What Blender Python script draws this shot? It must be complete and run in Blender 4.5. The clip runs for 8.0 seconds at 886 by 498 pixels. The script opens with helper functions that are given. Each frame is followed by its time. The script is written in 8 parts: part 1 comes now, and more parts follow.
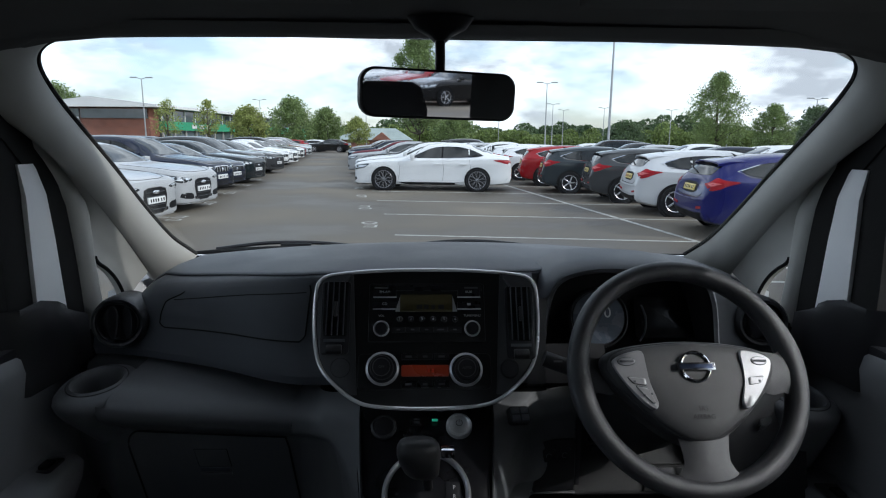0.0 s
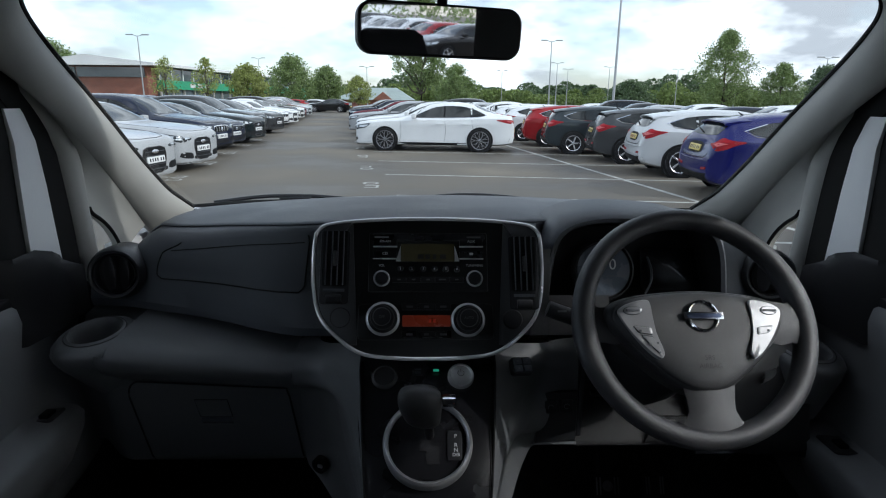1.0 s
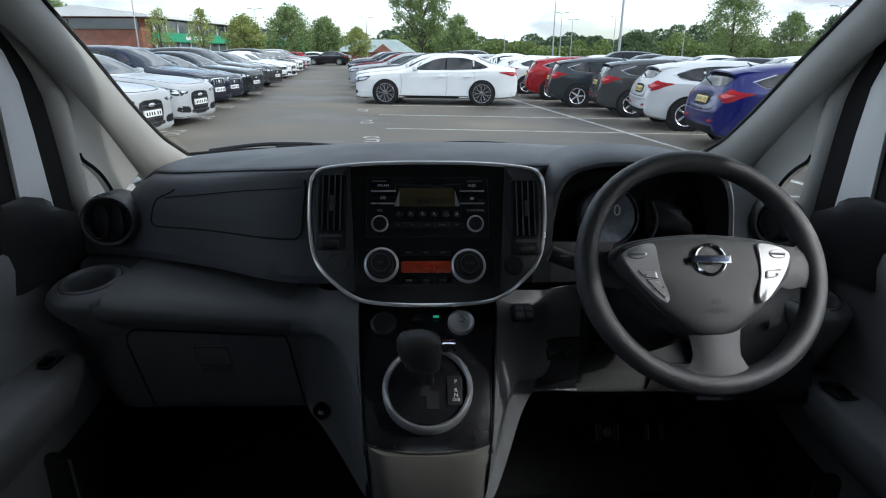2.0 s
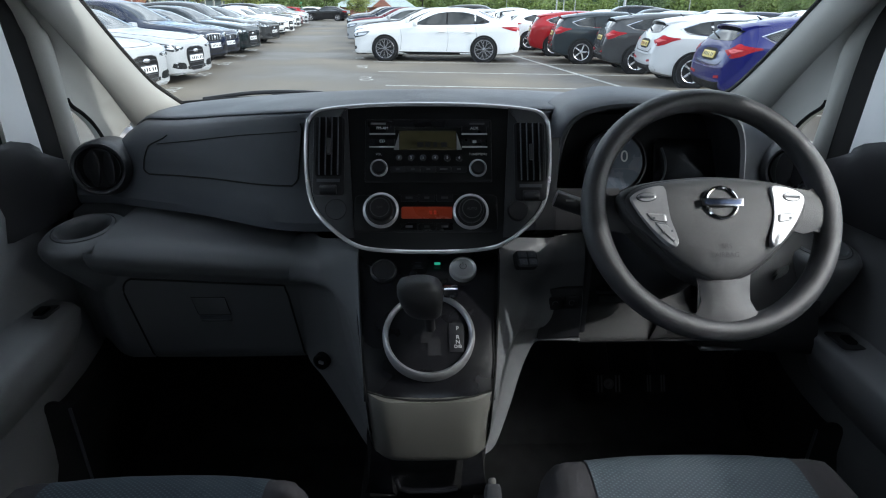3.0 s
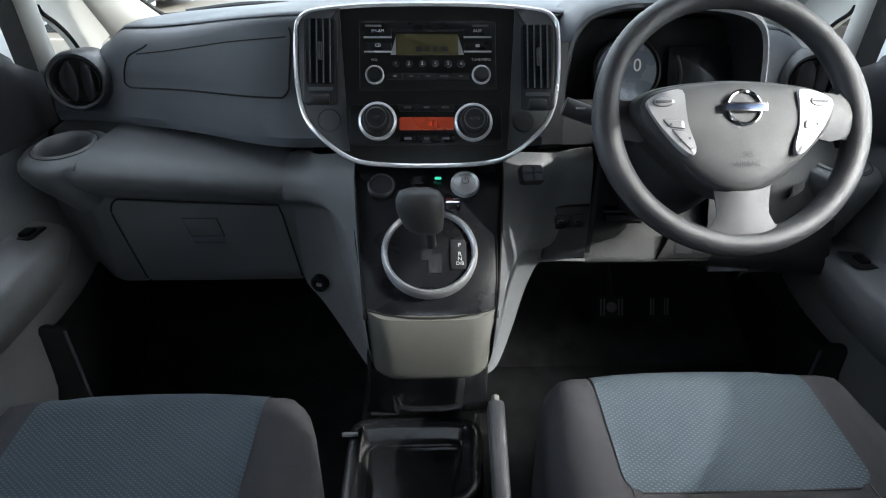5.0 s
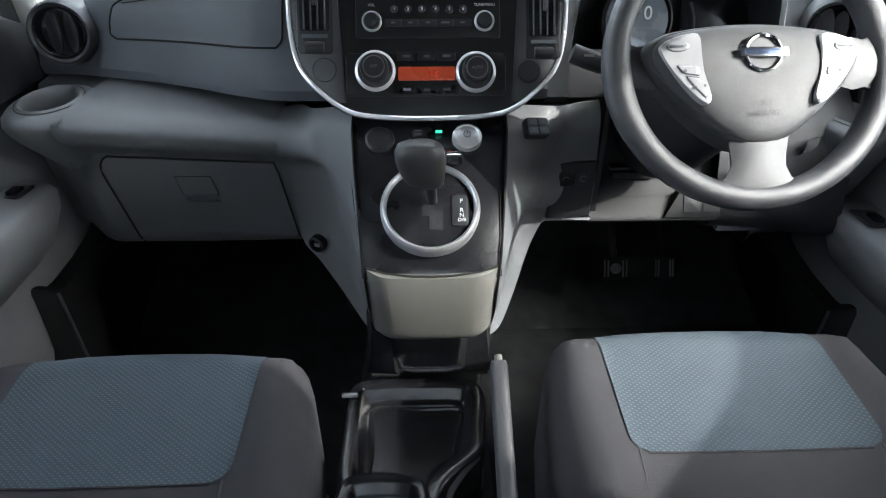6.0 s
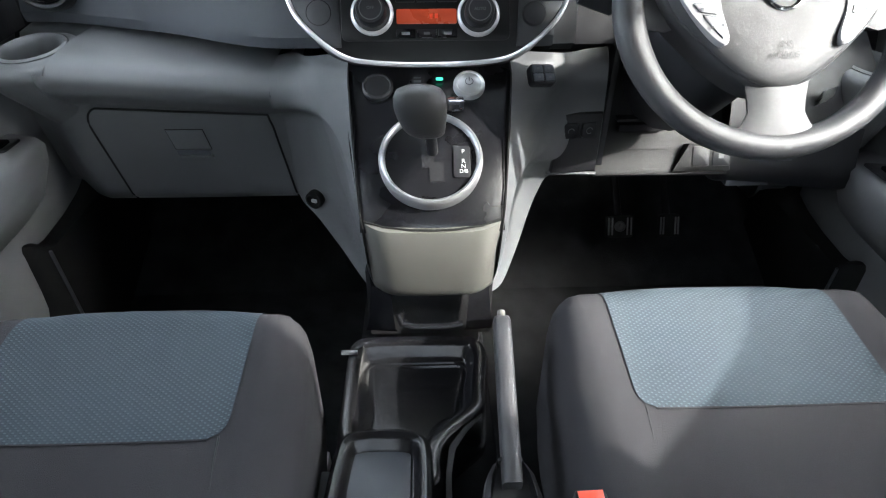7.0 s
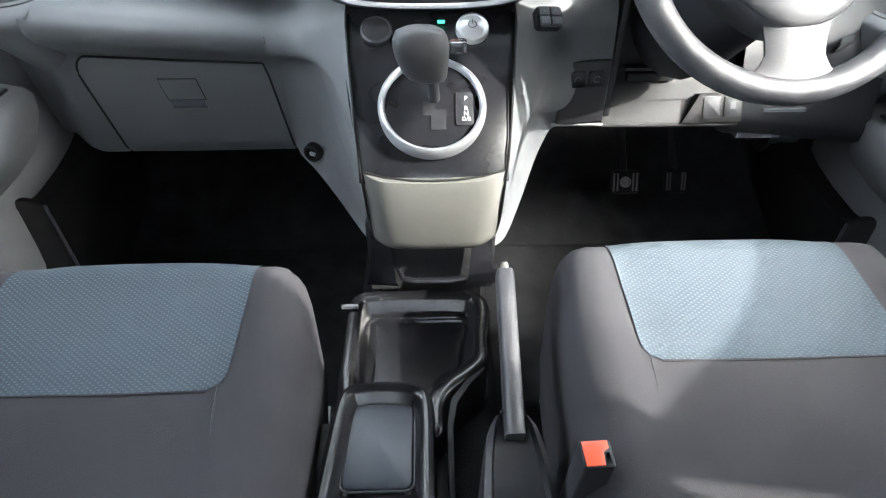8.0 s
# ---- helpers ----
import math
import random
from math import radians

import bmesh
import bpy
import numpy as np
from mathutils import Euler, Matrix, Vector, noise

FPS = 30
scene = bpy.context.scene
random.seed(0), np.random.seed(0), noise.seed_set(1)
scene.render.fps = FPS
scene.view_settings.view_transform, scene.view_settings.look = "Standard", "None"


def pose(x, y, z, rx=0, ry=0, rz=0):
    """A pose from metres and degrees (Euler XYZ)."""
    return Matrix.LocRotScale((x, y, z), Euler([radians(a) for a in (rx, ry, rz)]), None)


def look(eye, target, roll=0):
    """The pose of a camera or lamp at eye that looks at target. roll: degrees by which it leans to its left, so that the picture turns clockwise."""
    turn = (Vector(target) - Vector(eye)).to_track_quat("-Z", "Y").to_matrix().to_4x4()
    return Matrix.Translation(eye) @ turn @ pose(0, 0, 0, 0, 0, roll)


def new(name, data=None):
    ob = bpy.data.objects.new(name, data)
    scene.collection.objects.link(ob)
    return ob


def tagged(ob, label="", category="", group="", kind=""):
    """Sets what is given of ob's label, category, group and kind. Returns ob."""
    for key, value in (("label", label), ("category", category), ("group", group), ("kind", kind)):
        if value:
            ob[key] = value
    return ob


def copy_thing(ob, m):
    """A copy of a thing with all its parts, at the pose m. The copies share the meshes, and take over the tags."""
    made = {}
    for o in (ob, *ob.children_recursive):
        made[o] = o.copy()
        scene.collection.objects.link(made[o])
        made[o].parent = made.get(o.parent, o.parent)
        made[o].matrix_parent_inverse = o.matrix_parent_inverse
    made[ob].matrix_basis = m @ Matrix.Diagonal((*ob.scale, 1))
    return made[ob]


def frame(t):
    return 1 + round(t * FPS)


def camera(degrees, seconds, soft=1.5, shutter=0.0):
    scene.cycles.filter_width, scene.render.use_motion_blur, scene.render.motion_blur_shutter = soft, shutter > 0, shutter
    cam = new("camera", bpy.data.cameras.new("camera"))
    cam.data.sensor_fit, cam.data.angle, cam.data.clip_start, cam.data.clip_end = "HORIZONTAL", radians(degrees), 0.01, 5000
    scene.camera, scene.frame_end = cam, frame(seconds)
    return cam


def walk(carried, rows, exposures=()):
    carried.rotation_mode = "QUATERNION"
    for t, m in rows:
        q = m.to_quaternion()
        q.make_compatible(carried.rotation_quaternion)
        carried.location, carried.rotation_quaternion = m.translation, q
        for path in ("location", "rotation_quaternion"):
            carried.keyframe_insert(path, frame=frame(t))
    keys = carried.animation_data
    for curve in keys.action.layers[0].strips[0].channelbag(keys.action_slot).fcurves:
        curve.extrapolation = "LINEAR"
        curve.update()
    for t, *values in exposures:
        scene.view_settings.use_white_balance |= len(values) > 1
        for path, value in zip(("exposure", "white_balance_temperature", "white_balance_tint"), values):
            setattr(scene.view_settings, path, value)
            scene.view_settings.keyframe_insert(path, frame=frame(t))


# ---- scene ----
cam = camera(74.8, 8.0, 1.1)
PATH = [
    (0, (-0.008, -0.07, 1.572), (0.063, 1.894, 1.199), 0.5),
    (0.5, (-0.007, -0.057, 1.559), (0.061, 1.895, 1.13), 0.6),
    (1, (-0.007, -0.048, 1.544), (0.058, 1.888, 1.043), 0.6),
    (1.5, (-0.003, -0.038, 1.532), (0.059, 1.876, 0.956), 0.5),
    (3, (-0.003, -0.011, 1.487), (0.052, 1.833, 0.715), 0.4),
    (3.5, (-0.001, -0.003, 1.472), (0.053, 1.815, 0.639), 0.4),
    (4, (-0.002, 0.005, 1.464), (0.053, 1.796, 0.576), 0.3),
    (4.5, (-0.005, 0.009, 1.455), (0.052, 1.778, 0.525), 0.3),
    (6, (-0.005, 0.033, 1.415), (0.047, 1.722, 0.344), 0.1),
    (6.5, (-0.008, 0.041, 1.403), (0.044, 1.697, 0.283), 0.1),
    (7, (-0.006, 0.048, 1.389), (0.044, 1.666, 0.215), 0.0),
    (7.5, (-0.004, 0.054, 1.374), (0.038, 1.631, 0.145), -0.1),
    (8, (-0.006, 0.055, 1.366), (0.036, 1.595, 0.09), -0.1),
]

EXPOSURES = [(0.0, 1.08, 5900, 9), (1.5, 1.2, 5900, 8), (3.0, 1.95, 5900, 7), (3.5, 2.16, 5950, 6), (4.5, 2.85, 6050, 7), (6.0, 3.75, 6150, 7), (7.0, 4.22, 6250, 8), (8.0, 4.9, 6300, 8)]
walk(cam, [(t, look(eye, target, roll)) for t, eye, target, roll in PATH], EXPOSURES)

# ---- light ----
SUN_TO = Vector((1.0, -0.42, 0.70)).normalized()
sun_data = bpy.data.lights.new("sun", "SUN")
sun_data.energy, sun_data.angle, sun_data.color = 0.75, radians(0.9), (1.0, 0.95, 0.87)
sun = new("sun", sun_data)
sun.matrix_world = look(SUN_TO * 50, (0, 0, 0))

world = bpy.data.worlds.new("sky")
scene.world = world
world.use_nodes = True
wn, wl = world.node_tree.nodes, world.node_tree.links
wn.clear()
w_out, w_bg = wn.new("ShaderNodeOutputWorld"), wn.new("ShaderNodeBackground")
w_sky = wn.new("ShaderNodeTexSky")
w_sky.sky_type, w_sky.sun_disc = "NISHITA", False
w_sky.sun_elevation = math.asin(SUN_TO.z)
w_sky.sun_rotation = math.atan2(SUN_TO.x, SUN_TO.y)
w_co, w_map = wn.new("ShaderNodeTexCoord"), wn.new("ShaderNodeMapping")
w_map.inputs["Scale"].default_value, w_map.inputs["Location"].default_value = (1.0, 1.0, 2.6), (0.9, 0.1, 0.25)
w_n1, w_n2 = wn.new("ShaderNodeTexNoise"), wn.new("ShaderNodeTexNoise")
w_n1.inputs["Scale"].default_value, w_n1.inputs["Detail"].default_value, w_n1.inputs["Roughness"].default_value = 2.3, 8, 0.55
w_n2.inputs["Scale"].default_value, w_n2.inputs["Detail"].default_value, w_n2.inputs["Roughness"].default_value = 5.0, 7, 0.58
w_mask, w_tone = wn.new("ShaderNodeValToRGB"), wn.new("ShaderNodeValToRGB")
w_mask.color_ramp.elements[0].position, w_mask.color_ramp.elements[1].position = 0.44, 0.56
w_mask.color_ramp.elements[0].color = (0.42, 0.42, 0.42, 1)
w_tone.color_ramp.elements[0].position, w_tone.color_ramp.elements[1].position = 0.41, 0.66
w_tone.color_ramp.elements[0].color, w_tone.color_ramp.elements[1].color = (3.0, 3.15, 3.35, 1), (9.4, 9.6, 9.8, 1)
w_mix = wn.new("ShaderNodeMix")
w_mix.data_type = "RGBA"
wl.new(w_co.outputs["Generated"], w_map.inputs["Vector"])
wl.new(w_map.outputs["Vector"], w_n1.inputs["Vector"])
wl.new(w_map.outputs["Vector"], w_n2.inputs["Vector"])
wl.new(w_n1.outputs["Fac"], w_mask.inputs["Fac"])
wl.new(w_n2.outputs["Fac"], w_tone.inputs["Fac"])
wl.new(w_mask.outputs["Color"], w_mix.inputs["Factor"])
wl.new(w_sky.outputs["Color"], w_mix.inputs["A"])
wl.new(w_tone.outputs["Color"], w_mix.inputs["B"])
wl.new(w_mix.outputs["Result"], w_bg.inputs["Color"])
w_bg.inputs["Strength"].default_value = 0.1
wl.new(w_bg.outputs["Background"], w_out.inputs["Surface"])

from mathutils.bvhtree import BVHTree

# ---- materials ----
def mat(name, col, rough=0.5, metal=0.0, var=0.15, scale=6.0, bump=0.0, bscale=300.0, coat=0.0, spec=0.5, rvar=0.08):
    """A surface with broad stains, fine grain and a little relief."""
    m = bpy.data.materials.new(name)
    m.use_nodes = True
    n, l = m.node_tree.nodes, m.node_tree.links
    b = n["Principled BSDF"]
    b.inputs["Metallic"].default_value = metal
    b.inputs["Coat Weight"].default_value = coat
    b.inputs["Specular IOR Level"].default_value = spec
    co = n.new("ShaderNodeTexCoord")
    big, fine = n.new("ShaderNodeTexNoise"), n.new("ShaderNodeTexNoise")
    big.inputs["Scale"].default_value, big.inputs["Detail"].default_value = scale, 6
    fine.inputs["Scale"].default_value, fine.inputs["Detail"].default_value = bscale, 2
    l.new(co.outputs["Object"], big.inputs["Vector"])
    l.new(co.outputs["Object"], fine.inputs["Vector"])
    both = n.new("ShaderNodeMath")
    both.operation = "MULTIPLY_ADD"
    both.inputs[1].default_value = 0.3
    l.new(fine.outputs["Fac"], both.inputs[0])
    l.new(big.outputs["Fac"], both.inputs[2])
    ramp = n.new("ShaderNodeMapRange")
    ramp.inputs["From Min"].default_value, ramp.inputs["From Max"].default_value = 0.4, 0.9
    ramp.inputs["To Min"].default_value, ramp.inputs["To Max"].default_value = 1 - var, 1 + var
    l.new(both.outputs["Value"], ramp.inputs["Value"])
    mul = n.new("ShaderNodeVectorMath")
    mul.operation = "SCALE"
    mul.inputs[0].default_value = col[:3]
    l.new(ramp.outputs["Result"], mul.inputs["Scale"])
    l.new(mul.outputs["Vector"], b.inputs["Base Color"])
    rr = n.new("ShaderNodeMapRange")
    rr.inputs["From Min"].default_value, rr.inputs["From Max"].default_value = 0.3, 0.7
    rr.inputs["To Min"].default_value, rr.inputs["To Max"].default_value = max(0.02, rough - rvar), min(1, rough + rvar)
    l.new(big.outputs["Fac"], rr.inputs["Value"])
    l.new(rr.outputs["Result"], b.inputs["Roughness"])
    if bump:
        bm_ = n.new("ShaderNodeBump")
        bm_.inputs["Strength"].default_value, bm_.inputs["Distance"].default_value = bump, 0.002
        l.new(fine.outputs["Fac"], bm_.inputs["Height"])
        l.new(bm_.outputs["Normal"], b.inputs["Normal"])
    return m


def glass_mat(name, col=(1, 1, 1), rough=0.0):
    m = bpy.data.materials.new(name)
    m.use_nodes = True
    b = m.node_tree.nodes["Principled BSDF"]
    b.inputs["Base Color"].default_value = (*col, 1)
    b.inputs["Transmission Weight"].default_value, b.inputs["Roughness"].default_value, b.inputs["IOR"].default_value = 1.0, rough, 1.45
    return m


def paint_mat(name):
    """Car paint that takes its colour from the object."""
    m = mat(name, (1, 1, 1), 0.4, 0.0, 0.06, 3.0, 0.0, 900, coat=0.8, spec=0.05)
    n, l = m.node_tree.nodes, m.node_tree.links
    info = n.new("ShaderNodeObjectInfo")
    vec = [k for k in n if k.type == "VECT_MATH"][0]
    l.new(info.outputs["Color"], vec.inputs[0])
    return m


def glow_mat(name, col, strength):
    m = mat(name, tuple(0.4 * c for c in col), 0.3, 0, 0.1, 30)
    b = m.node_tree.nodes["Principled BSDF"]
    b.inputs["Emission Color"].default_value, b.inputs["Emission Strength"].default_value = (*col, 1), strength
    return m


def fabric_mat(name, base, dots):
    """Knitted seat cloth with rows of paler knots."""
    m = mat(name, base, 0.9, 0, 0.12, 9, 0.5, 1500, spec=0.2)
    n, l = m.node_tree.nodes, m.node_tree.links
    co = n.new("ShaderNodeTexCoord")
    waves = []
    for axis, turn in ((0, 0.62), (1, -0.62)):
        mp = n.new("ShaderNodeMapping")
        mp.inputs["Rotation"].default_value = (0, 0, turn)
        w = n.new("ShaderNodeTexWave")
        w.wave_type, w.bands_direction, w.wave_profile = "BANDS", "Y", "SIN"
        w.inputs["Scale"].default_value = 66.0
        w.inputs["Distortion"].default_value = 0.25
        l.new(co.outputs["Object"], mp.inputs["Vector"])
        l.new(mp.outputs["Vector"], w.inputs["Vector"])
        waves.append(w)
    mul = n.new("ShaderNodeMath")
    mul.operation = "MULTIPLY"
    l.new(waves[0].outputs["Fac"], mul.inputs[0])
    l.new(waves[1].outputs["Fac"], mul.inputs[1])
    ramp = n.new("ShaderNodeMapRange")
    ramp.inputs["From Min"].default_value, ramp.inputs["From Max"].default_value = 0.4, 0.7
    l.new(mul.outputs["Value"], ramp.inputs["Value"])
    b = n["Principled BSDF"]
    old = b.inputs["Base Color"].links[0].from_socket
    mix = n.new("ShaderNodeMix")
    mix.data_type = "RGBA"
    l.new(ramp.outputs["Result"], mix.inputs["Factor"])
    l.new(old, mix.inputs["A"])
    mix.inputs["B"].default_value = (*dots, 1)
    l.new(mix.outputs["Result"], b.inputs["Base Color"])
    bp = [k for k in n if k.type == "BUMP"][0]
    l.new(ramp.outputs["Result"], bp.inputs["Height"])
    bp.inputs["Strength"].default_value = 0.5
    return m


M_DASH = mat("dark_grained_plastic", (0.068, 0.073, 0.083), 0.5, 0, 0.12, 5, 0.25, 1800, spec=0.28)
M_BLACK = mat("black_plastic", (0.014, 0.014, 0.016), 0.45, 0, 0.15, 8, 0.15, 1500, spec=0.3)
M_GLOSS = mat("satin_black_panel", (0.007, 0.007, 0.0085), 0.27, 0, 0.15, 8, 0.05, 900, spec=0.45)
M_FACE = mat("dark_control_panel", (0.006, 0.006, 0.0065), 0.36, 0, 0.15, 8, 0.06, 1200, spec=0.3)
M_CHEEK = mat("charcoal_panel", (0.026, 0.027, 0.030), 0.45, 0, 0.12, 6, 0.2, 1800)
M_SURROUND = mat("bright_chrome_edge", (0.80, 0.80, 0.81), 0.25, 0.5, 0.02, 6, rvar=0.03)
M_RING = mat("brushed_silver_ring", (0.36, 0.36, 0.37), 0.3, 0.7, 0.03, 8, rvar=0.04)
M_TRAY = mat("glossy_black_tray", (0.006, 0.006, 0.007), 0.24, 0, 0.2, 8, 0.1, 900, rvar=0.03, spec=0.4)
M_KNOB = mat("black_leather", (0.022, 0.022, 0.023), 0.45, 0, 0.15, 20, 0.3, 1400, spec=0.4)
M_EXTBLACK = mat("weathered_black_plastic", (0.012, 0.012, 0.013), 0.6, 0, 0.2, 8, 0.1, 500, spec=0.15)
M_BRIGHT = mat("bright_satin_trim", (0.52, 0.52, 0.53), 0.28, 0.45, 0.02, 6, rvar=0.03)
M_GREY = mat("grey_grained_plastic", (0.086, 0.089, 0.093), 0.38, 0, 0.1, 5, 0.3, 1800)
M_BEIGE = mat("pale_grey_beige_plastic", (0.082, 0.080, 0.072), 0.5, 0, 0.08, 5, 0.2, 1500)
M_TRIM = mat("warm_grey_pillar_trim", (0.40, 0.40, 0.375), 0.65, 0, 0.08, 5, 0.2, 1300)
M_DOOR = mat("mid_grey_door_plastic", (0.150, 0.153, 0.160), 0.5, 0, 0.1, 5, 0.3, 1700)
M_WHITE = mat("white_body_paint", (0.80, 0.81, 0.82), 0.3, 0, 0.04, 4, coat=0.6)
M_CHROME = mat("chrome", (0.8, 0.8, 0.82), 0.12, 1.0, 0.05, 20)
M_SILVER = mat("satin_silver_plastic", (0.55, 0.55, 0.56), 0.35, 0.75, 0.06, 20)
M_SATIN = mat("satin_silver_insert", (0.30, 0.30, 0.31), 0.38, 0.25, 0.04, 20)
M_RIM = mat("dark_leather_rim", (0.026, 0.026, 0.029), 0.43, 0, 0.12, 14, 0.3, 1600)
M_HUB = mat("grey_airbag_cover", (0.040, 0.040, 0.042), 0.55, 0, 0.08, 10, 0.3, 1900)
M_LINER = mat("dark_headliner", (0.10, 0.10, 0.10), 0.9, 0, 0.12, 7, 0.4, 900, spec=0.1)
M_CARPET = mat("black_carpet", (0.022, 0.022, 0.023), 0.98, 0, 0.4, 20, 0.8, 700, spec=0.02)
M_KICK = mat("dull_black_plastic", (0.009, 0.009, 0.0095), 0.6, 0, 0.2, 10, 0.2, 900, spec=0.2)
M_CLOTH = mat("dark_grey_seat_cloth", (0.036, 0.035, 0.0385), 0.9, 0, 0.16, 7, 0.5, 1500, spec=0.15)
M_INSERT = fabric_mat("blue_grey_seat_cloth", (0.045, 0.057, 0.069), (0.072, 0.089, 0.104))
# dark blue base colour stands for a reflection on the emblem bar
M_BLUEREFLECT = mat("chrome_blue_reflection", (0.10, 0.13, 0.22), 0.2, 0.9, 0.05, 30)
M_RED = mat("red_button_plastic", (0.75, 0.07, 0.03), 0.35, 0, 0.08, 30)
M_ORANGE = glow_mat("amber_display", (0.42, 0.06, 0.025), 0.030)
M_LCD = mat("olive_lcd_glass", (0.06, 0.052, 0.025), 0.2, 0, 0.1, 30)
M_LEDGREEN = glow_mat("green_lamp", (0.05, 0.5, 0.3), 0.16)
M_MARK = mat("pale_print", (0.5, 0.5, 0.5), 0.6, 0, 0.05, 40)
M_DIM = mat("faint_print", (0.09, 0.09, 0.095), 0.6, 0, 0.05, 40)
M_GAUGE = mat("gauge_face", (0.065, 0.078, 0.10), 0.25, 0, 0.1, 30)
M_MIRROR = mat("mirror_glass", (0.86, 0.87, 0.88), 0.02, 1.0, 0.01, 5, rvar=0.0)
M_SCREEN = glass_mat("windscreen_glass", (0.97, 0.99, 0.98))
M_SCREEN.node_tree.nodes["Principled BSDF"].inputs["IOR"].default_value = 1.25
M_RUBBER = mat("black_rubber", (0.013, 0.013, 0.013), 0.8, 0, 0.2, 12, 0.2, 600, spec=0.15)
M_STEEL = mat("worn_steel", (0.5, 0.5, 0.5), 0.35, 0.9, 0.15, 25)
M_PAINT = paint_mat("car_paint")
M_CARGLASS = mat("dark_car_glass", (0.010, 0.013, 0.014), 0.03, 0, 0.1, 2, rvar=0.02, spec=0.5)
# paler, blotchy base colour stands in for reflections in the windscreens
M_CARGLASS_PALE = mat("sky_reflecting_car_glass", (0.03, 0.038, 0.042), 0.03, 0, 0.5, 2, rvar=0.02, spec=0.5)
M_TYRE = mat("tyre_rubber", (0.018, 0.018, 0.019), 0.85, 0, 0.2, 9, 0.2, 200, spec=0.15)
M_ALLOY = mat("alloy", (0.62, 0.62, 0.64), 0.3, 0.85, 0.06, 9)
M_ALLOYDARK = mat("dark_alloy", (0.22, 0.22, 0.23), 0.3, 0.85, 0.06, 9)
M_TAIL = mat("red_lamp_glass", (0.30, 0.004, 0.010), 0.35, 0, 0.2, 14, coat=0.25, spec=0.1)
M_TAILPALE = mat("pale_red_lamp_glass", (0.62, 0.10, 0.10), 0.2, 0, 0.2, 14, coat=0.6)
M_LAMPDARK = mat("dark_lamp_housing", (0.05, 0.055, 0.06), 0.15, 0.3, 0.2, 14, coat=1.0)
M_LAMPGLASS = mat("lamp_glass", (0.62, 0.65, 0.68), 0.12, 0.35, 0.2, 25, coat=1.0)
M_PLATEY = mat("yellow_plate", (0.66, 0.52, 0.16), 0.4, 0, 0.05, 10)
M_PLATEW = mat("white_plate", (0.75, 0.75, 0.74), 0.4, 0, 0.05, 10)
M_LINE = mat("worn_white_line", (0.46, 0.46, 0.43), 0.8, 0, 0.35, 5, 0.3, 60)
M_GREENBAND = mat("green_fascia", (0.03, 0.33, 0.16), 0.45, 0, 0.08, 1)
M_ROOFW = mat("pale_metal_roof", (0.80, 0.80, 0.78), 0.6, 0.0, 0.08, 0.4)
M_ROOFG = mat("grey_green_roof", (0.34, 0.40, 0.38), 0.7, 0, 0.12, 0.6)
M_BRICK = mat("red_brick", (0.26, 0.11, 0.075), 0.85, 0, 0.25, 1.2, 0.3, 30)
M_CONC = mat("pale_concrete", (0.42, 0.41, 0.39), 0.85, 0, 0.15, 1)
M_SHOPGLASS = mat("shop_glass", (0.10, 0.12, 0.13), 0.08, 0, 0.3, 0.6, spec=0.7)
M_POLE = mat("galvanised_steel", (0.42, 0.43, 0.44), 0.45, 0.6, 0.12, 3)
M_BARK = mat("bark", (0.10, 0.085, 0.065), 0.95, 0, 0.3, 12, 0.6, 40)


def leaf_mat(name, col):
    m = mat(name, col, 0.6, 0, 0.35, 0.9, spec=0.25)
    n, l = m.node_tree.nodes, m.node_tree.links
    geo = n.new("ShaderNodeNewGeometry")
    rng = n.new("ShaderNodeMapRange")
    rng.inputs["To Min"].default_value, rng.inputs["To Max"].default_value = 0.7, 1.35
    l.new(geo.outputs["Random Per Island"], rng.inputs["Value"])
    vec = [k for k in n if k.type == "VECT_MATH"][0]
    b = n["Principled BSDF"]
    sc = n.new("ShaderNodeVectorMath")
    sc.operation = "SCALE"
    l.new(vec.outputs["Vector"], sc.inputs[0])
    l.new(rng.outputs["Result"], sc.inputs["Scale"])
    l.new(sc.outputs["Vector"], b.inputs["Base Color"])
    tr, mx = n.new("ShaderNodeBsdfTranslucent"), n.new("ShaderNodeMixShader")
    mx.inputs["Fac"].default_value = 0.4
    l.new(sc.outputs["Vector"], tr.inputs["Color"])
    l.new(b.outputs["BSDF"], mx.inputs[1])
    l.new(tr.outputs["BSDF"], mx.inputs[2])
    l.new(mx.outputs["Shader"], n["Material Output"].inputs["Surface"])
    return m


M_LEAF = leaf_mat("green_leaves", (0.22, 0.29, 0.115))
M_LEAFB = leaf_mat("light_green_leaves", (0.20, 0.26, 0.085))
M_LEAFY = leaf_mat("yellow_green_leaves", (0.32, 0.36, 0.12))
M_LEAFD = leaf_mat("dark_leaves", (0.12, 0.17, 0.085))


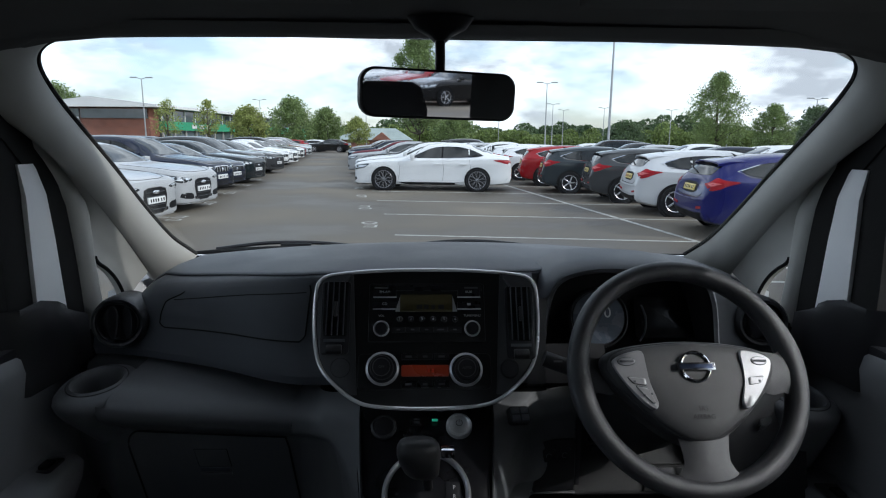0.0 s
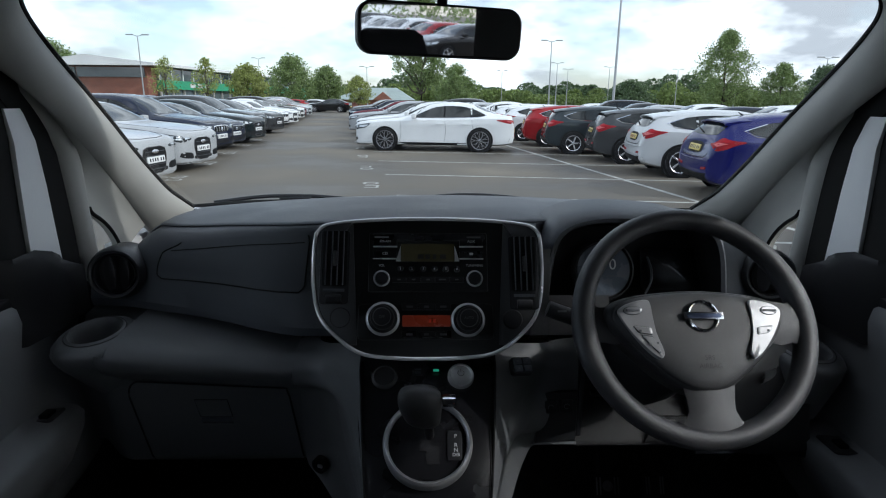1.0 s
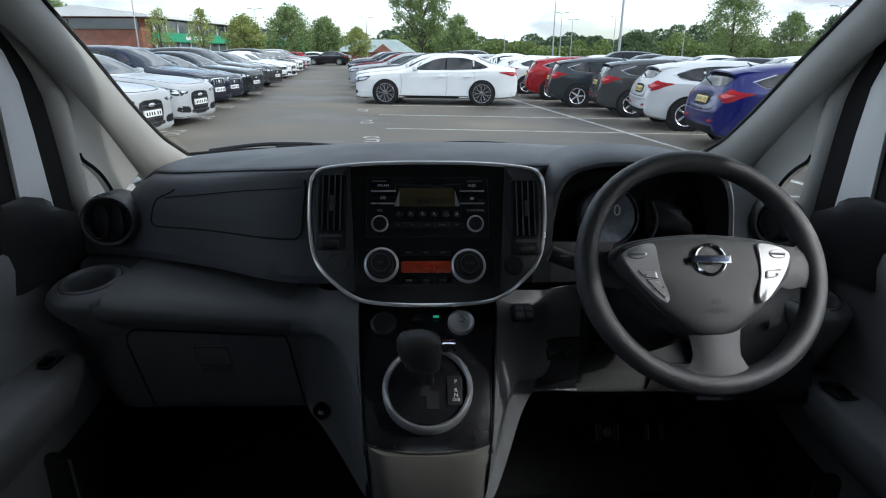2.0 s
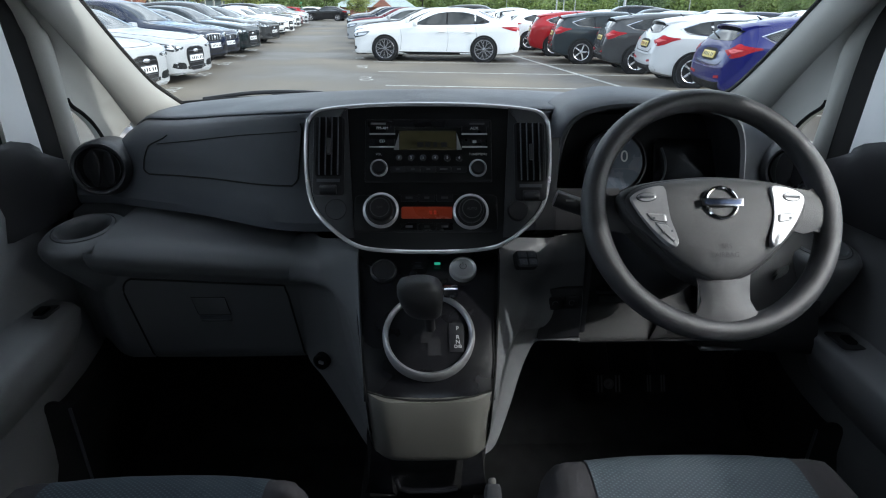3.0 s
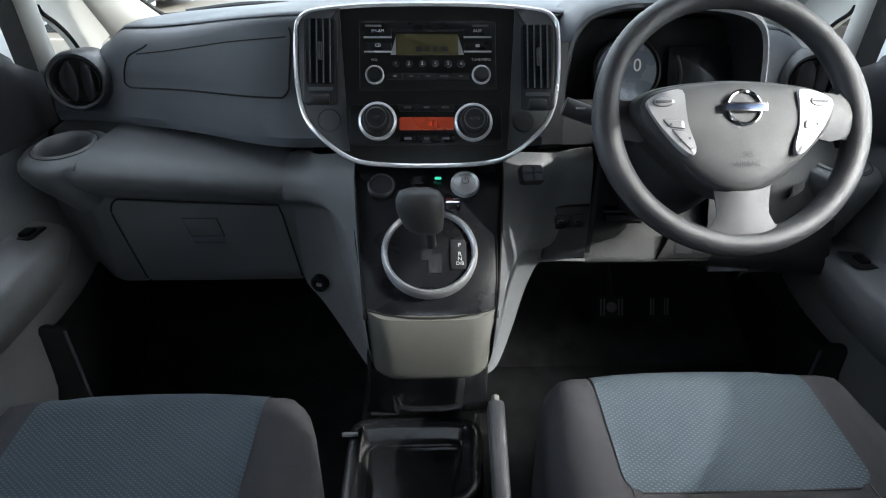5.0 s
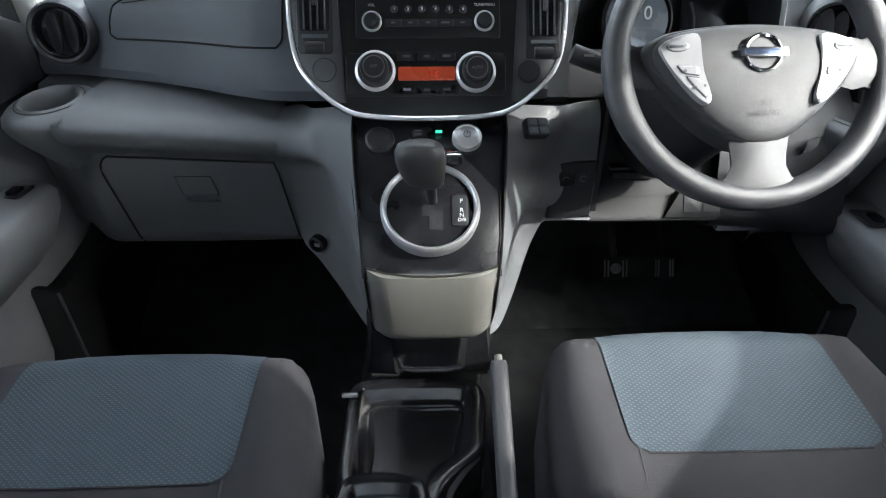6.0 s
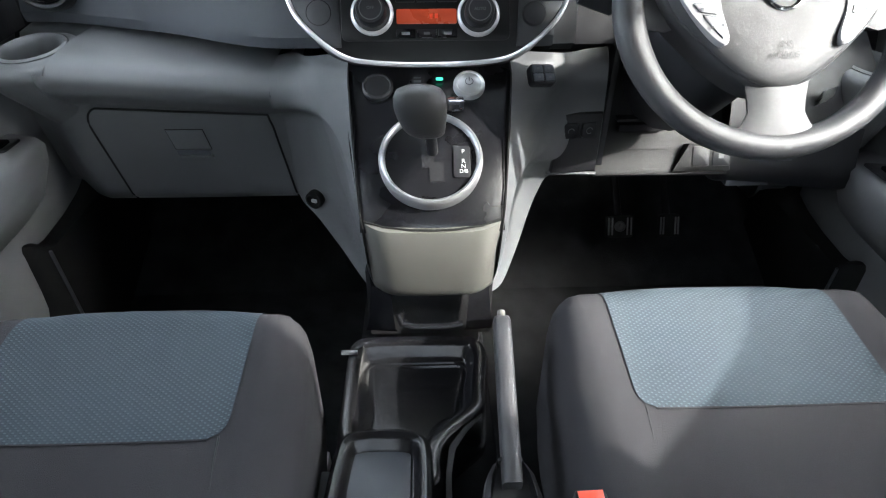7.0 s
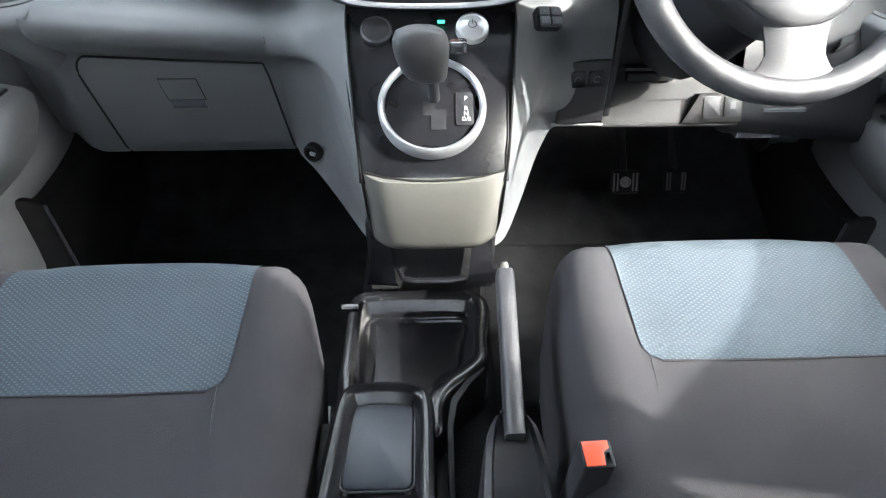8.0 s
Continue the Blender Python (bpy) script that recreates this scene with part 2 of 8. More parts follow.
def asphalt_mat():
    m = mat("damp_asphalt", (0.160, 0.140, 0.110), 0.8, 0, 0.25, 0.22, 0.6, 70, spec=0.3)
    n, l = m.node_tree.nodes, m.node_tree.links
    b = n["Principled BSDF"]
    old = b.inputs["Base Color"].links[0].from_socket
    co = n.new("ShaderNodeTexCoord")
    mp = n.new("ShaderNodeMapping")
    mp.inputs["Scale"].default_value = (0.16, 0.16, 1)
    nz = n.new("ShaderNodeTexNoise")
    nz.inputs["Scale"].default_value, nz.inputs["Detail"].default_value = 1.4, 5
    l.new(co.outputs["Object"], mp.inputs["Vector"])
    l.new(mp.outputs["Vector"], nz.inputs["Vector"])
    r = n.new("ShaderNodeMapRange")
    r.inputs["From Min"].default_value, r.inputs["From Max"].default_value = 0.42, 0.62
    r.inputs["To Min"].default_value, r.inputs["To Max"].default_value = 0.62, 1.12
    l.new(nz.outputs["Fac"], r.inputs["Value"])
    sc = n.new("ShaderNodeVectorMath")
    sc.operation = "SCALE"
    l.new(old, sc.inputs[0])
    l.new(r.outputs["Result"], sc.inputs["Scale"])
    l.new(sc.outputs["Vector"], b.inputs["Base Color"])
    r2 = n.new("ShaderNodeMapRange")
    r2.inputs["From Min"].default_value, r2.inputs["From Max"].default_value = 0.4, 0.62
    r2.inputs["To Min"].default_value, r2.inputs["To Max"].default_value = 0.48, 0.9
    l.new(nz.outputs["Fac"], r2.inputs["Value"])
    l.new(r2.outputs["Result"], b.inputs["Roughness"])
    return m


M_ASPHALT = asphalt_mat()

# ---- building helpers ----
WORLD = {}


def thing(name, loc=(0, 0, 0), label="", category="", group="", kind=""):
    ob = new(name)
    ob.empty_display_size = 0.05
    ob.location = loc
    WORLD[ob] = Matrix.Translation(loc)
    return tagged(ob, label, category, group, kind)


def part(name, bm, material, parent=None, label="", smooth=40):
    """Links a bmesh, built in world places, as one mesh under its parent."""
    if parent is not None:
        bm.transform(WORLD[parent].inverted())
    me = bpy.data.meshes.new(name)
    bmesh.ops.recalc_face_normals(bm, faces=bm.faces)
    bm.to_mesh(me)
    bm.free()
    me.materials.append(material)
    if smooth:
        me.shade_smooth()
        me.set_sharp_from_angle(angle=radians(smooth))
    ob = new(name, me)
    if parent is not None:
        ob.parent = parent
        WORLD[ob] = WORLD[parent].copy()
    else:
        WORLD[ob] = Matrix.Identity(4)
    return tagged(ob, label)


def loft(rings, closed=False, caps=False, bm=None):
    """A skin over rings of points; closed: each ring is a loop."""
    bm = bm or bmesh.new()
    vs = [[bm.verts.new(p) for p in r] for r in rings]
    n = len(rings[0])
    for a, b in zip(vs, vs[1:]):
        for i in range(n if closed else n - 1):
            j = (i + 1) % n
            try:
                bm.faces.new((a[i], a[j], b[j], b[i]))
            except ValueError:
                pass
    if caps:
        for r in (vs[0], vs[-1]):
            try:
                bm.faces.new(r)
            except ValueError:
                pass
    bmesh.ops.remove_doubles(bm, verts=bm.verts, dist=1e-6)
    return bm


def box(c, s, bevel=0.0, m=None, bm=None, seg=2):
    bm2 = bmesh.new()
    bmesh.ops.create_cube(bm2, size=1, matrix=Matrix.Translation(c) @ Matrix.Diagonal((*s, 1)))
    if bevel:
        bmesh.ops.bevel(bm2, geom=bm2.edges[:], offset=bevel, segments=seg, profile=0.7, affect="EDGES")
    if m is not None:
        bm2.transform(m)
    if bm is None:
        return bm2
    return join(bm, bm2)


def join(bm, other):
    me = bpy.data.meshes.new("tmp")
    other.to_mesh(me)
    other.free()
    bm.from_mesh(me)
    bpy.data.meshes.remove(me)
    return bm


def lathe(profile, m, n=28):
    """profile: (radius, height) pairs, turned about the z axis of m."""
    rings = []
    for i in range(n):
        a = 2 * math.pi * i / n
        rings.append([m @ Vector((r * math.cos(a), r * math.sin(a), h)) for r, h in profile])
    return loft(rings + [rings[0]])


def smooth_path(pts, n=8, closed=False):
    """A Catmull-Rom curve through the points."""
    p = [Vector(q) for q in pts]
    out = []
    k = len(p)
    for i in range(k if closed else k - 1):
        if closed:
            a, b, c, d = p[i - 1], p[i], p[(i + 1) % k], p[(i + 2) % k]
        else:
            a, b, c, d = p[max(i - 1, 0)], p[i], p[i + 1], p[min(i + 2, k - 1)]
        for j in range(n):
            t = j / n
            out.append(0.5 * (2 * b + (c - a) * t + (2 * a - 5 * b + 4 * c - d) * t * t + (3 * b - a - 3 * c + d) * t ** 3))
    if not closed:
        out.append(p[-1])
    return out


def tube(pts, r, closed=False, sides=8, flat=1.0, up=(0, 0, 1), taper=None):
    p = [Vector(q) for q in pts]
    k = len(p)
    rings = []
    for i in range(k):
        d = (p[(i + 1) % k] - p[i - 1]) if closed else (p[min(i + 1, k - 1)] - p[max(i - 1, 0)])
        d.normalize()
        s = d.cross(Vector(up))
        if s.length < 1e-4:
            s = d.cross(Vector((1, 0, 0)))
        s.normalize()
        u = s.cross(d)
        rr = r if taper is None else r * (1 + (taper - 1) * i / (k - 1))
        rings.append([p[i] + rr * (math.cos(a) * s + flat * math.sin(a) * u) for a in [2 * math.pi * j / sides for j in range(sides)]])
    if closed:
        return loft(rings + [rings[0]], closed=True)
    return loft(rings, closed=True, caps=True)


def slab(outline, m, depth, bevel=0.0, seg=2):
    """A plate with that outline (x, y), from -depth to 0 along m's z axis, its front edge rounded."""
    rings = []
    pts = [Vector((x, y, 0)) for x, y in outline]
    c = sum(pts, Vector()) / len(pts)

    def inset(d, h):
        out = []
        k = len(pts)
        for i in range(k):
            t = pts[(i + 1) % k] - pts[i - 1]
            nrm = Vector((t.y, -t.x, 0))
            nrm.normalize()
            if nrm.dot(pts[i] - c) < 0:
                nrm = -nrm
            out.append(m @ (pts[i] - nrm * d + Vector((0, 0, h))))
        return out
    rings.append(inset(0, -depth))
    if bevel:
        for i in range(seg + 1):
            a = i / seg * math.pi / 2
            rings.append(inset(bevel * (1 - math.cos(a)), -bevel * (1 - math.sin(a))))
    else:
        rings.append(inset(0, 0))
    return loft(rings, closed=True, caps=True)


def rrect(w, h, r, cx=0, cy=0, n=4):
    out = []
    for sx, sy, a0 in ((1, 1, 0), (-1, 1, 90), (-1, -1, 180), (1, -1, 270)):
        for i in range(n + 1):
            a = radians(a0 + 90 * i / n)
            out.append((cx + sx * (w / 2 - r) + r * math.cos(a), cy + sy * (h / 2 - r) + r * math.sin(a)))
    return out


def ellipse(rx, ry, cx=0, cy=0, n=32):
    return [(cx + rx * math.cos(2 * math.pi * i / n), cy + ry * math.sin(2 * math.pi * i / n)) for i in range(n)]


def text_part(name, words, size, m, material, parent, depth=0.0003):
    cu = bpy.data.curves.new("words", "FONT")
    cu.body, cu.size, cu.align_x, cu.align_y, cu.extrude = words, size, "CENTER", "CENTER", depth
    tmp = bpy.data.objects.new("words", cu)
    me = bpy.data.meshes.new_from_object(tmp)
    bm = bmesh.new()
    bm.from_mesh(me)
    bm.transform(m)
    bpy.data.objects.remove(tmp)
    bpy.data.meshes.remove(me)
    return part(name, bm, material, parent, smooth=0)


def axes(o, x, y):
    """A matrix with its origin and the directions of its x and y axes."""
    x, y = Vector(x).normalized(), Vector(y).normalized()
    z = x.cross(y).normalized()
    y = z.cross(x)
    return Matrix(((x.x, y.x, z.x, o[0]), (x.y, y.y, z.y, o[1]), (x.z, y.z, z.z, o[2]), (0, 0, 0, 1)))


def step(a, b, x):
    t = min(1, max(0, (x - a) / (b - a)))
    return t * t * (3 - 2 * t)

# ---- the van: shell ----
XC = 0.05          # the van's middle
XL, XR = -0.74, 0.84   # faces of the door linings
FLOOR = 0.52

van = thing("van_body", (XC, 0, 0), "white delivery van body seen from inside, dark headliner", "van", kind="structure")

# floor pan and bulkhead
part("floor_pan", box((XC, -0.3, FLOOR - 0.03), (1.66, 3.3, 0.06)), M_CARPET, van)
part("bulkhead", loft([[(x, 1.36, FLOOR), (x, 1.50, 0.70), (x, 1.56, 1.0), (x, 1.57, 1.25)] for x in (-0.78, -0.3, 0.3, 0.88)]), M_CARPET, van)
part("toe_board", loft([[(x, 1.08, FLOOR + 0.004), (x, 1.30, FLOOR + 0.12), (x, 1.42, FLOOR + 0.3)] for x in (-0.74, -0.2, 0.3, 0.84)]), M_CARPET, van)

# roof: outer skin and headliner
roof_rings, liner_rings = [], []
for y in (1.02, 0.93, 0.7, 0.3, -0.5, -1.9):
    zt = 1.80 + 0.06 * step(1.05, 0.2, y)
    roof_rings.append([(XC + s * 0.78, y, zt - 0.10 * abs(s) ** 4) for s in (-1, -0.9, -0.6, 0, 0.6, 0.9, 1)])
    zl = 1.742 + 0.045 * step(0.93, 0.4, y)
    liner_rings.append([(XC + s * 0.77, min(y, 0.93), zl - 0.05 * abs(s) ** 5) for s in (-1, -0.95, -0.85, -0.6, 0, 0.6, 0.85, 0.95, 1)])
part("roof_skin", loft(roof_rings), M_WHITE, van)
part("headliner", loft(liner_rings), M_LINER, van)
# header rail behind the screen's top edge
part("header_rail", loft([[(XC + s * 0.74, 0.945 + 0.03 * (1 - s * s), 1.745 - 0.026 * s ** 14), (XC + s * 0.74, 0.93 + 0.02 * (1 - s * s), 1.725 - 0.026 * s ** 14 + 0.012 * (1 - s * s)),
      (XC + s * 0.74, 0.89, 1.722 - 0.026 * s ** 14 + 0.012 * (1 - s * s)), (XC + s * 0.74, 0.85, 1.742 - 0.024 * s ** 14)] for s in [i / 10 - 1 for i in range(21)]]), M_LINER, van)
for sx in (-1, 1):
    part("sun_visor", box((XC + sx * 0.36, 0.66, 1.752), (0.42, 0.17, 0.014), 0.006), M_LINER, van)

# A-pillars: a broad inner trim beside the screen, a darker return behind its crease, a rear post, a quarter light between them
SCREEN_EDGE = [(-0.640, 1.545, 1.245), (-0.656, 1.512, 1.272), (-0.674, 1.465, 1.311), (-0.683, 1.36, 1.398), (-0.684, 1.24, 1.497), (-0.687, 1.155, 1.566), (-0.690, 1.08, 1.628), (-0.686, 1.030, 1.670), (-0.676, 1.000, 1.695), (-0.655, 0.978, 1.713), (-0.622, 0.962, 1.7265), (-0.570, 0.953, 1.734)]
CREASE = [(-0.735, 1.485, 1.190), (-0.732, 1.455, 1.218), (-0.727, 1.416, 1.252), (-0.714, 1.311, 1.339), (-0.706, 1.191, 1.438), (-0.707, 1.106, 1.507), (-0.717, 1.031, 1.566), (-0.729, 0.985, 1.600), (-0.738, 0.945, 1.632), (-0.742, 0.905, 1.665), (-0.735, 0.865, 1.700), (-0.70, 0.835, 1.728)]
screen_edge, crease = smooth_path(SCREEN_EDGE, 4), smooth_path(CREASE, 4)
for sx in (-1, 1):
    def side(p, sx=sx):
        """The mirrored place on the other side of the van."""
        return Vector(p) if sx < 0 else Vector((0.107 - p[0], p[1], p[2]))
    out = []
    for e, c in zip(screen_edge, crease):
        ring = [e + Vector((-0.030, 0.016, 0.018)), e + Vector((-0.004, 0.006, 0.008)), e]
        for f in (0.12, 0.3, 0.5, 0.7, 0.88):
            ring.append(e.lerp(c, f) + Vector((0.016, -0.004, -0.006)) * math.sin(math.pi * f) ** 0.8)
        ring += [c, c + Vector((-0.006, 0.002, -0.002)), c + Vector((-0.05, 0.03, 0.03))]
        out.append([side(p) for p in ring])
    part("pillar_trim", loft(out, closed=True, caps=True), M_TRIM, van, "warm grey pillar trim", smooth=50)
    # black ceramic border along the screen's edge
    part("screen_seal", tube([side(p + Vector((-0.003, 0.004, 0.006))) for p in screen_edge], 0.0075, sides=6), M_RUBBER, van)
    xq = -0.735
    # rear post, rounded, bending back along the roof
    post = []
    for ya, yb, zz, ox in ((1.188, 1.236, 1.150, 0), (1.181, 1.226, 1.22, 0), (1.172, 1.217, 1.30, 0), (1.163, 1.214, 1.37, 0), (1.154, 1.212, 1.43, 0.0), (1.128, 1.200, 1.485, -0.002), (1.075, 1.165, 1.540, -0.006), (1.005, 1.11, 1.590, -0.012), (0.93, 1.04, 1.640, -0.018)):
        mid, hh = (ya + yb) / 2, (yb - ya) / 2
        tip = 0.022 * max(0, (zz - 1.43) / 0.1)
        post.append([side((xq + ox + a, mid + b * hh, zz + b * tip)) for a, b in ((-0.034, -1.05), (-0.010, -1.0), (0.006, -0.55), (0.010, 0.1), (0.004, 0.75), (-0.008, 1.0), (-0.034, 1.05))])
    part("quarter_post", loft(post, closed=True, caps=True), M_TRIM, van, "warm grey post behind the quarter light", smooth=60)
    # the return behind the crease, running out to the small window's curved edge
    arc = smooth_path([(xq, 1.165, 1.500), (xq, 1.200, 1.455), (xq, 1.212, 1.40), (xq, 1.214, 1.34), (xq, 1.218, 1.300), (xq, 1.256, 1.272), (xq, 1.288, 1.243), (xq, 1.315, 1.203), (xq, 1.330, 1.155)], 4)
    n_a = len(arc) - 1
    inner_edge = crease[4:22][::-1]
    rr = []
    for k, b in enumerate(arc):
        g = k / n_a * (len(inner_edge) - 1)
        a = inner_edge[int(g)].lerp(inner_edge[min(int(g) + 1, len(inner_edge) - 1)], g - int(g)) + Vector((-0.003, 0, 0))
        rr.append([side(a.lerp(b, t) + Vector((-0.010 * math.sin(math.pi * t), 0, 0))) for t in (0, 0.15, 0.3, 0.5, 0.7, 0.85, 1.0)] + [side(b + Vector((-0.018, 0.004, 0)))])
    part("pillar_return", loft(rr), M_TRIM, van, "warm grey return beside a small quarter window", smooth=60)
    part("quarter_seal", tube([side(p + Vector((0.002, 0, 0))) for p in arc[15:]], 0.0042, sides=6), M_RUBBER, van)
    qg = bmesh.new()
    bmesh.ops.create_cube(qg, size=1, matrix=Matrix.Translation(side((xq - 0.03, 1.26, 1.25))) @ Matrix.Diagonal((0.004, 0.20, 0.24, 1)))
    pane = part("quarter_glass", qg, M_SCREEN, van, "small fixed quarter window")
    pane.visible_shadow = False

    # inner wing closing the dashboard's end
    part("cowl_side", box(side((-0.732, 1.40, 0.97)), (0.012, 0.42, 0.38), 0.003), M_BLACK, van)

# windscreen
scr = []
for k in range(9):
    f = k / 8
    scr.append([(XC + s * (0.735 + 0.05 * f), 1.545 - 0.60 * f + 0.035 * (1 - s * s), 1.245 + 0.495 * f) for s in [i / 6 - 1 for i in range(13)]])
bm = loft(scr)
bmesh.ops.solidify(bm, geom=bm.faces[:], thickness=0.005)
screen = part("windscreen", bm, M_SCREEN, van, "clear windscreen glass")
screen.visible_shadow = False

# nose of the van below the screen, hidden from the seats
part("bonnet", loft([[(XC + s * 0.80, 1.60, 1.20 + 0.03 * (1 - s * s)), (XC + s * 0.78, 1.95, 1.10 + 0.03 * (1 - s * s)), (XC + s * 0.72, 2.25, 0.98), (XC + s * 0.70, 2.35, 0.7), (XC + s * 0.70, 2.36, 0.25)] for s in [i / 4 - 1 for i in range(9)]]), M_WHITE, van)
part("scuttle", loft([[(XC + s * 0.78, 1.53, 1.232), (XC + s * 0.78, 1.60, 1.215 + 0.03 * (1 - s * s)), (XC + s * 0.78, 1.66, 1.195 + 0.03 * (1 - s * s))] for s in [i / 4 - 1 for i in range(9)]]), M_BLACK, van)
for sx in (-1, 1):
    part("wing", loft([[(XC + sx * (w + t), y, z0), (XC + sx * (w + t + 0.02), y, (z0 + z1) / 2), (XC + sx * (w + t), y, z1)] for t in (0.0, 0.03) for y, w, z0, z1 in (((1.36, 0.815, 0.30, 1.19), (1.60, 0.815, 0.30, 1.185), (1.95, 0.79, 0.34, 1.09), (2.25, 0.73, 0.32, 0.975), (2.35, 0.70, 0.26, 0.70)) if t == 0 else ((2.35, 0.70, 0.26, 0.70), (2.25, 0.73, 0.32, 0.975), (1.95, 0.79, 0.34, 1.09), (1.60, 0.815, 0.30, 1.185), (1.36, 0.815, 0.30, 1.19)))]), M_WHITE, van)
    part("inner_wing", box((XC + sx * 0.815, 1.29, 0.79), (0.02, 0.50, 0.72), 0.004), M_BLACK, van)

# wipers along the foot of the screen
for pts in ([(-0.66, 1.60, 1.244), (-0.52, 1.61, 1.254), (-0.38, 1.62, 1.256), (-0.24, 1.63, 1.251), (-0.12, 1.635, 1.243)], [(-0.10, 1.635, 1.249), (0.02, 1.635, 1.256), (0.14, 1.635, 1.258), (0.28, 1.63, 1.253), (0.40, 1.625, 1.245)]):
    wiper = thing("wiper", pts[0], "black windscreen wiper resting at the foot of the screen", "wiper", "wipers")
    part("blade", tube(smooth_path(pts, 6), 0.006, sides=6), M_RUBBER, wiper)
    part("arm", tube(smooth_path([(p[0] + 0.05, p[1] + 0.02, p[2] + (0.008, 0.014, 0.012, 0.004)[i]) for i, p in enumerate(pts[:4])], 5), 0.006, sides=6), M_BLACK, wiper)
    part("bridge", box((pts[2][0], pts[2][1] + 0.008, pts[2][2] + 0.007), (0.09, 0.014, 0.009), 0.003), M_BLACK, wiper)

# rear of the load space
for sx in (-1, 1):
    xs = XC + sx * 0.83
    part("lower_side", box((xs, -1.0, 0.82), (0.05, 1.7, 0.72)), M_GREY, van)
    part("outer_skin", box((xs + sx * 0.032, -1.0, 0.78), (0.012, 1.82, 0.84), 0.004), M_WHITE, van)
    part("outer_skin", box((xs + sx * 0.032, -0.95, 1.775), (0.012, 1.92, 0.17), 0.004), M_WHITE, van)
    part("upper_side", box((xs, -1.0, 1.77), (0.05, 1.7, 0.16)), M_LINER, van)
    if sx < 0:
        part("side_panel", box((xs - 0.004, -0.95, 1.44), (0.04, 1.75, 0.54)), M_LINER, van)
    for y, w in ((-0.20, 0.46), (-1.80, 0.12)):
        part("side_pillar", box((xs - sx * 0.01, y, 1.45), (0.07, w, 0.62), 0.012), M_LINER, van)
    part("sill", box((xs, 0.6, 0.50), (0.09, 1.5, 0.16), 0.02), M_BLACK, van)
    part("cant_rail", box((xs - sx * 0.005, 0.45, 1.735), (0.07, 1.02, 0.10), 0.02), M_LINER, van)
part("tailgate_lower", box((XC, -1.88, 0.82), (1.6, 0.06, 0.75)), M_GREY, van)
part("tailgate_top", box((XC, -1.88, 1.76), (1.6, 0.06, 0.14)), M_LINER, van)
part("tailgate_post", box((XC, -1.88, 1.44), (0.10, 0.06, 0.52)), M_BLACK, van)

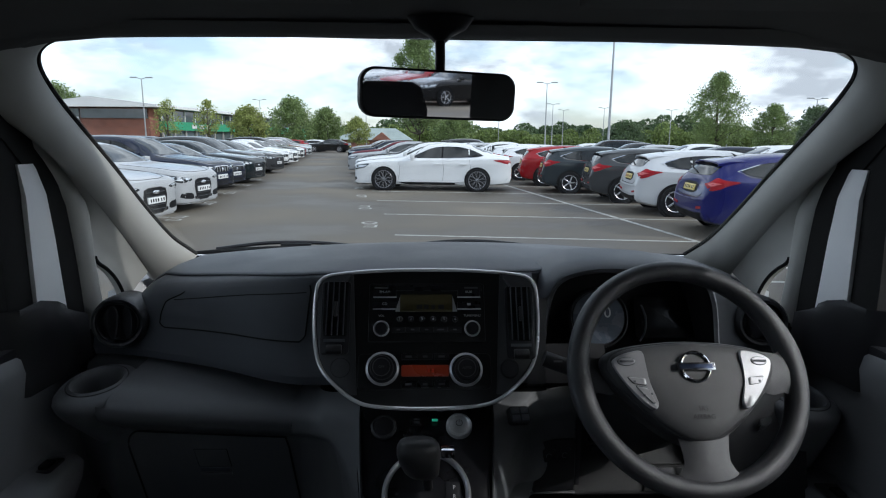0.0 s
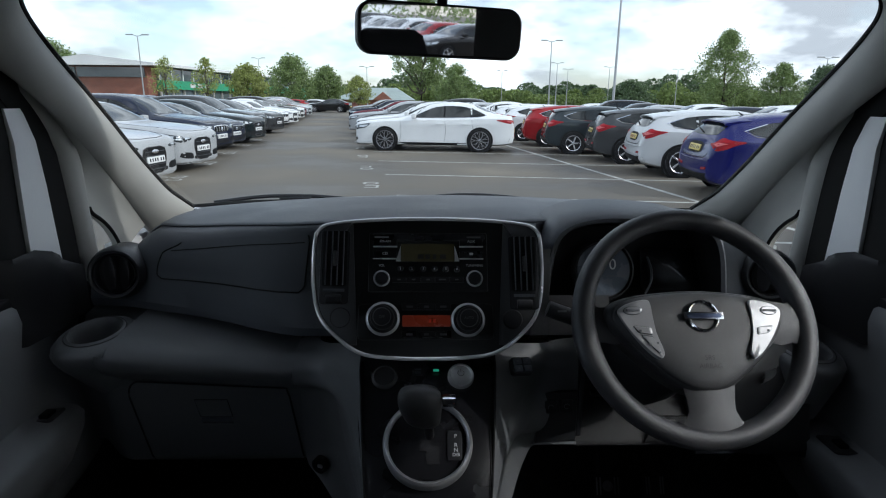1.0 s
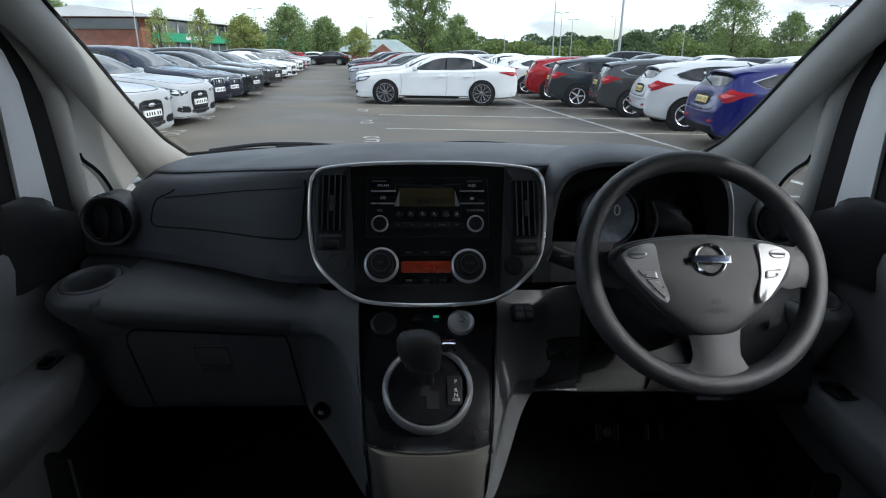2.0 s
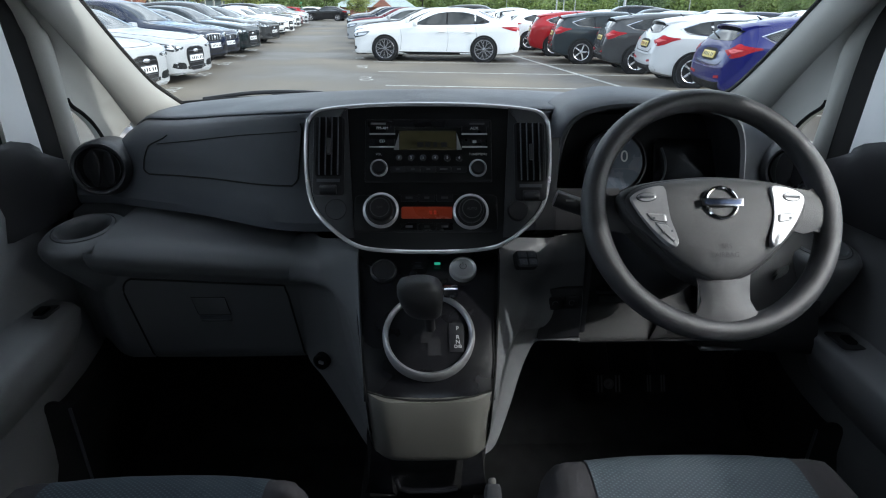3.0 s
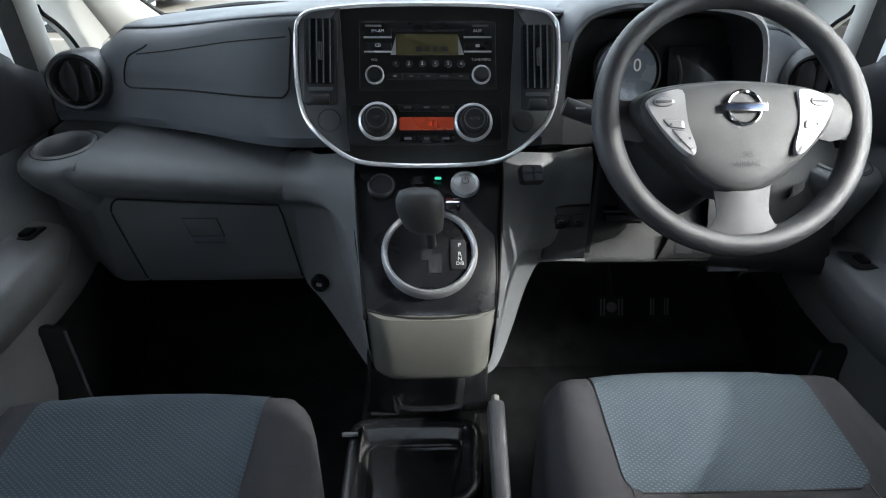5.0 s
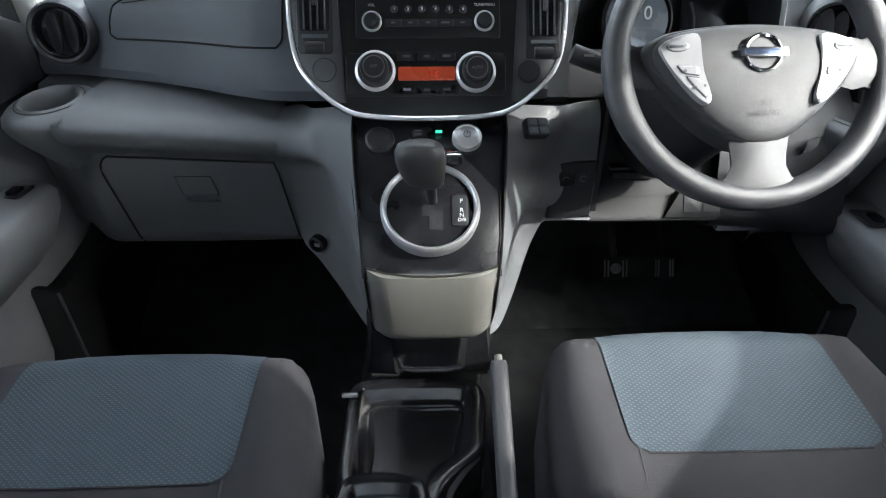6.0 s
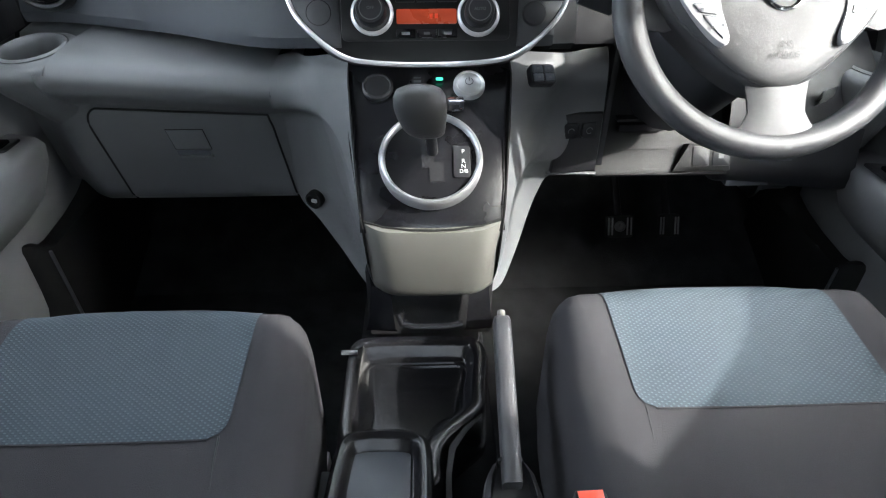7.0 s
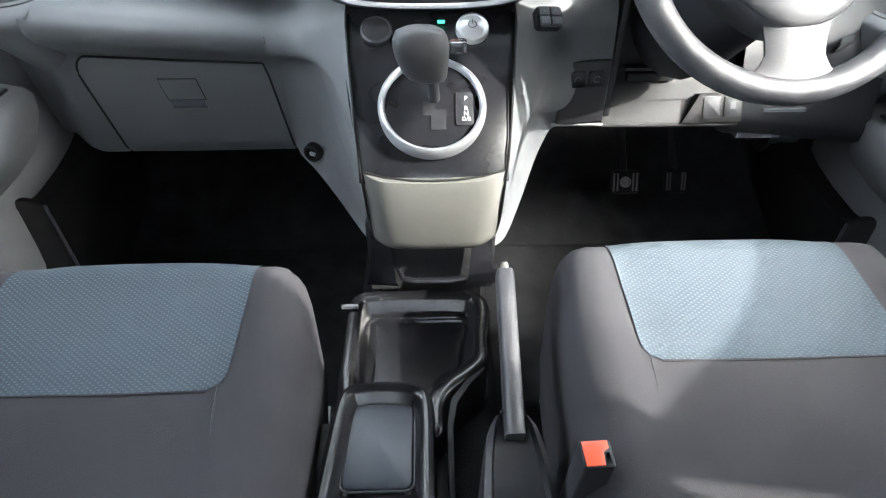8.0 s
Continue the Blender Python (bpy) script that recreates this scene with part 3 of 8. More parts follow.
# ---- doors ----
def front_door(sx):
    x = XL if sx < 0 else XR
    d = thing("front_door", (x, 0.6, 0.6), "closed van door, grey plastic lining, white painted window frame", "door", "front doors")
    # lining, swelling inwards below the armrest
    rows = []
    prof = [(0.0, 1.185), (-0.008, 1.178), (-0.012, 1.15), (-0.004, 1.09), (0.0, 1.03), (-0.005, 0.98), (-0.02, 0.90), (-0.025, 0.78), (-0.02, 0.66), (0.0, 0.56), (0.02, 0.52)]
    for y in (-0.02, 0.1, 0.4, 0.7, 0.9, 1.02, 1.10, 1.16):
        dip = 0.06 * step(0.9, 1.14, y)
        rows.append([(x + sx * a + sx * 0.02 * step(1.05, 1.16, y), y, z - dip * step(0.95, 1.22, z) * 0.4) for a, z in prof])
    part("lining", loft(rows), M_DOOR, d, smooth=75)
    # outer skin
    part("skin", box((x + sx * 0.09, 0.56, 0.84), (0.012, 1.2, 0.72)), M_WHITE, d)
    # armrest with a switch well
    arm = []
    drop, sw_x, sw_y = (0.0, 0.033, 0.945) if sx < 0 else (0.055, 0.052, 0.910)
    for y, w, zt, zb in ((1.03, 0.004, 0.925, 0.90), (1.022, 0.040, 0.940, 0.875), (1.005, 0.062, 0.952, 0.862), (0.97, 0.074, 0.958, 0.852), (0.90, 0.08, 0.960, 0.845), (0.78, 0.082, 0.957, 0.84), (0.6, 0.08, 0.945, 0.84), (0.3, 0.07, 0.935, 0.85), (0.1, 0.04, 0.93, 0.87)):
        zt, zb, w = zt - drop, zb - drop, w + 0.2 * drop
        xi = x - sx * w
        arm.append([(x + sx * 0.02, y, zt + 0.012), (x - sx * (w * 0.35), y, zt + 0.006), (xi + sx * 0.012, y, zt), (xi, y, zt - 0.012), (xi + sx * 0.006, y, (zt + zb) / 2), (xi + sx * 0.03, y, zb), (x + sx * 0.02, y, zb - 0.01)])
    a = part("armrest", loft(arm, closed=True, caps=True), M_DOOR, d, smooth=75)
    part("switch_well", slab(rrect(0.036 if sx < 0 else 0.052, 0.050 if sx < 0 else 0.062, 0.006), axes((x - sx * sw_x, sw_y, 0.9665 - drop), (1, 0, 0.07 * -sx), (0.0, 1, 0.0)), 0.004, 0.002), M_BLACK, a, "black window switch plate")
    part("window_switch", box((x - sx * sw_x, sw_y - 0.004, 0.969 - drop), (0.018, 0.026, 0.008), 0.003), M_GLOSS, a)
    part("pull_handle", box((x - sx * 0.008, 0.55, 1.03), (0.02, 0.16, 0.03), 0.008), M_BLACK, d, "black door pull")
    # black sail panel in front of the glass, swelling round the mirror mounting
    sail = []
    for f in (0, 0.2, 0.4, 0.6, 0.8, 0.93, 1.0):
        z = 1.10 + 0.165 * f
        y1 = 1.176 - 0.075 * step(0.55, 1, f)
        y0 = 0.93
        sail.append([(x + sx * 0.02, y1, z - 0.03 * step(0.5, 1, f)), (x - sx * 0.010, y1 - 0.015, z - 0.028 * step(0.5, 1, f)), (x - sx * 0.022, (y0 + y1) / 2 + 0.03, z - 0.010 * step(0.5, 1, f)), (x - sx * 0.024 * (1 - 0.6 * step(0.85, 1, f)), (y0 + y1) / 2, z), (x - sx * 0.014, y0 + 0.02, z), (x + sx * 0.02, y0, z)])
    part("sail_panel", loft(sail, caps=False), M_BLACK, d, "black plastic corner panel", smooth=60)
    part("belt_trim", box((x + sx * 0.012, 0.48, 1.186), (0.03, 0.96, 0.02), 0.006), M_BLACK, d)

    def upright(rows_, depth, name, m):
        """A strip of the window frame: rear and front edge at each height, slightly bowed."""
        rr_ = []
        for z, ya, yb, off in rows_:
            rr_.append([(x + sx * (off + depth), ya, z), (x + sx * off, ya, z), (x + sx * (off - 0.004), (ya + yb) / 2, z), (x + sx * off, yb, z), (x + sx * (off + depth), yb, z)])
        return part(name, loft(rr_, closed=True, caps=True), m, d, smooth=50)
    upright([(1.15, 1.108, 1.182, 0.008), (1.25, 1.100, 1.176, 0.008), (1.35, 1.096, 1.168, 0.008), (1.43, 1.086, 1.160, 0.008), (1.50, 1.05, 1.135, 0.004), (1.56, 0.99, 1.08, 0.0), (1.62, 0.91, 1.01, -0.004), (1.68, 0.82, 0.92, -0.006)], 0.02, "front_seal", M_RUBBER)
    upright([(1.17, 1.024, 1.118, 0.004), (1.27, 1.024, 1.108, 0.003), (1.37, 1.025, 1.099, 0.002), (1.46, 1.027, 1.086, 0.001), (1.52, 1.015, 1.060, 0.001)], 0.02, "window_frame", M_WHITE)
    upright([(1.17, 0.955, 1.023, 0.010), (1.30, 0.955, 1.023, 0.010), (1.45, 0.965, 1.026, 0.010), (1.53, 0.94, 1.03, 0.006), (1.60, 0.87, 0.96, 0.002), (1.68, 0.77, 0.86, 0.0)], 0.03, "glass_channel", M_RUBBER)
    # unseen rear upright; its broad curved lower corner is added to shade the seat
    shade_ol = smooth_path([(0.56, 1.200, 0), (0.45, 1.212, 0), (0.37, 1.222, 0), (0.30, 1.242, 0), (0.22, 1.275, 0), (0.153, 1.306, 0), (0.110, 1.330, 0), (0.098, 1.355, 0), (0.108, 1.395, 0), (0.116, 1.45, 0), (0.118, 1.60, 0), (0.118, 1.69, 0)], 3)
    rr_ = [[(x + sx * 0.022, 0.04, p.y) if p.y > 1.34 else (x + sx * 0.022, p.x, 1.185) for p in shade_ol]]
    rr_ += [[(x + sx * o, p.x, p.y) for p in shade_ol] for o in (0.022, 0.045)]
    part("rear_frame", loft(rr_), M_BLACK, d)
    part("top_frame", box((x + sx * 0.03, 0.45, 1.69), (0.04, 0.80, 0.04), 0.01), M_BLACK, d)
    g = bmesh.new()
    bmesh.ops.create_cube(g, size=1, matrix=Matrix.Translation((x + sx * 0.058, 0.55, 1.45)) @ Matrix.Diagonal((0.004, 0.96, 0.48, 1)))
    gl = part("glass", g, M_SCREEN, d, "clear side window")
    gl.visible_shadow = False
    # mirror housing outside
    rr = []
    for f, w, h in ((0, 0.02, 0.04), (0.15, 0.08, 0.18), (0.5, 0.10, 0.22), (0.85, 0.09, 0.2), (1, 0.02, 0.05)):
        cx = x + sx * (0.12 + 0.17 * f)
        rr.append([(cx, 1.03 + w / 2 * math.cos(a), 1.27 + h / 2 * math.sin(a)) for a in [i * math.pi / 6 for i in range(12)]])
    part("wing_mirror", loft(rr, closed=True, caps=True), M_BLACK, d, "black wing mirror housing")
    return d


front_door(-1)
front_door(1)

# black kick panels beside the footwells
for sx in (-1, 1):
    x, low_ = (XL, 0.0) if sx < 0 else (XR, -0.075)
    kick = thing("kick_panel", (x, 1.0, FLOOR), "black plastic kick panel beside the footwell", "trim panel", "kick panels")
    rr = []
    for dx, y, zt in ((0.0, 0.872, 0.802), (0.012, 0.876, 0.803), (0.032, 0.890, 0.798), (0.044, 0.905, 0.786), (0.049, 0.917, 0.774), (0.052, 0.935, 0.771), (0.055, 1.00, 0.776), (0.060, 1.10, 0.780), (0.066, 1.22, 0.79)):
        zt += low_
        rr.append([(x - sx * dx, y, FLOOR), (x - sx * dx, y + 0.004, zt - 0.10), (x - sx * dx, y, zt - 0.012), (x - sx * (dx - 0.003), y + 0.003, zt - 0.002), (x - sx * (dx - 0.012), y + 0.010, zt + 0.001), (x + sx * 0.01, y + 0.012, zt + 0.012)])
    part("panel", loft(rr), M_KICK, kick, smooth=50)
    part("edge_lip", tube([(x - sx * 0.0495, 0.9165 + 0.006 * k / 8, 0.77 + low_ - 0.24 * k / 8) for k in range(9)], 0.0032, sides=6), M_DASH, kick)

# ---- dashboard ----
dash = thing("dashboard", (0, 1.1, 0.9), "dark grained plastic dashboard with grey lower half", "dashboard")


def dash_profile(x):
    k = step(0.50, 0.22, abs(x)) if x < 0.15 else step(0.235, 0.20, x)
    kt = k if x < 0.1 else step(0.42, 0.12, x)
    zf = 1.297 - 0.045 * ((x - 0.05) / 0.72) ** 2 - 0.062 * max(0, (-0.585 - x) / 0.085) ** 1.6 - 0.045 * max(0, (x - 0.70) / 0.07) ** 1.6
    bulge = 0.05 * step(0.48, 0.74, abs(x - 0.05))
    yf = 1.085 - 0.105 * k + bulge * 1.3
    yc = 1.16 - 0.16 * kt + bulge * 1.2
    zc = zf + 0.008 + 0.022 * kt
    yc += 0.045 * step(-0.50, -0.66, x)
    pad = [(x, 1.60, zf - 0.04), (x, 1.53, zf - 0.008), (x, 1.46, zf + 0.003), (x, 1.36, zf + 0.009 + 0.006 * kt), (x, 0.5 * (1.36 + yc), zf + 0.012 + 0.012 * kt), (x, yc + 0.010, zc + 0.0025), (x, yc + 0.003, zc + 0.0005), (x, yc + 0.001, zc - 0.0015), (x, yc + 0.003, zc - 0.0035)]
    ya, za, zb = yc - 0.001, zc - 0.0045, min(1.195, zc - 0.02)
    roll = [(x, ya - (ya - yf) * math.sin(t), zb + (za - zb) * math.cos(t)) for t in [math.pi / 2 * k / 8 for k in range(9)]]
    return pad + roll + [(x, yf - 0.006, 1.165), (x, yf - 0.018, 1.13), (x, yf - 0.012, 1.112), (x, yf + 0.06, 1.108)]


xs = [-0.71 + i * 0.0305 for i in range(50)]
part("upper_shell", loft([dash_profile(x) for x in xs]), M_DASH, dash, smooth=35)

# upper glovebox lid: raised panel with rounded corners, laid on the face


def on_face(x, z, off=0.0):
    """The place on the dashboard's face at that x and height."""
    p = dash_profile(x)
    for a, b in zip(p[9:], p[10:]):
        if b[2] <= z <= a[2]:
            f = (a[2] - z) / (a[2] - b[2])
            n = Vector((0, b[2] - a[2], -(b[1] - a[1]))).normalized()
            return Vector((x, a[1] + f * (b[1] - a[1]), z)) + n * off
    return Vector((x, p[9][1], p[9][2] + off))


def lid_z(x, f):
    zb, zt = 1.180 + 0.014 * (x + 0.556) / 0.326, dash_profile(x)[6][2] - 0.020 - 0.006 * step(-0.30, -0.55, x)
    return zb + (zt - zb) * f


rows = []
for j in range(17):
    f = j / 16
    xl = -0.558 + 0.024 * f ** 2 + 0.012 * step(0.1, 0.0, f) + 0.030 * step(0.75, 1.0, f)
    xr = -0.230 + 0.016 * f - 0.010 * step(0.1, 0.0, f) - 0.004 * step(0.9, 1.0, f)
    rows.append([on_face(xl + (xr - xl) * i / 18, lid_z(xl + (xr - xl) * i / 18, f), 0.0012 + 0.002 * math.sin(math.pi * i / 18)) for i in range(19)])
lid = part("upper_lid", loft(rows), M_DASH, dash, "dark lid of the upper glovebox", smooth=60)
border = [r[0] for r in rows[::-1]] + rows[0][1:] + [r[-1] for r in rows[1:]]
part("lid_gap", tube([p - Vector((0, 0.0002, 0)) for p in border], 0.0016, sides=6), M_RUBBER, lid)
part("crease", tube([on_face(-0.524 + 0.300 * i / 10, lid_z(-0.524 + 0.300 * i / 10, 0.80 + 0.08 * i / 10), 0.0036) for i in range(11)], 0.0010, sides=5), M_RUBBER, lid)

part("heater_box", box((-0.04, 1.20, 0.86), (0.30, 0.30, 0.52), 0.03), M_CARPET, dash)

# round air vents at the ends
def round_vent(c, tilt):
    m = Matrix.Translation(c) @ Matrix.Rotation(radians(tilt), 4, "Z") @ Matrix.Rotation(radians(82), 4, "X") @ Matrix.Scale(0.93, 4)
    v = part("air_vent", lathe([(0.062, -0.09), (0.060, -0.02), (0.056, -0.002), (0.052, 0.003), (0.047, 0.0), (0.044, -0.012), (0.042, -0.03), (0.0, -0.032)], m, 36), M_CHEEK, dash, "round charcoal air vent")
    part("vane", slab(ellipse(0.0155, 0.038, n=24), m @ pose(-0.012, 0, -0.004, 0, -28, 0), 0.004, 0.0015), M_BLACK, v)
    part("vane", slab(ellipse(0.014, 0.036, n=24), m @ pose(0.017, 0, -0.006, 0, -28, 0), 0.004, 0.0015), M_BLACK, v)
    part("inner_ring", lathe([(0.045, -0.004), (0.043, 0.0), (0.040, -0.004), (0.040, -0.01)], m, 36), M_GLOSS, v)


round_vent((-0.637, 1.10, 1.193), 8)
round_vent((0.725, 1.10, 1.19), -8)

# grey lower half: shelf, rounded nose, recessed glovebox front
def lower_profile(x):
    a = abs(x)
    k = min(1, max(0, (0.60 - a) / 0.35))
    zr = 1.096 - 0.022 * k
    nose = 0.933 - 0.006 * k
    if a > 0.642:
        nose = 1.018 - 0.085 * math.sqrt(max(0.1, 1 - ((a - 0.642) / 0.080) ** 2))
    nose += 0.030 * step(0.600, 0.630, a)
    end = step(0.60, 0.712, a)

    def face(z):
        return (0.990 + 0.09 * (1.0 - z)) * (1 - end) + (1.024 + (1.096 - z) * 0.24) * end
    p = [(1.13, zr + 0.014), (nose + 0.10, zr + 0.013), (nose + 0.045, zr + 0.008), (nose + 0.016, zr + 0.002), (nose + 0.003, zr - 0.011), (nose, zr - 0.022),
         (nose + 0.10 * (face(1.05) - nose), zr - 0.036), (nose + 0.36 * (face(1.03) - nose), zr - 0.051), (nose + 0.68 * (face(1.01) - nose), zr - 0.066), (face(0.995), zr - 0.082), (face(0.975), 0.975), (face(0.95), 0.95), (face(0.88), 0.88), (face(0.83), 0.83), (face(0.83) + 0.012, 0.819), (1.30, 0.81)]
    if a > 0.589:
        p[:4] = [(1.16, zr + 0.012), (1.110, zr + 0.006), (nose + 0.062, 1.010), (nose + 0.014, zr - 0.036)]
    return [(x, y, z) for y, z in p]


xs = [-0.712 + i * 0.0193 for i in range(25)]
xs[-1] = -0.2485
xs = sorted(xs + [-0.624, -0.615, -0.606, -0.591, -0.587])
part("lower_panel", loft([lower_profile(x) for x in xs]), M_GREY, dash, "grey plastic lower dashboard with a shelf", smooth=60)


def shelf_end(sx, cx, parent, zt=1.104):
    """The shelf's outer end: a pod that flows round the cup holder."""
    cy = 1.018
    N = 48
    rings = []

    def ring(fx, fy, zz, ox=0.0, oy=0.0, tilt=0.10, sup=1.0):
        out_ = []
        for i_ in range(N):
            a_ = 2 * math.pi * i_ / N
            ca, sa = math.cos(a_), math.sin(a_)
            ca, sa = math.copysign(abs(ca) ** sup, ca), math.copysign(abs(sa) ** sup, sa)
            out_.append((cx + ox + fx * ca, cy + oy + fy * sa, zz + tilt * (fy * sa)))
        return out_
    rings.append(ring(0.0, 0.0, zt - 0.085, tilt=0))
    rings.append(ring(0.037, 0.043, zt - 0.083, tilt=0))
    rings.append(ring(0.041, 0.050, zt - 0.012))
    rings.append(ring(0.043, 0.052, zt - 0.002))
    rings.append(ring(0.046, 0.055, zt + 0.0015))
    rings.append(ring(0.049, 0.058, zt + 0.0005))
    rings.append(ring(0.051, 0.060, zt - 0.002))
    rings.append(ring(0.056, 0.066, zt - 0.003, sup=0.95))
    if sx < 0:
        rings.append(ring(0.063, 0.076, zt - 0.0065, sup=0.9))
        rings.append(ring(0.068, 0.083, zt - 0.014, sup=0.86, tilt=0.06))
        rings.append(ring(0.070, 0.086, zt - 0.026, sup=0.85, tilt=0.03))
        rings.append(ring(0.069, 0.084, zt - 0.040, ox=0.001, oy=0.002, sup=0.86, tilt=0))
        rings.append(ring(0.066, 0.076, zt - 0.062, ox=0.005, oy=0.009, sup=0.88, tilt=0))
        rings.append(ring(0.060, 0.062, zt - 0.092, ox=0.014, oy=0.020, sup=0.9, tilt=0))
        rings.append(ring(0.052, 0.046, zt - 0.130, ox=0.026, oy=0.034, sup=0.9, tilt=0))
        rings.append(ring(0.042, 0.030, zt - 0.175, ox=0.040, oy=0.046, sup=0.9, tilt=0))
    else:
        rings.append(ring(0.063, 0.075, zt - 0.007, sup=0.9))
        rings.append(ring(0.067, 0.080, zt - 0.018, sup=0.88, tilt=0.06))
        rings.append(ring(0.066, 0.076, zt - 0.050, oy=0.004, sup=0.88, tilt=0))
        rings.append(ring(0.060, 0.060, zt - 0.150, ox=-0.006, oy=0.030, sup=0.88, tilt=0))
    pod_ = part("cup_holder", loft(rings, closed=True), M_GREY, parent, "grey shelf end with a round cup holder", smooth=60)
    part("rim_groove", tube([(x, y, z) for x, y, z in ring(0.0515, 0.0605, zt - 0.002)], 0.0014, closed=True, sides=5), M_BLACK, pod_)


def on_lower(x, z, off=0.0):
    p = lower_profile(x)
    for a, b in zip(p[4:], p[5:]):
        if b[2] <= z <= a[2]:
            f = (a[2] - z) / (a[2] - b[2])
            return Vector((x, a[1] + f * (b[1] - a[1]) - off, z))
    return Vector((x, p[-2][1] - off, z))


rows = []
for j in range(19):
    z = 0.822 + 0.188 * (1 - (1 - j / 18) ** 1.6)
    xl = -0.580 + 0.024 * (1 - math.sqrt(max(0, 1 - (max(0, z - 0.982) / 0.0285) ** 2))) + 0.026 * max(0, 0.975 - z) / 0.15
    xr = -0.271 + 0.020 * max(0, 0.99 - z) / 0.168 - 0.004 * step(0.985, 1.005, z)
    rows.append([on_lower(xl + (xr - xl) * i / 18, z - 0.013 * i / 18 * step(0.82, 1.0, z), 0.0015 + 0.0015 * math.sin(math.pi * i / 18)) for i in range(19)])
glove = part("glovebox_lid", loft(rows), M_GREY, dash, "grey glovebox lid", smooth=60)
border = [r[0] for r in rows] + rows[-1][1:] + [r[-1] for r in rows[::-1][1:]]
part("lid_gap", tube([p - Vector((0, 0.0002, 0)) for p in border], 0.0019, sides=6), M_RUBBER, glove)
lm = axes(on_lower(-0.422, 0.950, 0.0042), (1, 0, -0.01), (0, -0.09, 1))
part("latch", slab([(-0.033, 0.019), (0.029, 0.019), (0.036, -0.018), (-0.025, -0.018)], lm @ pose(0, 0, 0.0006), 0.004, 0.001), M_GREY, glove, "grey push latch")
part("latch_gap", slab([(-0.0345, 0.0205), (0.0305, 0.0205), (0.0378, -0.0195), (-0.0265, -0.0195)], lm @ pose(0, 0, -0.0008), 0.003), M_RUBBER, glove)
part("latch_hollow", box((0.005, -0.0255, -0.001), (0.058, 0.009, 0.004), 0.001, m=lm), M_DASH, glove)
part("latch_lip", box((0.008, -0.0335, 0.001), (0.060, 0.006, 0.008), 0.0028, m=lm), M_GREY, glove)
part("panel_seam", tube([on_lower(-0.2485, z, 0.0006) for z in [1.070 - 0.006 * i for i in range(11)]], 0.0010, sides=6), M_RUBBER, dash)

shelf_end(-1, -0.642, dash)
shelf_end(1, 0.766, dash, 1.064)

# ---- centre panel ----
stack_m = axes((0, 0.93, 1.317), (1, 0, 0), (0, 0.492, 0.8706))


def sv(z):
    return (z - 1.317) / 0.8706


half = [(0.0, 1.341), (0.06, 1.3405), (0.115, 1.338), (0.158, 1.334), (0.180, 1.329), (0.191, 1.318), (0.194, 1.300), (0.194, 1.265), (0.191, 1.232), (0.184, 1.203), (0.170, 1.181), (0.140, 1.156), (0.112, 1.141), (0.085, 1.1355), (0.04, 1.1325)]
outline = [(x, sv(z)) for x, z in half] + [(0, sv(1.132))] + [(-x, sv(z)) for x, z in half[:0:-1]]
outline = [(p.x, p.y) for p in smooth_path([(x, y, 0) for x, y in outline], 3, True)]
centre = thing("centre_panel", (0, 0.93, 1.2), "black centre panel with radio, vents and chrome surround", "control panel")
part("face", slab(outline, stack_m, 0.10, 0.004), M_FACE, centre)
part("surround", tube([stack_m @ Vector((x * 1.004, y * 1.0, 0.0)) for x, y in outline], 0.0034, closed=True, sides=8), M_SURROUND, centre, "thin satin chrome surround")


def sp(x, z, off=0.0):
    return stack_m @ Matrix.Translation((x, sv(z), off))


# grey cheeks on both sides of the black middle
for sx in (-1, 1):
    cheek = [(x * 0.978, y * 0.985 - 0.0005) for x, y in outline if x * sx > 0.122 + 0.10 * max(0, -y - 0.155)]
    cheek = sorted(cheek, key=lambda p: math.atan2((p[1] + 0.06), (p[0] * sx - 0.12)))
    cheek = [(sx * 0.117, cheek[0][1])] + cheek + [(sx * 0.130, cheek[-1][1])]
    part("cheek", slab(cheek if sx > 0 else cheek[::-1], stack_m @ Matrix.Translation((0, 0, 0.0022)), 0.004, 0.0008), M_CHEEK, centre, "charcoal cheek round the air vent")


for sx in (-1, 1):
    cx = -0.158 if sx < 0 else 0.162
    zc = 1.278 if sx < 0 else 1.270
    v = part("centre_vent", slab(rrect(0.050, 0.128, 0.006), sp(cx, zc - 0.012, 0.0042), 0.006, 0.002), M_BLACK, centre, "black slatted air vent")
    part("duct", slab(rrect(0.041, 0.096, 0.003), sp(cx, zc + 0.001, 0.0050), 0.002), M_CARPET, v)
    for i in range(4):
        part("vent_slat", box((-0.0145 + 0.0097 * i, 0, 0.001), (0.0016, 0.093, 0.010), 0.0006, m=sp(cx, zc + 0.001, 0.005)), M_DASH, v)
    for i in range(5):
        part("cross_slat", box((0, -0.036 + 0.018 * i, -0.002), (0.040, 0.0012, 0.004), 0, m=sp(cx, zc + 0.001, 0.005)), M_BLACK, v)
    part("vent_slider", box((0.001, -0.002, 0.006), (0.006, 0.026, 0.007), 0.002, m=sp(cx, zc + 0.001, 0.006)), M_HUB, v)
    part("vent_wheel", lathe([(0.0, -0.013), (0.0075, -0.013), (0.0085, -0.011), (0.0085, 0.011), (0.0075, 0.013), (0.0, 0.013)], sp(cx, zc - 0.0605, 0.003) @ Matrix.Rotation(radians(90), 4, "Y"), 20), M_BLACK, v)
    part("vent_label", box((0, 0, 0), (0.036, 0.005, 0.0006), 0, m=sp(cx, zc - 0.0475, 0.0068)), M_DASH, v)

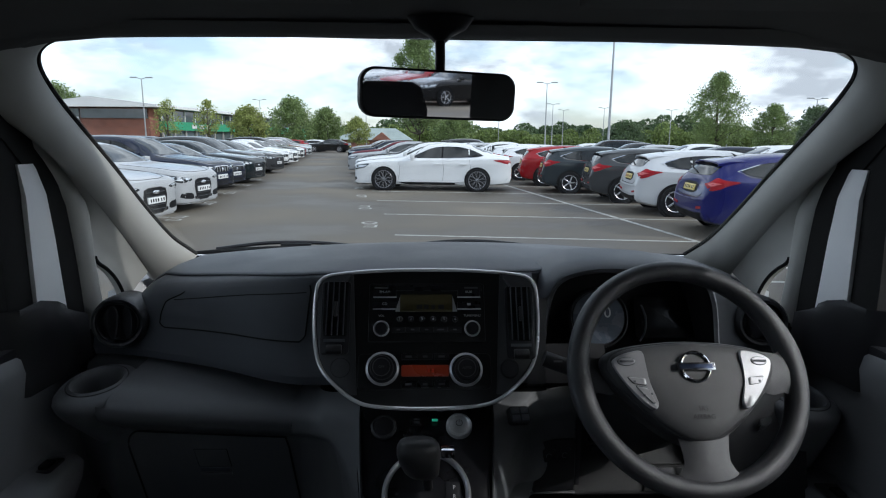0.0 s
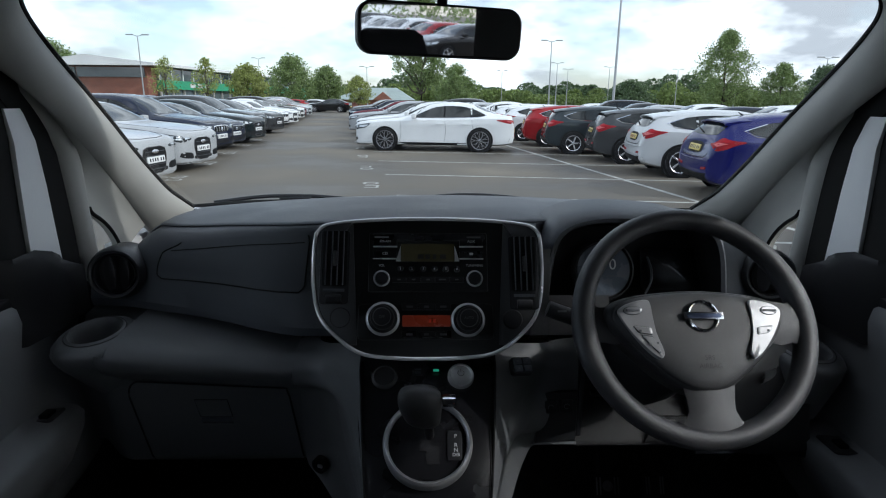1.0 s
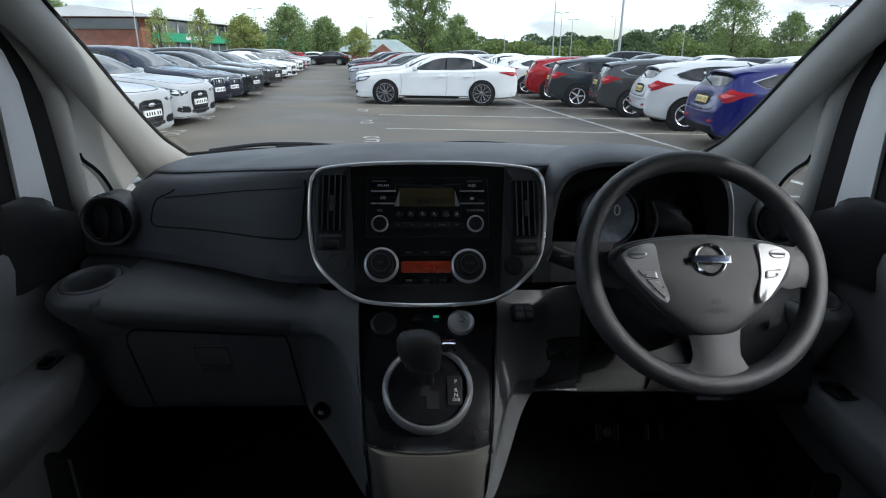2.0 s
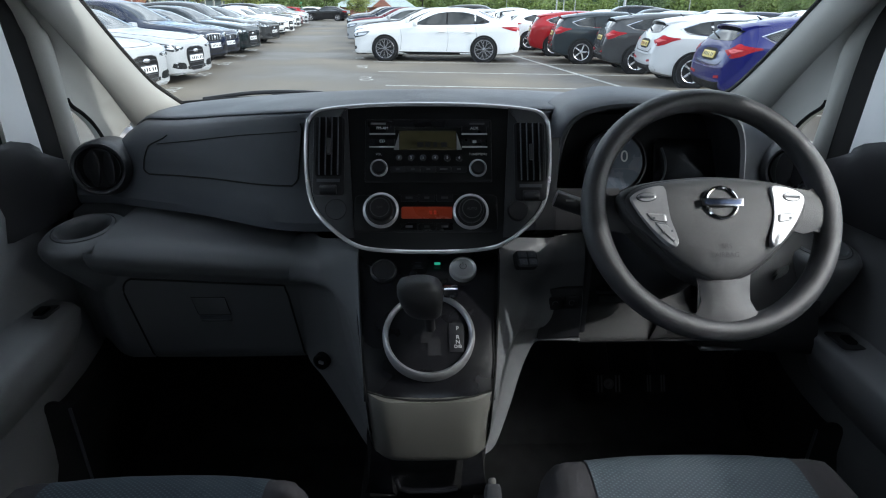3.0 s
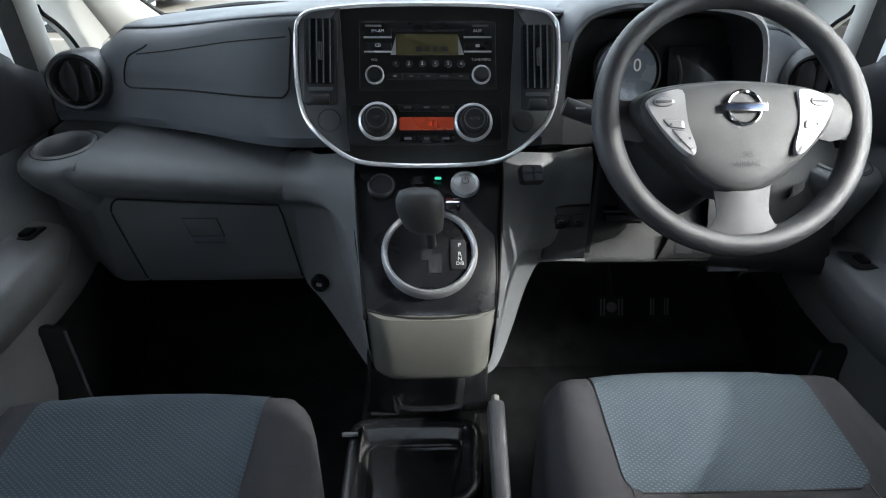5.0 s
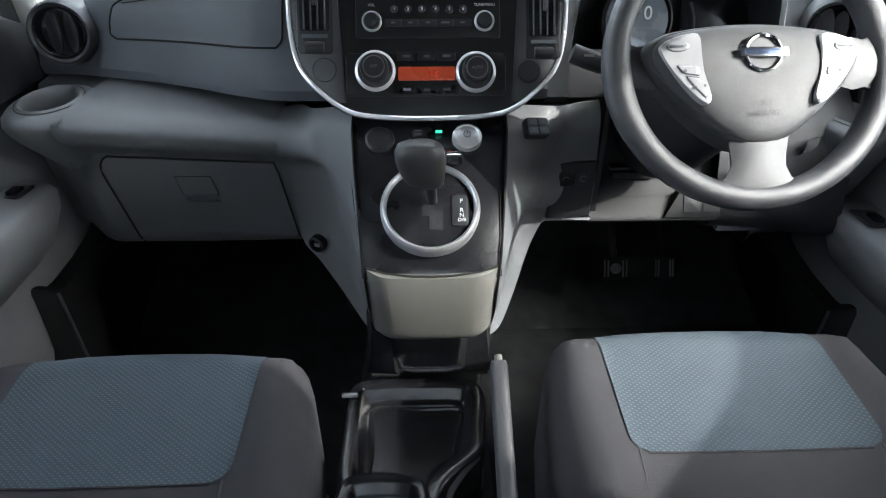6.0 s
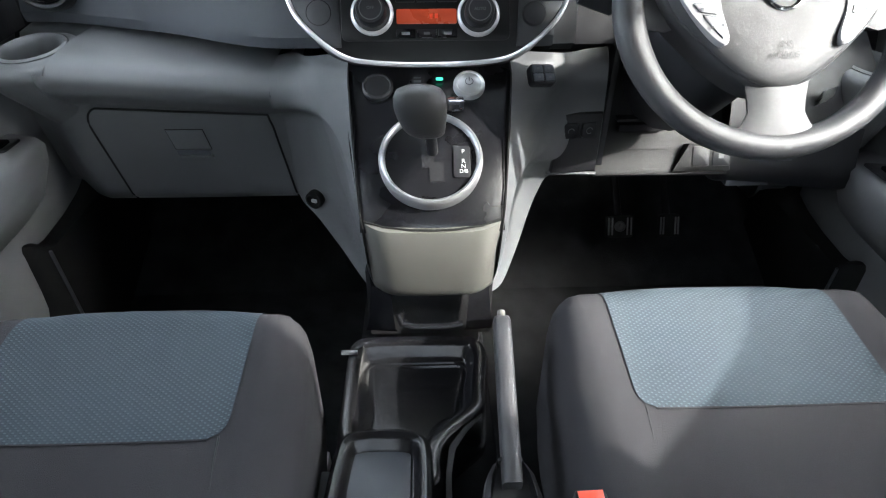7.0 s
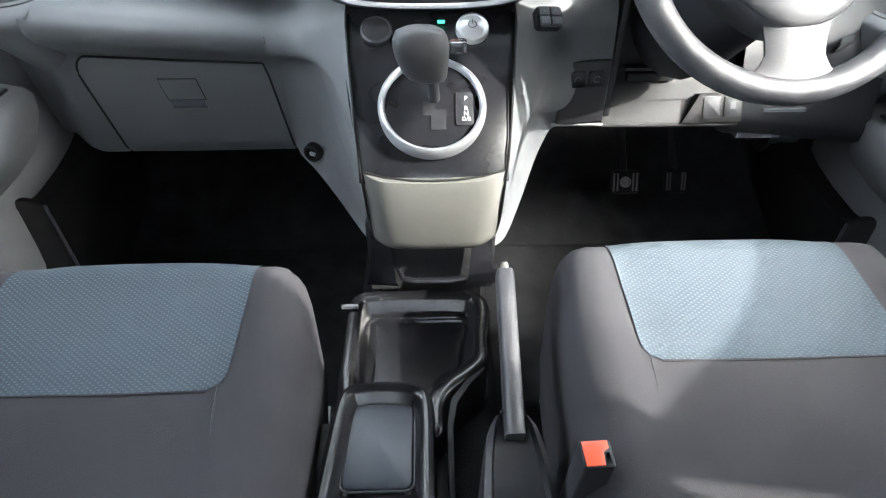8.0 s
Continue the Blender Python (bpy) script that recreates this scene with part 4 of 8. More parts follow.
# radio
radio = part("radio", slab(rrect(0.202, 0.103, 0.003), sp(0, 1.2735, 0.003), 0.02, 0.0015), M_FACE, centre, "black car radio")
part("disc_slot", box((0, 0.036, 0.004), (0.112, 0.0035, 0.001), 0, m=sp(0, 1.2735, 0)), M_CARPET, radio)
part("top_strip", box((0, 0.0435, 0.0035), (0.194, 0.010, 0.002), 0.0006, m=sp(0, 1.2735, 0)), M_GLOSS, radio)
part("display", slab(rrect(0.092, 0.031, 0.002), sp(-0.001, 1.2875, 0.0045), 0.003, 0.0008), M_LCD, radio, "olive radio display")
for sx in (-1, 1):
    part("display_corner", slab([(0.0, -0.015), (0.008 * sx, -0.015), (0.0, 0.012)], sp(-0.001 + sx * 0.046, 1.2875, 0.0047), 0.0015), M_SILVER, radio)
for i, (w, cx) in enumerate(((0.010, -0.012), (0.008, 0.0), (0.006, 0.012), (0.010, 0.026))):
    part("display_figure", box((cx, -0.007, 0), (w, 0.008, 0.0004), 0, m=sp(-0.001, 1.2875, 0.0047)), M_BLACK, radio)
for sx in (-1, 1):
    for z in (1.300, 1.2815):
        b = part("side_button", box((0, 0, 0.0), (0.040, 0.012, 0.003), 0.001, m=sp(sx * 0.0735, z + 0.003, 0.004)), M_GLOSS, radio)
        part("button_line", box((0, -0.0075, 0.0012), (0.041, 0.0022, 0.002), 0.0006, m=sp(sx * 0.0735, z + 0.003, 0.004)), M_BRIGHT, b, "silver edge")
        word = {(-1, 1.300): "FM-AM", (-1, 1.2815): "CD", (1, 1.300): "AUX"}.get((sx, z))
        if word:
            text_part("button_word", word, 0.0062, sp(sx * 0.0735, z + 0.0045, 0.0058), M_MARK, b)
        else:
            part("button_mark", box((0, 0.001, 0.0017), (0.006, 0.004, 0.0004), 0, m=sp(sx * 0.0735, z + 0.003, 0.004)), M_MARK, b)
    text_part("button_word", "VOL" if sx < 0 else "TUNE/MENU", 0.0052, sp(sx * 0.079, 1.268, 0.0036), M_MARK, radio)
    kn = sp(sx * 0.0785, 1.248, 0.003)
    k = part("knob", lathe([(0.0135, 0), (0.0135, 0.002), (0.0125, 0.003), (0.0105, 0.003), (0.0105, 0.009), (0.0095, 0.011), (0, 0.011)], kn, 28), M_BLACK, radio, "small round knob")
    part("knob_ring", lathe([(0.0140, 0.0005), (0.0140, 0.0045), (0.0130, 0.0055), (0.0116, 0.0050), (0.0110, 0.0030)], kn, 28), M_BRIGHT, k, "chrome ring")
for i in range(6):
    b = part("preset_button", lathe([(0.0052, 0), (0.0052, 0.002), (0.0042, 0.0028), (0, 0.0028)], sp(-0.047 + 0.0192 * i, 1.2625, 0.003), 16), M_GLOSS, radio)
    text_part("button_figure", str(i + 1), 0.006, sp(-0.047 + 0.0192 * i, 1.2625, 0.006), M_MARK, b)
for i in range(5):
    b = part("lower_button", box((0, 0, 0), (0.0235, 0.010, 0.003), 0.001, m=sp(-0.049 + 0.0243 * i, 1.2465, 0.004)), M_BLACK, radio)
    part("button_mark", box((0, 0, 0.0017), (0.006 if i != 3 else 0.012, 0.0024, 0.0004), 0, m=sp(-0.049 + 0.0243 * i, 1.2465, 0.004)), M_DIM, b)
for cx in (-0.080, 0.078):
    part("eject_mark", box((cx, 0.0435, 0.005), (0.024, 0.003, 0.0004), 0, m=sp(0, 1.2735, 0)), M_DIM, radio)

# heating controls
heat = part("heater_panel", slab(rrect(0.225, 0.060, 0.008), sp(-0.004, 1.185, 0.0015), 0.004, 0.001), M_FACE, centre, "black heater panel")
for cx, zc, word in ((-0.075, 1.189, "OFF"), (0.066, 1.187, "AUTO")):
    dm = sp(cx, zc, 0.001)
    d = part("heater_dial", lathe([(0.0265, 0), (0.0255, 0.006), (0.0215, 0.008), (0.0195, 0.0085), (0.0195, 0.026), (0.0180, 0.029), (0.0, 0.029)], dm, 40), M_BLACK, heat, "round heater dial")
    part("dial_ring", lathe([(0.0282, 0.0), (0.0285, 0.005), (0.0268, 0.0075), (0.0245, 0.0085), (0.0238, 0.0065)], dm, 40), M_BRIGHT, d, "chrome ring")
    part("dial_groove", lathe([(0.0150, 0.0292), (0.0150, 0.0302), (0.0138, 0.0302), (0.0138, 0.0292)], dm, 32), M_DIM, d)
    text_part("dial_word", word, 0.0055, dm @ Matrix.Translation((0, 0, 0.0295)), M_DIM, d)
part("heater_display", slab(rrect(0.080, 0.019, 0.002), sp(-0.003, 1.186, 0.003), 0.002, 0.0006), M_ORANGE, heat, "dim amber heater display")
for i in range(2):
    part("display_figure", box((0.006 + 0.007 * i, 0, 0), (0.004, 0.006, 0.0004), 0, m=sp(-0.003, 1.186, 0.0032)), M_RED, heat)
for i in range(3):
    for zz in (1.2065, 1.1665):
        b = part("heater_button", box((0, 0, 0), (0.0255, 0.011, 0.003), 0.001, m=sp(-0.031 + 0.028 * i, zz, 0.003)), M_GLOSS, heat)
        part("button_mark", box((0, 0, 0.0017), (0.011 - 0.003 * (i == 1), 0.0036, 0.0004), 0, m=sp(-0.031 + 0.028 * i, zz, 0.003)), M_DIM, b)
part("blanking_disc", lathe([(0.0185, 0), (0.0178, 0.0015), (0.016, 0.0018), (0.0155, 0.001), (0, 0.001)], sp(-0.146, 1.191, 0.0005), 28), M_GLOSS, centre)
part("sensor_knob", lathe([(0.017, 0), (0.0165, 0.004), (0.0145, 0.006), (0, 0.0065)], sp(0.141, 1.188, 0.0005), 28), M_BLACK, centre)

# ---- gear console ----
console = thing("gear_console", (0, 0.75, 0.6), "black and pale grey gear console with chrome ring", "gear console")
plate_line = [(0.93, 1.128), (0.86, 1.124), (0.815, 1.104), (0.77, 1.075), (0.727, 1.046), (0.694, 1.013), (0.672, 0.983), (0.664, 0.966)]
pl = smooth_path([(0, y, z) for y, z in plate_line], 4)


def plate_half(z):
    return 0.095 + 0.022 * step(0.97, 1.12, z)


rr = []
for p in pl:
    w = plate_half(p.z)
    rr.append([(s * w, p.y + 0.012 * abs(s) ** 3, p.z - 0.004 * abs(s) ** 3) for s in (-1, -0.9, -0.6, -0.2, 0.2, 0.6, 0.9, 1)])
part("top_plate", loft(rr), M_GLOSS, console, "satin black top plate")
# pale pocket below
rr = []
for y, z, w in ((0.668, 0.9735, 0.0895), (0.659, 0.971, 0.0895), (0.655, 0.955, 0.089), (0.658, 0.91, 0.087), (0.664, 0.872, 0.0850), (0.667, 0.862, 0.0840), (0.673, 0.854, 0.0825), (0.684, 0.849, 0.080), (0.70, 0.847, 0.077)):
    rr.append([(s * w, y + 0.020 * (max(0, abs(s) - 0.55) / 0.45) ** 2.4, z + 0.004 * abs(s) ** 2) for s in (-1, -0.97, -0.92, -0.86, -0.80, -0.72, -0.62, -0.4, 0, 0.4, 0.62, 0.72, 0.80, 0.86, 0.92, 0.97, 1)])
part("pocket_front", loft(rr), M_BEIGE, console, "pale grey pocket front", smooth=60)
for sx in (-1, 1):
    part("pocket_gap", tube([(sx * w, y + 0.021, z) for y, z, w in ((0.659, 0.972, 0.0900), (0.655, 0.955, 0.0895), (0.658, 0.91, 0.0875), (0.668, 0.865, 0.0825))], 0.0014, sides=6), M_RUBBER, console)
part("plate_lip", tube([(s * 0.09, 0.662 + 0.017 * abs(s) ** 3, 0.973 + 0.004 * s * s) for s in (-1, -0.7, -0.3, 0, 0.3, 0.7, 1)], 0.0016, sides=6), M_RUBBER, console)
# flanks sweeping out to the dashboard: a face beside the plate, a rounded ridge, a wall towards the knees
FLANK_L = [((0.116, 0.90, 1.127), (0.195, 0.965, 1.100), (0.2485, 1.02, 1.086)), ((0.1145, 0.86, 1.122), (0.192, 0.940, 1.088), (0.2485, 0.965, 1.083)), ((0.113, 0.828, 1.113), (0.186, 0.919, 1.072), (0.2485, 0.937, 1.074)),
    ((0.110, 0.80, 1.097), (0.170, 0.893, 1.052), (0.2485, 0.9275, 1.056)), ((0.107, 0.772, 1.079), (0.153, 0.860, 1.036), (0.2485, 0.932, 1.028)), ((0.1035, 0.745, 1.058), (0.136, 0.822, 1.022), (0.2485, 0.986, 0.996)),
    ((0.1005, 0.722, 1.036), (0.122, 0.785, 1.010), (0.2485, 0.993, 0.95)), ((0.098, 0.703, 1.012), (0.109, 0.742, 0.998), (0.2485, 0.998, 0.90)), ((0.0955, 0.686, 0.99), (0.101, 0.706, 0.985), (0.2485, 1.002, 0.85)),
    ((0.093, 0.677, 0.968), (0.0962, 0.690, 0.960), (0.240, 0.990, 0.823)), ((0.0912, 0.672, 0.945), (0.0935, 0.682, 0.932), (0.205, 0.940, 0.818)), ((0.0885, 0.676, 0.90), (0.0900, 0.686, 0.890), (0.158, 0.865, 0.806)),
    ((0.082, 0.692, 0.856), (0.0832, 0.699, 0.852), (0.106, 0.77, 0.800)), ((0.075, 0.712, 0.843), (0.0757, 0.717, 0.840), (0.080, 0.73, 0.815))]
FLANK_R = [((0.116, 0.90, 1.127), (0.215, 0.932, 1.112), (0.277, 0.950, 1.116)), ((0.1145, 0.86, 1.122), (0.212, 0.925, 1.096), (0.278, 0.936, 1.100)), ((0.113, 0.828, 1.113), (0.208, 0.918, 1.072), (0.279, 0.930, 1.075)),
    ((0.110, 0.80, 1.097), (0.180, 0.895, 1.055), (0.281, 0.932, 1.045)), ((0.107, 0.772, 1.079), (0.160, 0.868, 1.044), (0.283, 0.932, 1.010)), ((0.1035, 0.745, 1.058), (0.145, 0.828, 1.030), (0.284, 0.932, 0.975)),
    ((0.1005, 0.722, 1.036), (0.133, 0.785, 1.017), (0.285, 0.932, 0.940)), ((0.098, 0.703, 1.012), (0.121, 0.745, 1.002), (0.262, 0.931, 0.908)), ((0.0955, 0.686, 0.99), (0.110, 0.710, 0.988), (0.206, 0.930, 0.904)),
    ((0.093, 0.677, 0.968), (0.103, 0.692, 0.962), (0.187, 0.928, 0.872)), ((0.0912, 0.672, 0.945), (0.098, 0.684, 0.932), (0.172, 0.915, 0.835)), ((0.0885, 0.676, 0.90), (0.093, 0.688, 0.890), (0.150, 0.87, 0.800)),
    ((0.082, 0.692, 0.856), (0.085, 0.700, 0.852), (0.115, 0.79, 0.78)), ((0.075, 0.712, 0.843), (0.077, 0.717, 0.840), (0.085, 0.74, 0.80))]
for sx, lines in ((-1, FLANK_L), (1, FLANK_R)):
    inner, ridge, outer = (smooth_path([row_[i] for row_ in lines], 4) for i in range(3))
    rr = []
    for a, r_, b in zip(inner, ridge, outer):
        row_ = [a, a.lerp(r_, 0.4), a.lerp(r_, 0.70)]
        p0, p2 = a.lerp(r_, 0.78), r_.lerp(b, 0.20)
        p2.y = r_.y + (b.y - r_.y) * 0.46
        row_ += [p0 * (1 - f) ** 2 + r_ * 2 * f * (1 - f) + p2 * f * f for f in (0, 0.2, 0.4, 0.6, 0.8, 1.0)]
        for f in (0.4, 0.7):
            q = r_.lerp(b, f)
            q.y = r_.y + (b.y - r_.y) * (1 - (1 - f) ** 2.8)
            row_.append(q)
        row_ += [b, b + Vector((-0.012, 0.03, -0.004)), b + Vector((-0.03, 0.12, -0.01))]
        rr.append([(sx * p.x, p.y, p.z) for p in row_])
    f_ = part("flank", loft(rr), M_GREY, console, "grey flank sweeping down from the dashboard", smooth=60)
    part("edge_groove", tube([(sx * (p.x - 0.0015), p.y - 0.0005, p.z + 0.0005) for p in inner[:-9]], 0.0011, sides=6), M_RUBBER, f_)
# ring, gate and lever
nrm = Vector((0, -0.56, 0.83)).normalized()
gate_m = axes((-0.001, 0.724, 1.0435), (1, 0, 0), (0, 0.83, 0.56))
gate = part("gate_ring", lathe([(0.0678, -0.012), (0.0678, 0.001), (0.0665, 0.006), (0.0640, 0.008), (0.0610, 0.0065), (0.0590, 0.002), (0.0585, -0.006)], gate_m, 56), M_RING, console, "broad satin chrome ring")
part("gate_floor", slab(ellipse(0.0595, 0.0595, n=40), gate_m, 0.010, 0.0), M_GLOSS, gate)
part("gate_slot", slab([(-0.012, 0.030), (0.004, 0.030), (0.004, -0.006), (0.017, -0.006), (0.017, -0.034), (-0.002, -0.034), (-0.002, -0.014), (-0.012, -0.014)], gate_m @ Matrix.Translation((0, 0, 0.0012)), 0.002, 0.0), M_BLACK, gate)
sel = part("selector_plate", slab(rrect(0.022, 0.046, 0.003), gate_m @ Matrix.Translation((0.040, -0.006, 0.0025)), 0.003, 0.001), M_BLACK, gate, "black selector plate")
for i, ch in enumerate(("P", "R", "N", "D/B")):
    text_part("selector_letter", ch, 0.0085 if i < 3 else 0.007, gate_m @ Matrix.Translation((0.042, (0.008, -0.006, -0.0135, -0.0205)[i], 0.0028)), M_MARK, sel)
lever = thing("gear_lever", (-0.004, 0.73, 1.05), "black leather gear lever with chrome button", "gear lever")
part("shaft", tube([(0.002, 0.735, 1.045), (0.000, 0.717, 1.075), (-0.004, 0.705, 1.10)], 0.0075, sides=10), M_BLACK, lever)
rr = []
for h, rx, ry, ox, oy in ((0.014, 0.0115, 0.011, 0.003, 0), (0.0155, 0.0185, 0.0160, 0.001, 0), (0.019, 0.0235, 0.0195, -0.001, 0), (0.026, 0.0268, 0.0220, -0.003, -0.001), (0.034, 0.0288, 0.0238, -0.004, -0.001), (0.044, 0.0310, 0.0252, -0.005, -0.002), (0.056, 0.0325, 0.026, -0.006, -0.002), (0.067, 0.032, 0.0245, -0.006, 0), (0.075, 0.028, 0.020, -0.006, 0), (0.080, 0.019, 0.013, -0.005, 0), (0.0815, 0.008, 0.006, -0.005, 0)):
    c = Vector((-0.004, 0.712, 1.070)) + Vector((ox - 0.004 * h / 0.08, -0.02 * h / 0.08 + oy, h))
    rx, ry = rx * 0.97, ry * 0.95
    rr.append([(c.x + rx * math.copysign(abs(math.cos(a)) ** 0.8, math.cos(a)), c.y + ry * math.copysign(abs(math.sin(a)) ** 0.8, math.sin(a)), c.z) for a in [i * math.pi / 12 for i in range(24)]])
part("knob", loft(rr, closed=True, caps=True), M_KNOB, lever, "black leather knob")
part("release_button", box((0.029, 0.699, 1.127), (0.020, 0.015, 0.014), 0.004), M_CHROME, lever, "chrome release button")

# power button, socket, small switches on the plate
plate_m = axes((0.053, 0.813, 1.1075), (1, 0, 0), (0, 0.83, 0.56))
power = part("power_button", lathe([(0.0215, -0.004), (0.0215, 0.002), (0.0205, 0.005), (0.0175, 0.006), (0.0165, 0.005), (0.0155, 0.0055), (0, 0.006)], plate_m, 36), M_SILVER, console, "round silver power button")
part("power_sign", tube([plate_m @ Vector((0.0052 * math.sin(a), 0.002 + 0.0052 * math.cos(a), 0.0062)) for a in [0.6 + i * 0.34 for i in range(16)]], 0.0006, sides=5), M_DASH, power)
part("power_stroke", tube([plate_m @ Vector((0, y, 0.0062)) for y in (0.003, 0.009)], 0.0006, sides=5), M_DASH, power)
sock = plate_m @ Matrix.Translation((-0.124, 0.0, -0.001))
part("socket_cap", lathe([(0.021, -0.004), (0.021, 0.002), (0.018, 0.004), (0.0165, 0.002), (0.014, 0.0025), (0.0, 0.003)], sock, 32), M_BLACK, console, "black socket cap")
lab = part("parking_label", slab(rrect(0.016, 0.014, 0.001), plate_m @ Matrix.Translation((-0.070, 0.009, 0.001)), 0.002), M_BLACK, console)
for dy, h_ in ((0.003, 0.0022), (-0.003, 0.0045)):
    part("label_bar", box((-0.070, 0.009 + dy, 0.0012), (0.010, h_ * 0.8, 0.0006), 0, m=plate_m), M_DASH, lab)
part("eco_lamp", box((0, 0, 0), (0.0095, 0.0040, 0.002), 0.0008, m=plate_m @ Matrix.Translation((-0.040, 0.010, 0.001))), M_LEDGREEN, console, "small green lamp")
sw = axes((0.1585, 0.8415, 1.1125), (1, 0.24, -0.10), (0, 0.72, 0.69))
swp = part("switch_pad", slab(rrect(0.038, 0.030, 0.006), sw, 0.012, 0.002), M_BLACK, console, "pad of four small switches")
for i in range(4):
    b = part("pad_switch", box(((i % 2 - 0.5) * 0.0165, (i // 2 - 0.5) * 0.0125, 0.001), (0.0145, 0.0108, 0.004), 0.0015, m=sw), M_DASH, swp)
    part("switch_mark", box(((i % 2 - 0.5) * 0.0165, (i // 2 - 0.5) * 0.0125, 0.0033), (0.004, 0.003, 0.0004), 0, m=sw), M_DIM, b)
hook = axes(Vector((-0.2105, 0.950, 0.848)), (0.9, -0.42, 0), (0, 0.0, 1))
part("knee_hook", lathe([(0.017, -0.01), (0.016, 0.003), (0.012, 0.004), (0.010, -0.004), (0.0, -0.005)], hook, 24), M_RUBBER, console, "black recess with a small steel pin")
part("hook_pin", box((0.002, 0, 0.002), (0.010, 0.006, 0.004), 0.001, m=hook), M_STEEL, console)

# ---- driver's side ----
cluster = thing("instrument_cluster", (0.385, 1.0, 1.2), "dark instrument cluster under an arched hood", "instrument cluster")
arch_i = [(0.222, 1.115), (0.217, 1.18), (0.221, 1.25), (0.229, 1.293), (0.244, 1.317), (0.272, 1.331), (0.320, 1.339), (0.396, 1.337), (0.466, 1.331), (0.514, 1.314), (0.536, 1.275), (0.549, 1.21), (0.556, 1.16), (0.556, 1.115)]
arch_i = [(p.x, p.z) for p in smooth_path([(x, 0, z) for x, z in arch_i], 3)]
rr = []
for y, grow in ((1.16, -0.012), (1.05, -0.012), (0.965, -0.010), (0.952, -0.004), (0.950, 0.003), (0.958, 0.009), (1.02, 0.012), (1.12, 0.010), (1.22, 0.0), (1.36, -0.03)):
    row = []
    for x, z in arch_i:
        c = Vector((x - 0.387, z - 1.20))
        c2 = c * (1 + grow / max(0.06, c.length))
        drop = 0.0 if y < 1.12 else 0.32 * (y - 1.12) * max(0, (z - 1.25) / 0.09)
        row.append((0.387 + c2.x, y + 0.055 * (1.355 - z), 1.20 + c2.y - drop))
    rr.append(row)
part("hood", loft(rr[3:]), M_DASH, cluster, "dark arched hood")
part("hood_lining", loft(rr[:4]), M_BLACK, cluster)
part("back_panel", box((0.387, 1.068, 1.205), (0.31, 0.01, 0.20), 0.0), M_CARPET, cluster)
gm = axes((0.345, 1.035, 1.222), (1, 0, 0), (0, 0.3, 0.95))
ga = part("gauge", lathe([(0.062, -0.01), (0.060, 0.004), (0.056, 0.006), (0.054, 0.0), (0, 0.0)], gm, 40), M_BLACK, cluster, "round digital gauge")
part("gauge_face", slab(ellipse(0.052, 0.052, n=36), gm @ Matrix.Translation((0, 0, 0.0025)), 0.001), M_GAUGE, ga, "pale grey gauge face")
text_part("gauge_figure", "0", 0.03, gm @ Matrix.Translation((0.018, 0.010, 0.003)), M_MARK, ga)
part("gauge_line", box((0, -0.012, 0.003), (0.09, 0.001, 0.0004), 0, m=gm), M_DIM, ga)
part("info_display", slab(rrect(0.13, 0.085, 0.01), axes((0.485, 1.04, 1.222), (1, 0, 0), (0, 0.3, 0.95)), 0.006, 0.002), M_GLOSS, cluster)
part("bezel_strip", tube(smooth_path([(0.428, 1.03, 1.25), (0.437, 1.025, 1.225), (0.436, 1.02, 1.20), (0.425, 1.015, 1.18)], 4), 0.0022, sides=6), M_DASH, cluster)

# cheek panel and knee filler: darkened in colour to stand for missing shade
part("cheek_panel", loft([[(x, 0.950 + 0.25 * (x - 0.196), 1.285), (x, 0.946 + 0.25 * (x - 0.196), 1.22), (x, 0.940 + 0.2 * (x - 0.196), 1.16), (x, 0.938 + 0.1 * (x - 0.196), 1.125), (x, 0.96, 1.11)] for x in (0.188, 0.205, 0.222)]), M_CHEEK, cluster)
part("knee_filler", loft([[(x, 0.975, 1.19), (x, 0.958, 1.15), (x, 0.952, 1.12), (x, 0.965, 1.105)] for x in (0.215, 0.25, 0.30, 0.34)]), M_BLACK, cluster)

# panels under the wheel
low = thing("lower_column_panel", (0.5, 0.85, 0.95), "dark grey panel below the steering column", "trim panel")
rr = []
lip = []
for x in (0.284, 0.30, 0.36, 0.42, 0.47, 0.515):
    rr.append([(x, 1.06, 1.105), (x, 1.02, 1.08), (x, 1.005, 1.03), (x, 1.000, 0.985), (x, 0.985, 0.960), (x, 0.958, 0.936)])
    lip.append([(x, 0.962, 0.937), (x, 0.954, 0.931), (x, 0.943, 0.920), (x, 0.934, 0.911), (x, 0.929, 0.906), (x, 0.928, 0.902), (x, 0.932, 0.897), (x, 0.95, 0.893), (x, 1.2, 0.88)])
# shade under the column is put into the black of recess and lip
part("recess", loft(rr), M_KICK, low, "recess with a card slot, its shade put in as black", smooth=45)
part("lip", loft(lip), M_KICK, low, "grey rounded lip, darkened in colour for shade", smooth=45)
part("card_slot", box((0.368, 0.990, 0.968), (0.080, 0.03, 0.014), 0.003), M_CARPET, low)
part("slot_brow", box((0.368, 0.984, 0.982), (0.090, 0.020, 0.006), 0.0025), M_BLACK, low)
# raised switch block beside the slot
blk = axes((0.4725, 0.936, 0.930), (1, 0, 0), (0, 0.45, 0.9))
sb = part("switch_block", slab([(-0.055, -0.024), (0.046, -0.024), (0.046, 0.024), (-0.027, 0.024)], blk, 0.03, 0.002), M_KICK, low, "dark grey block with two switches")
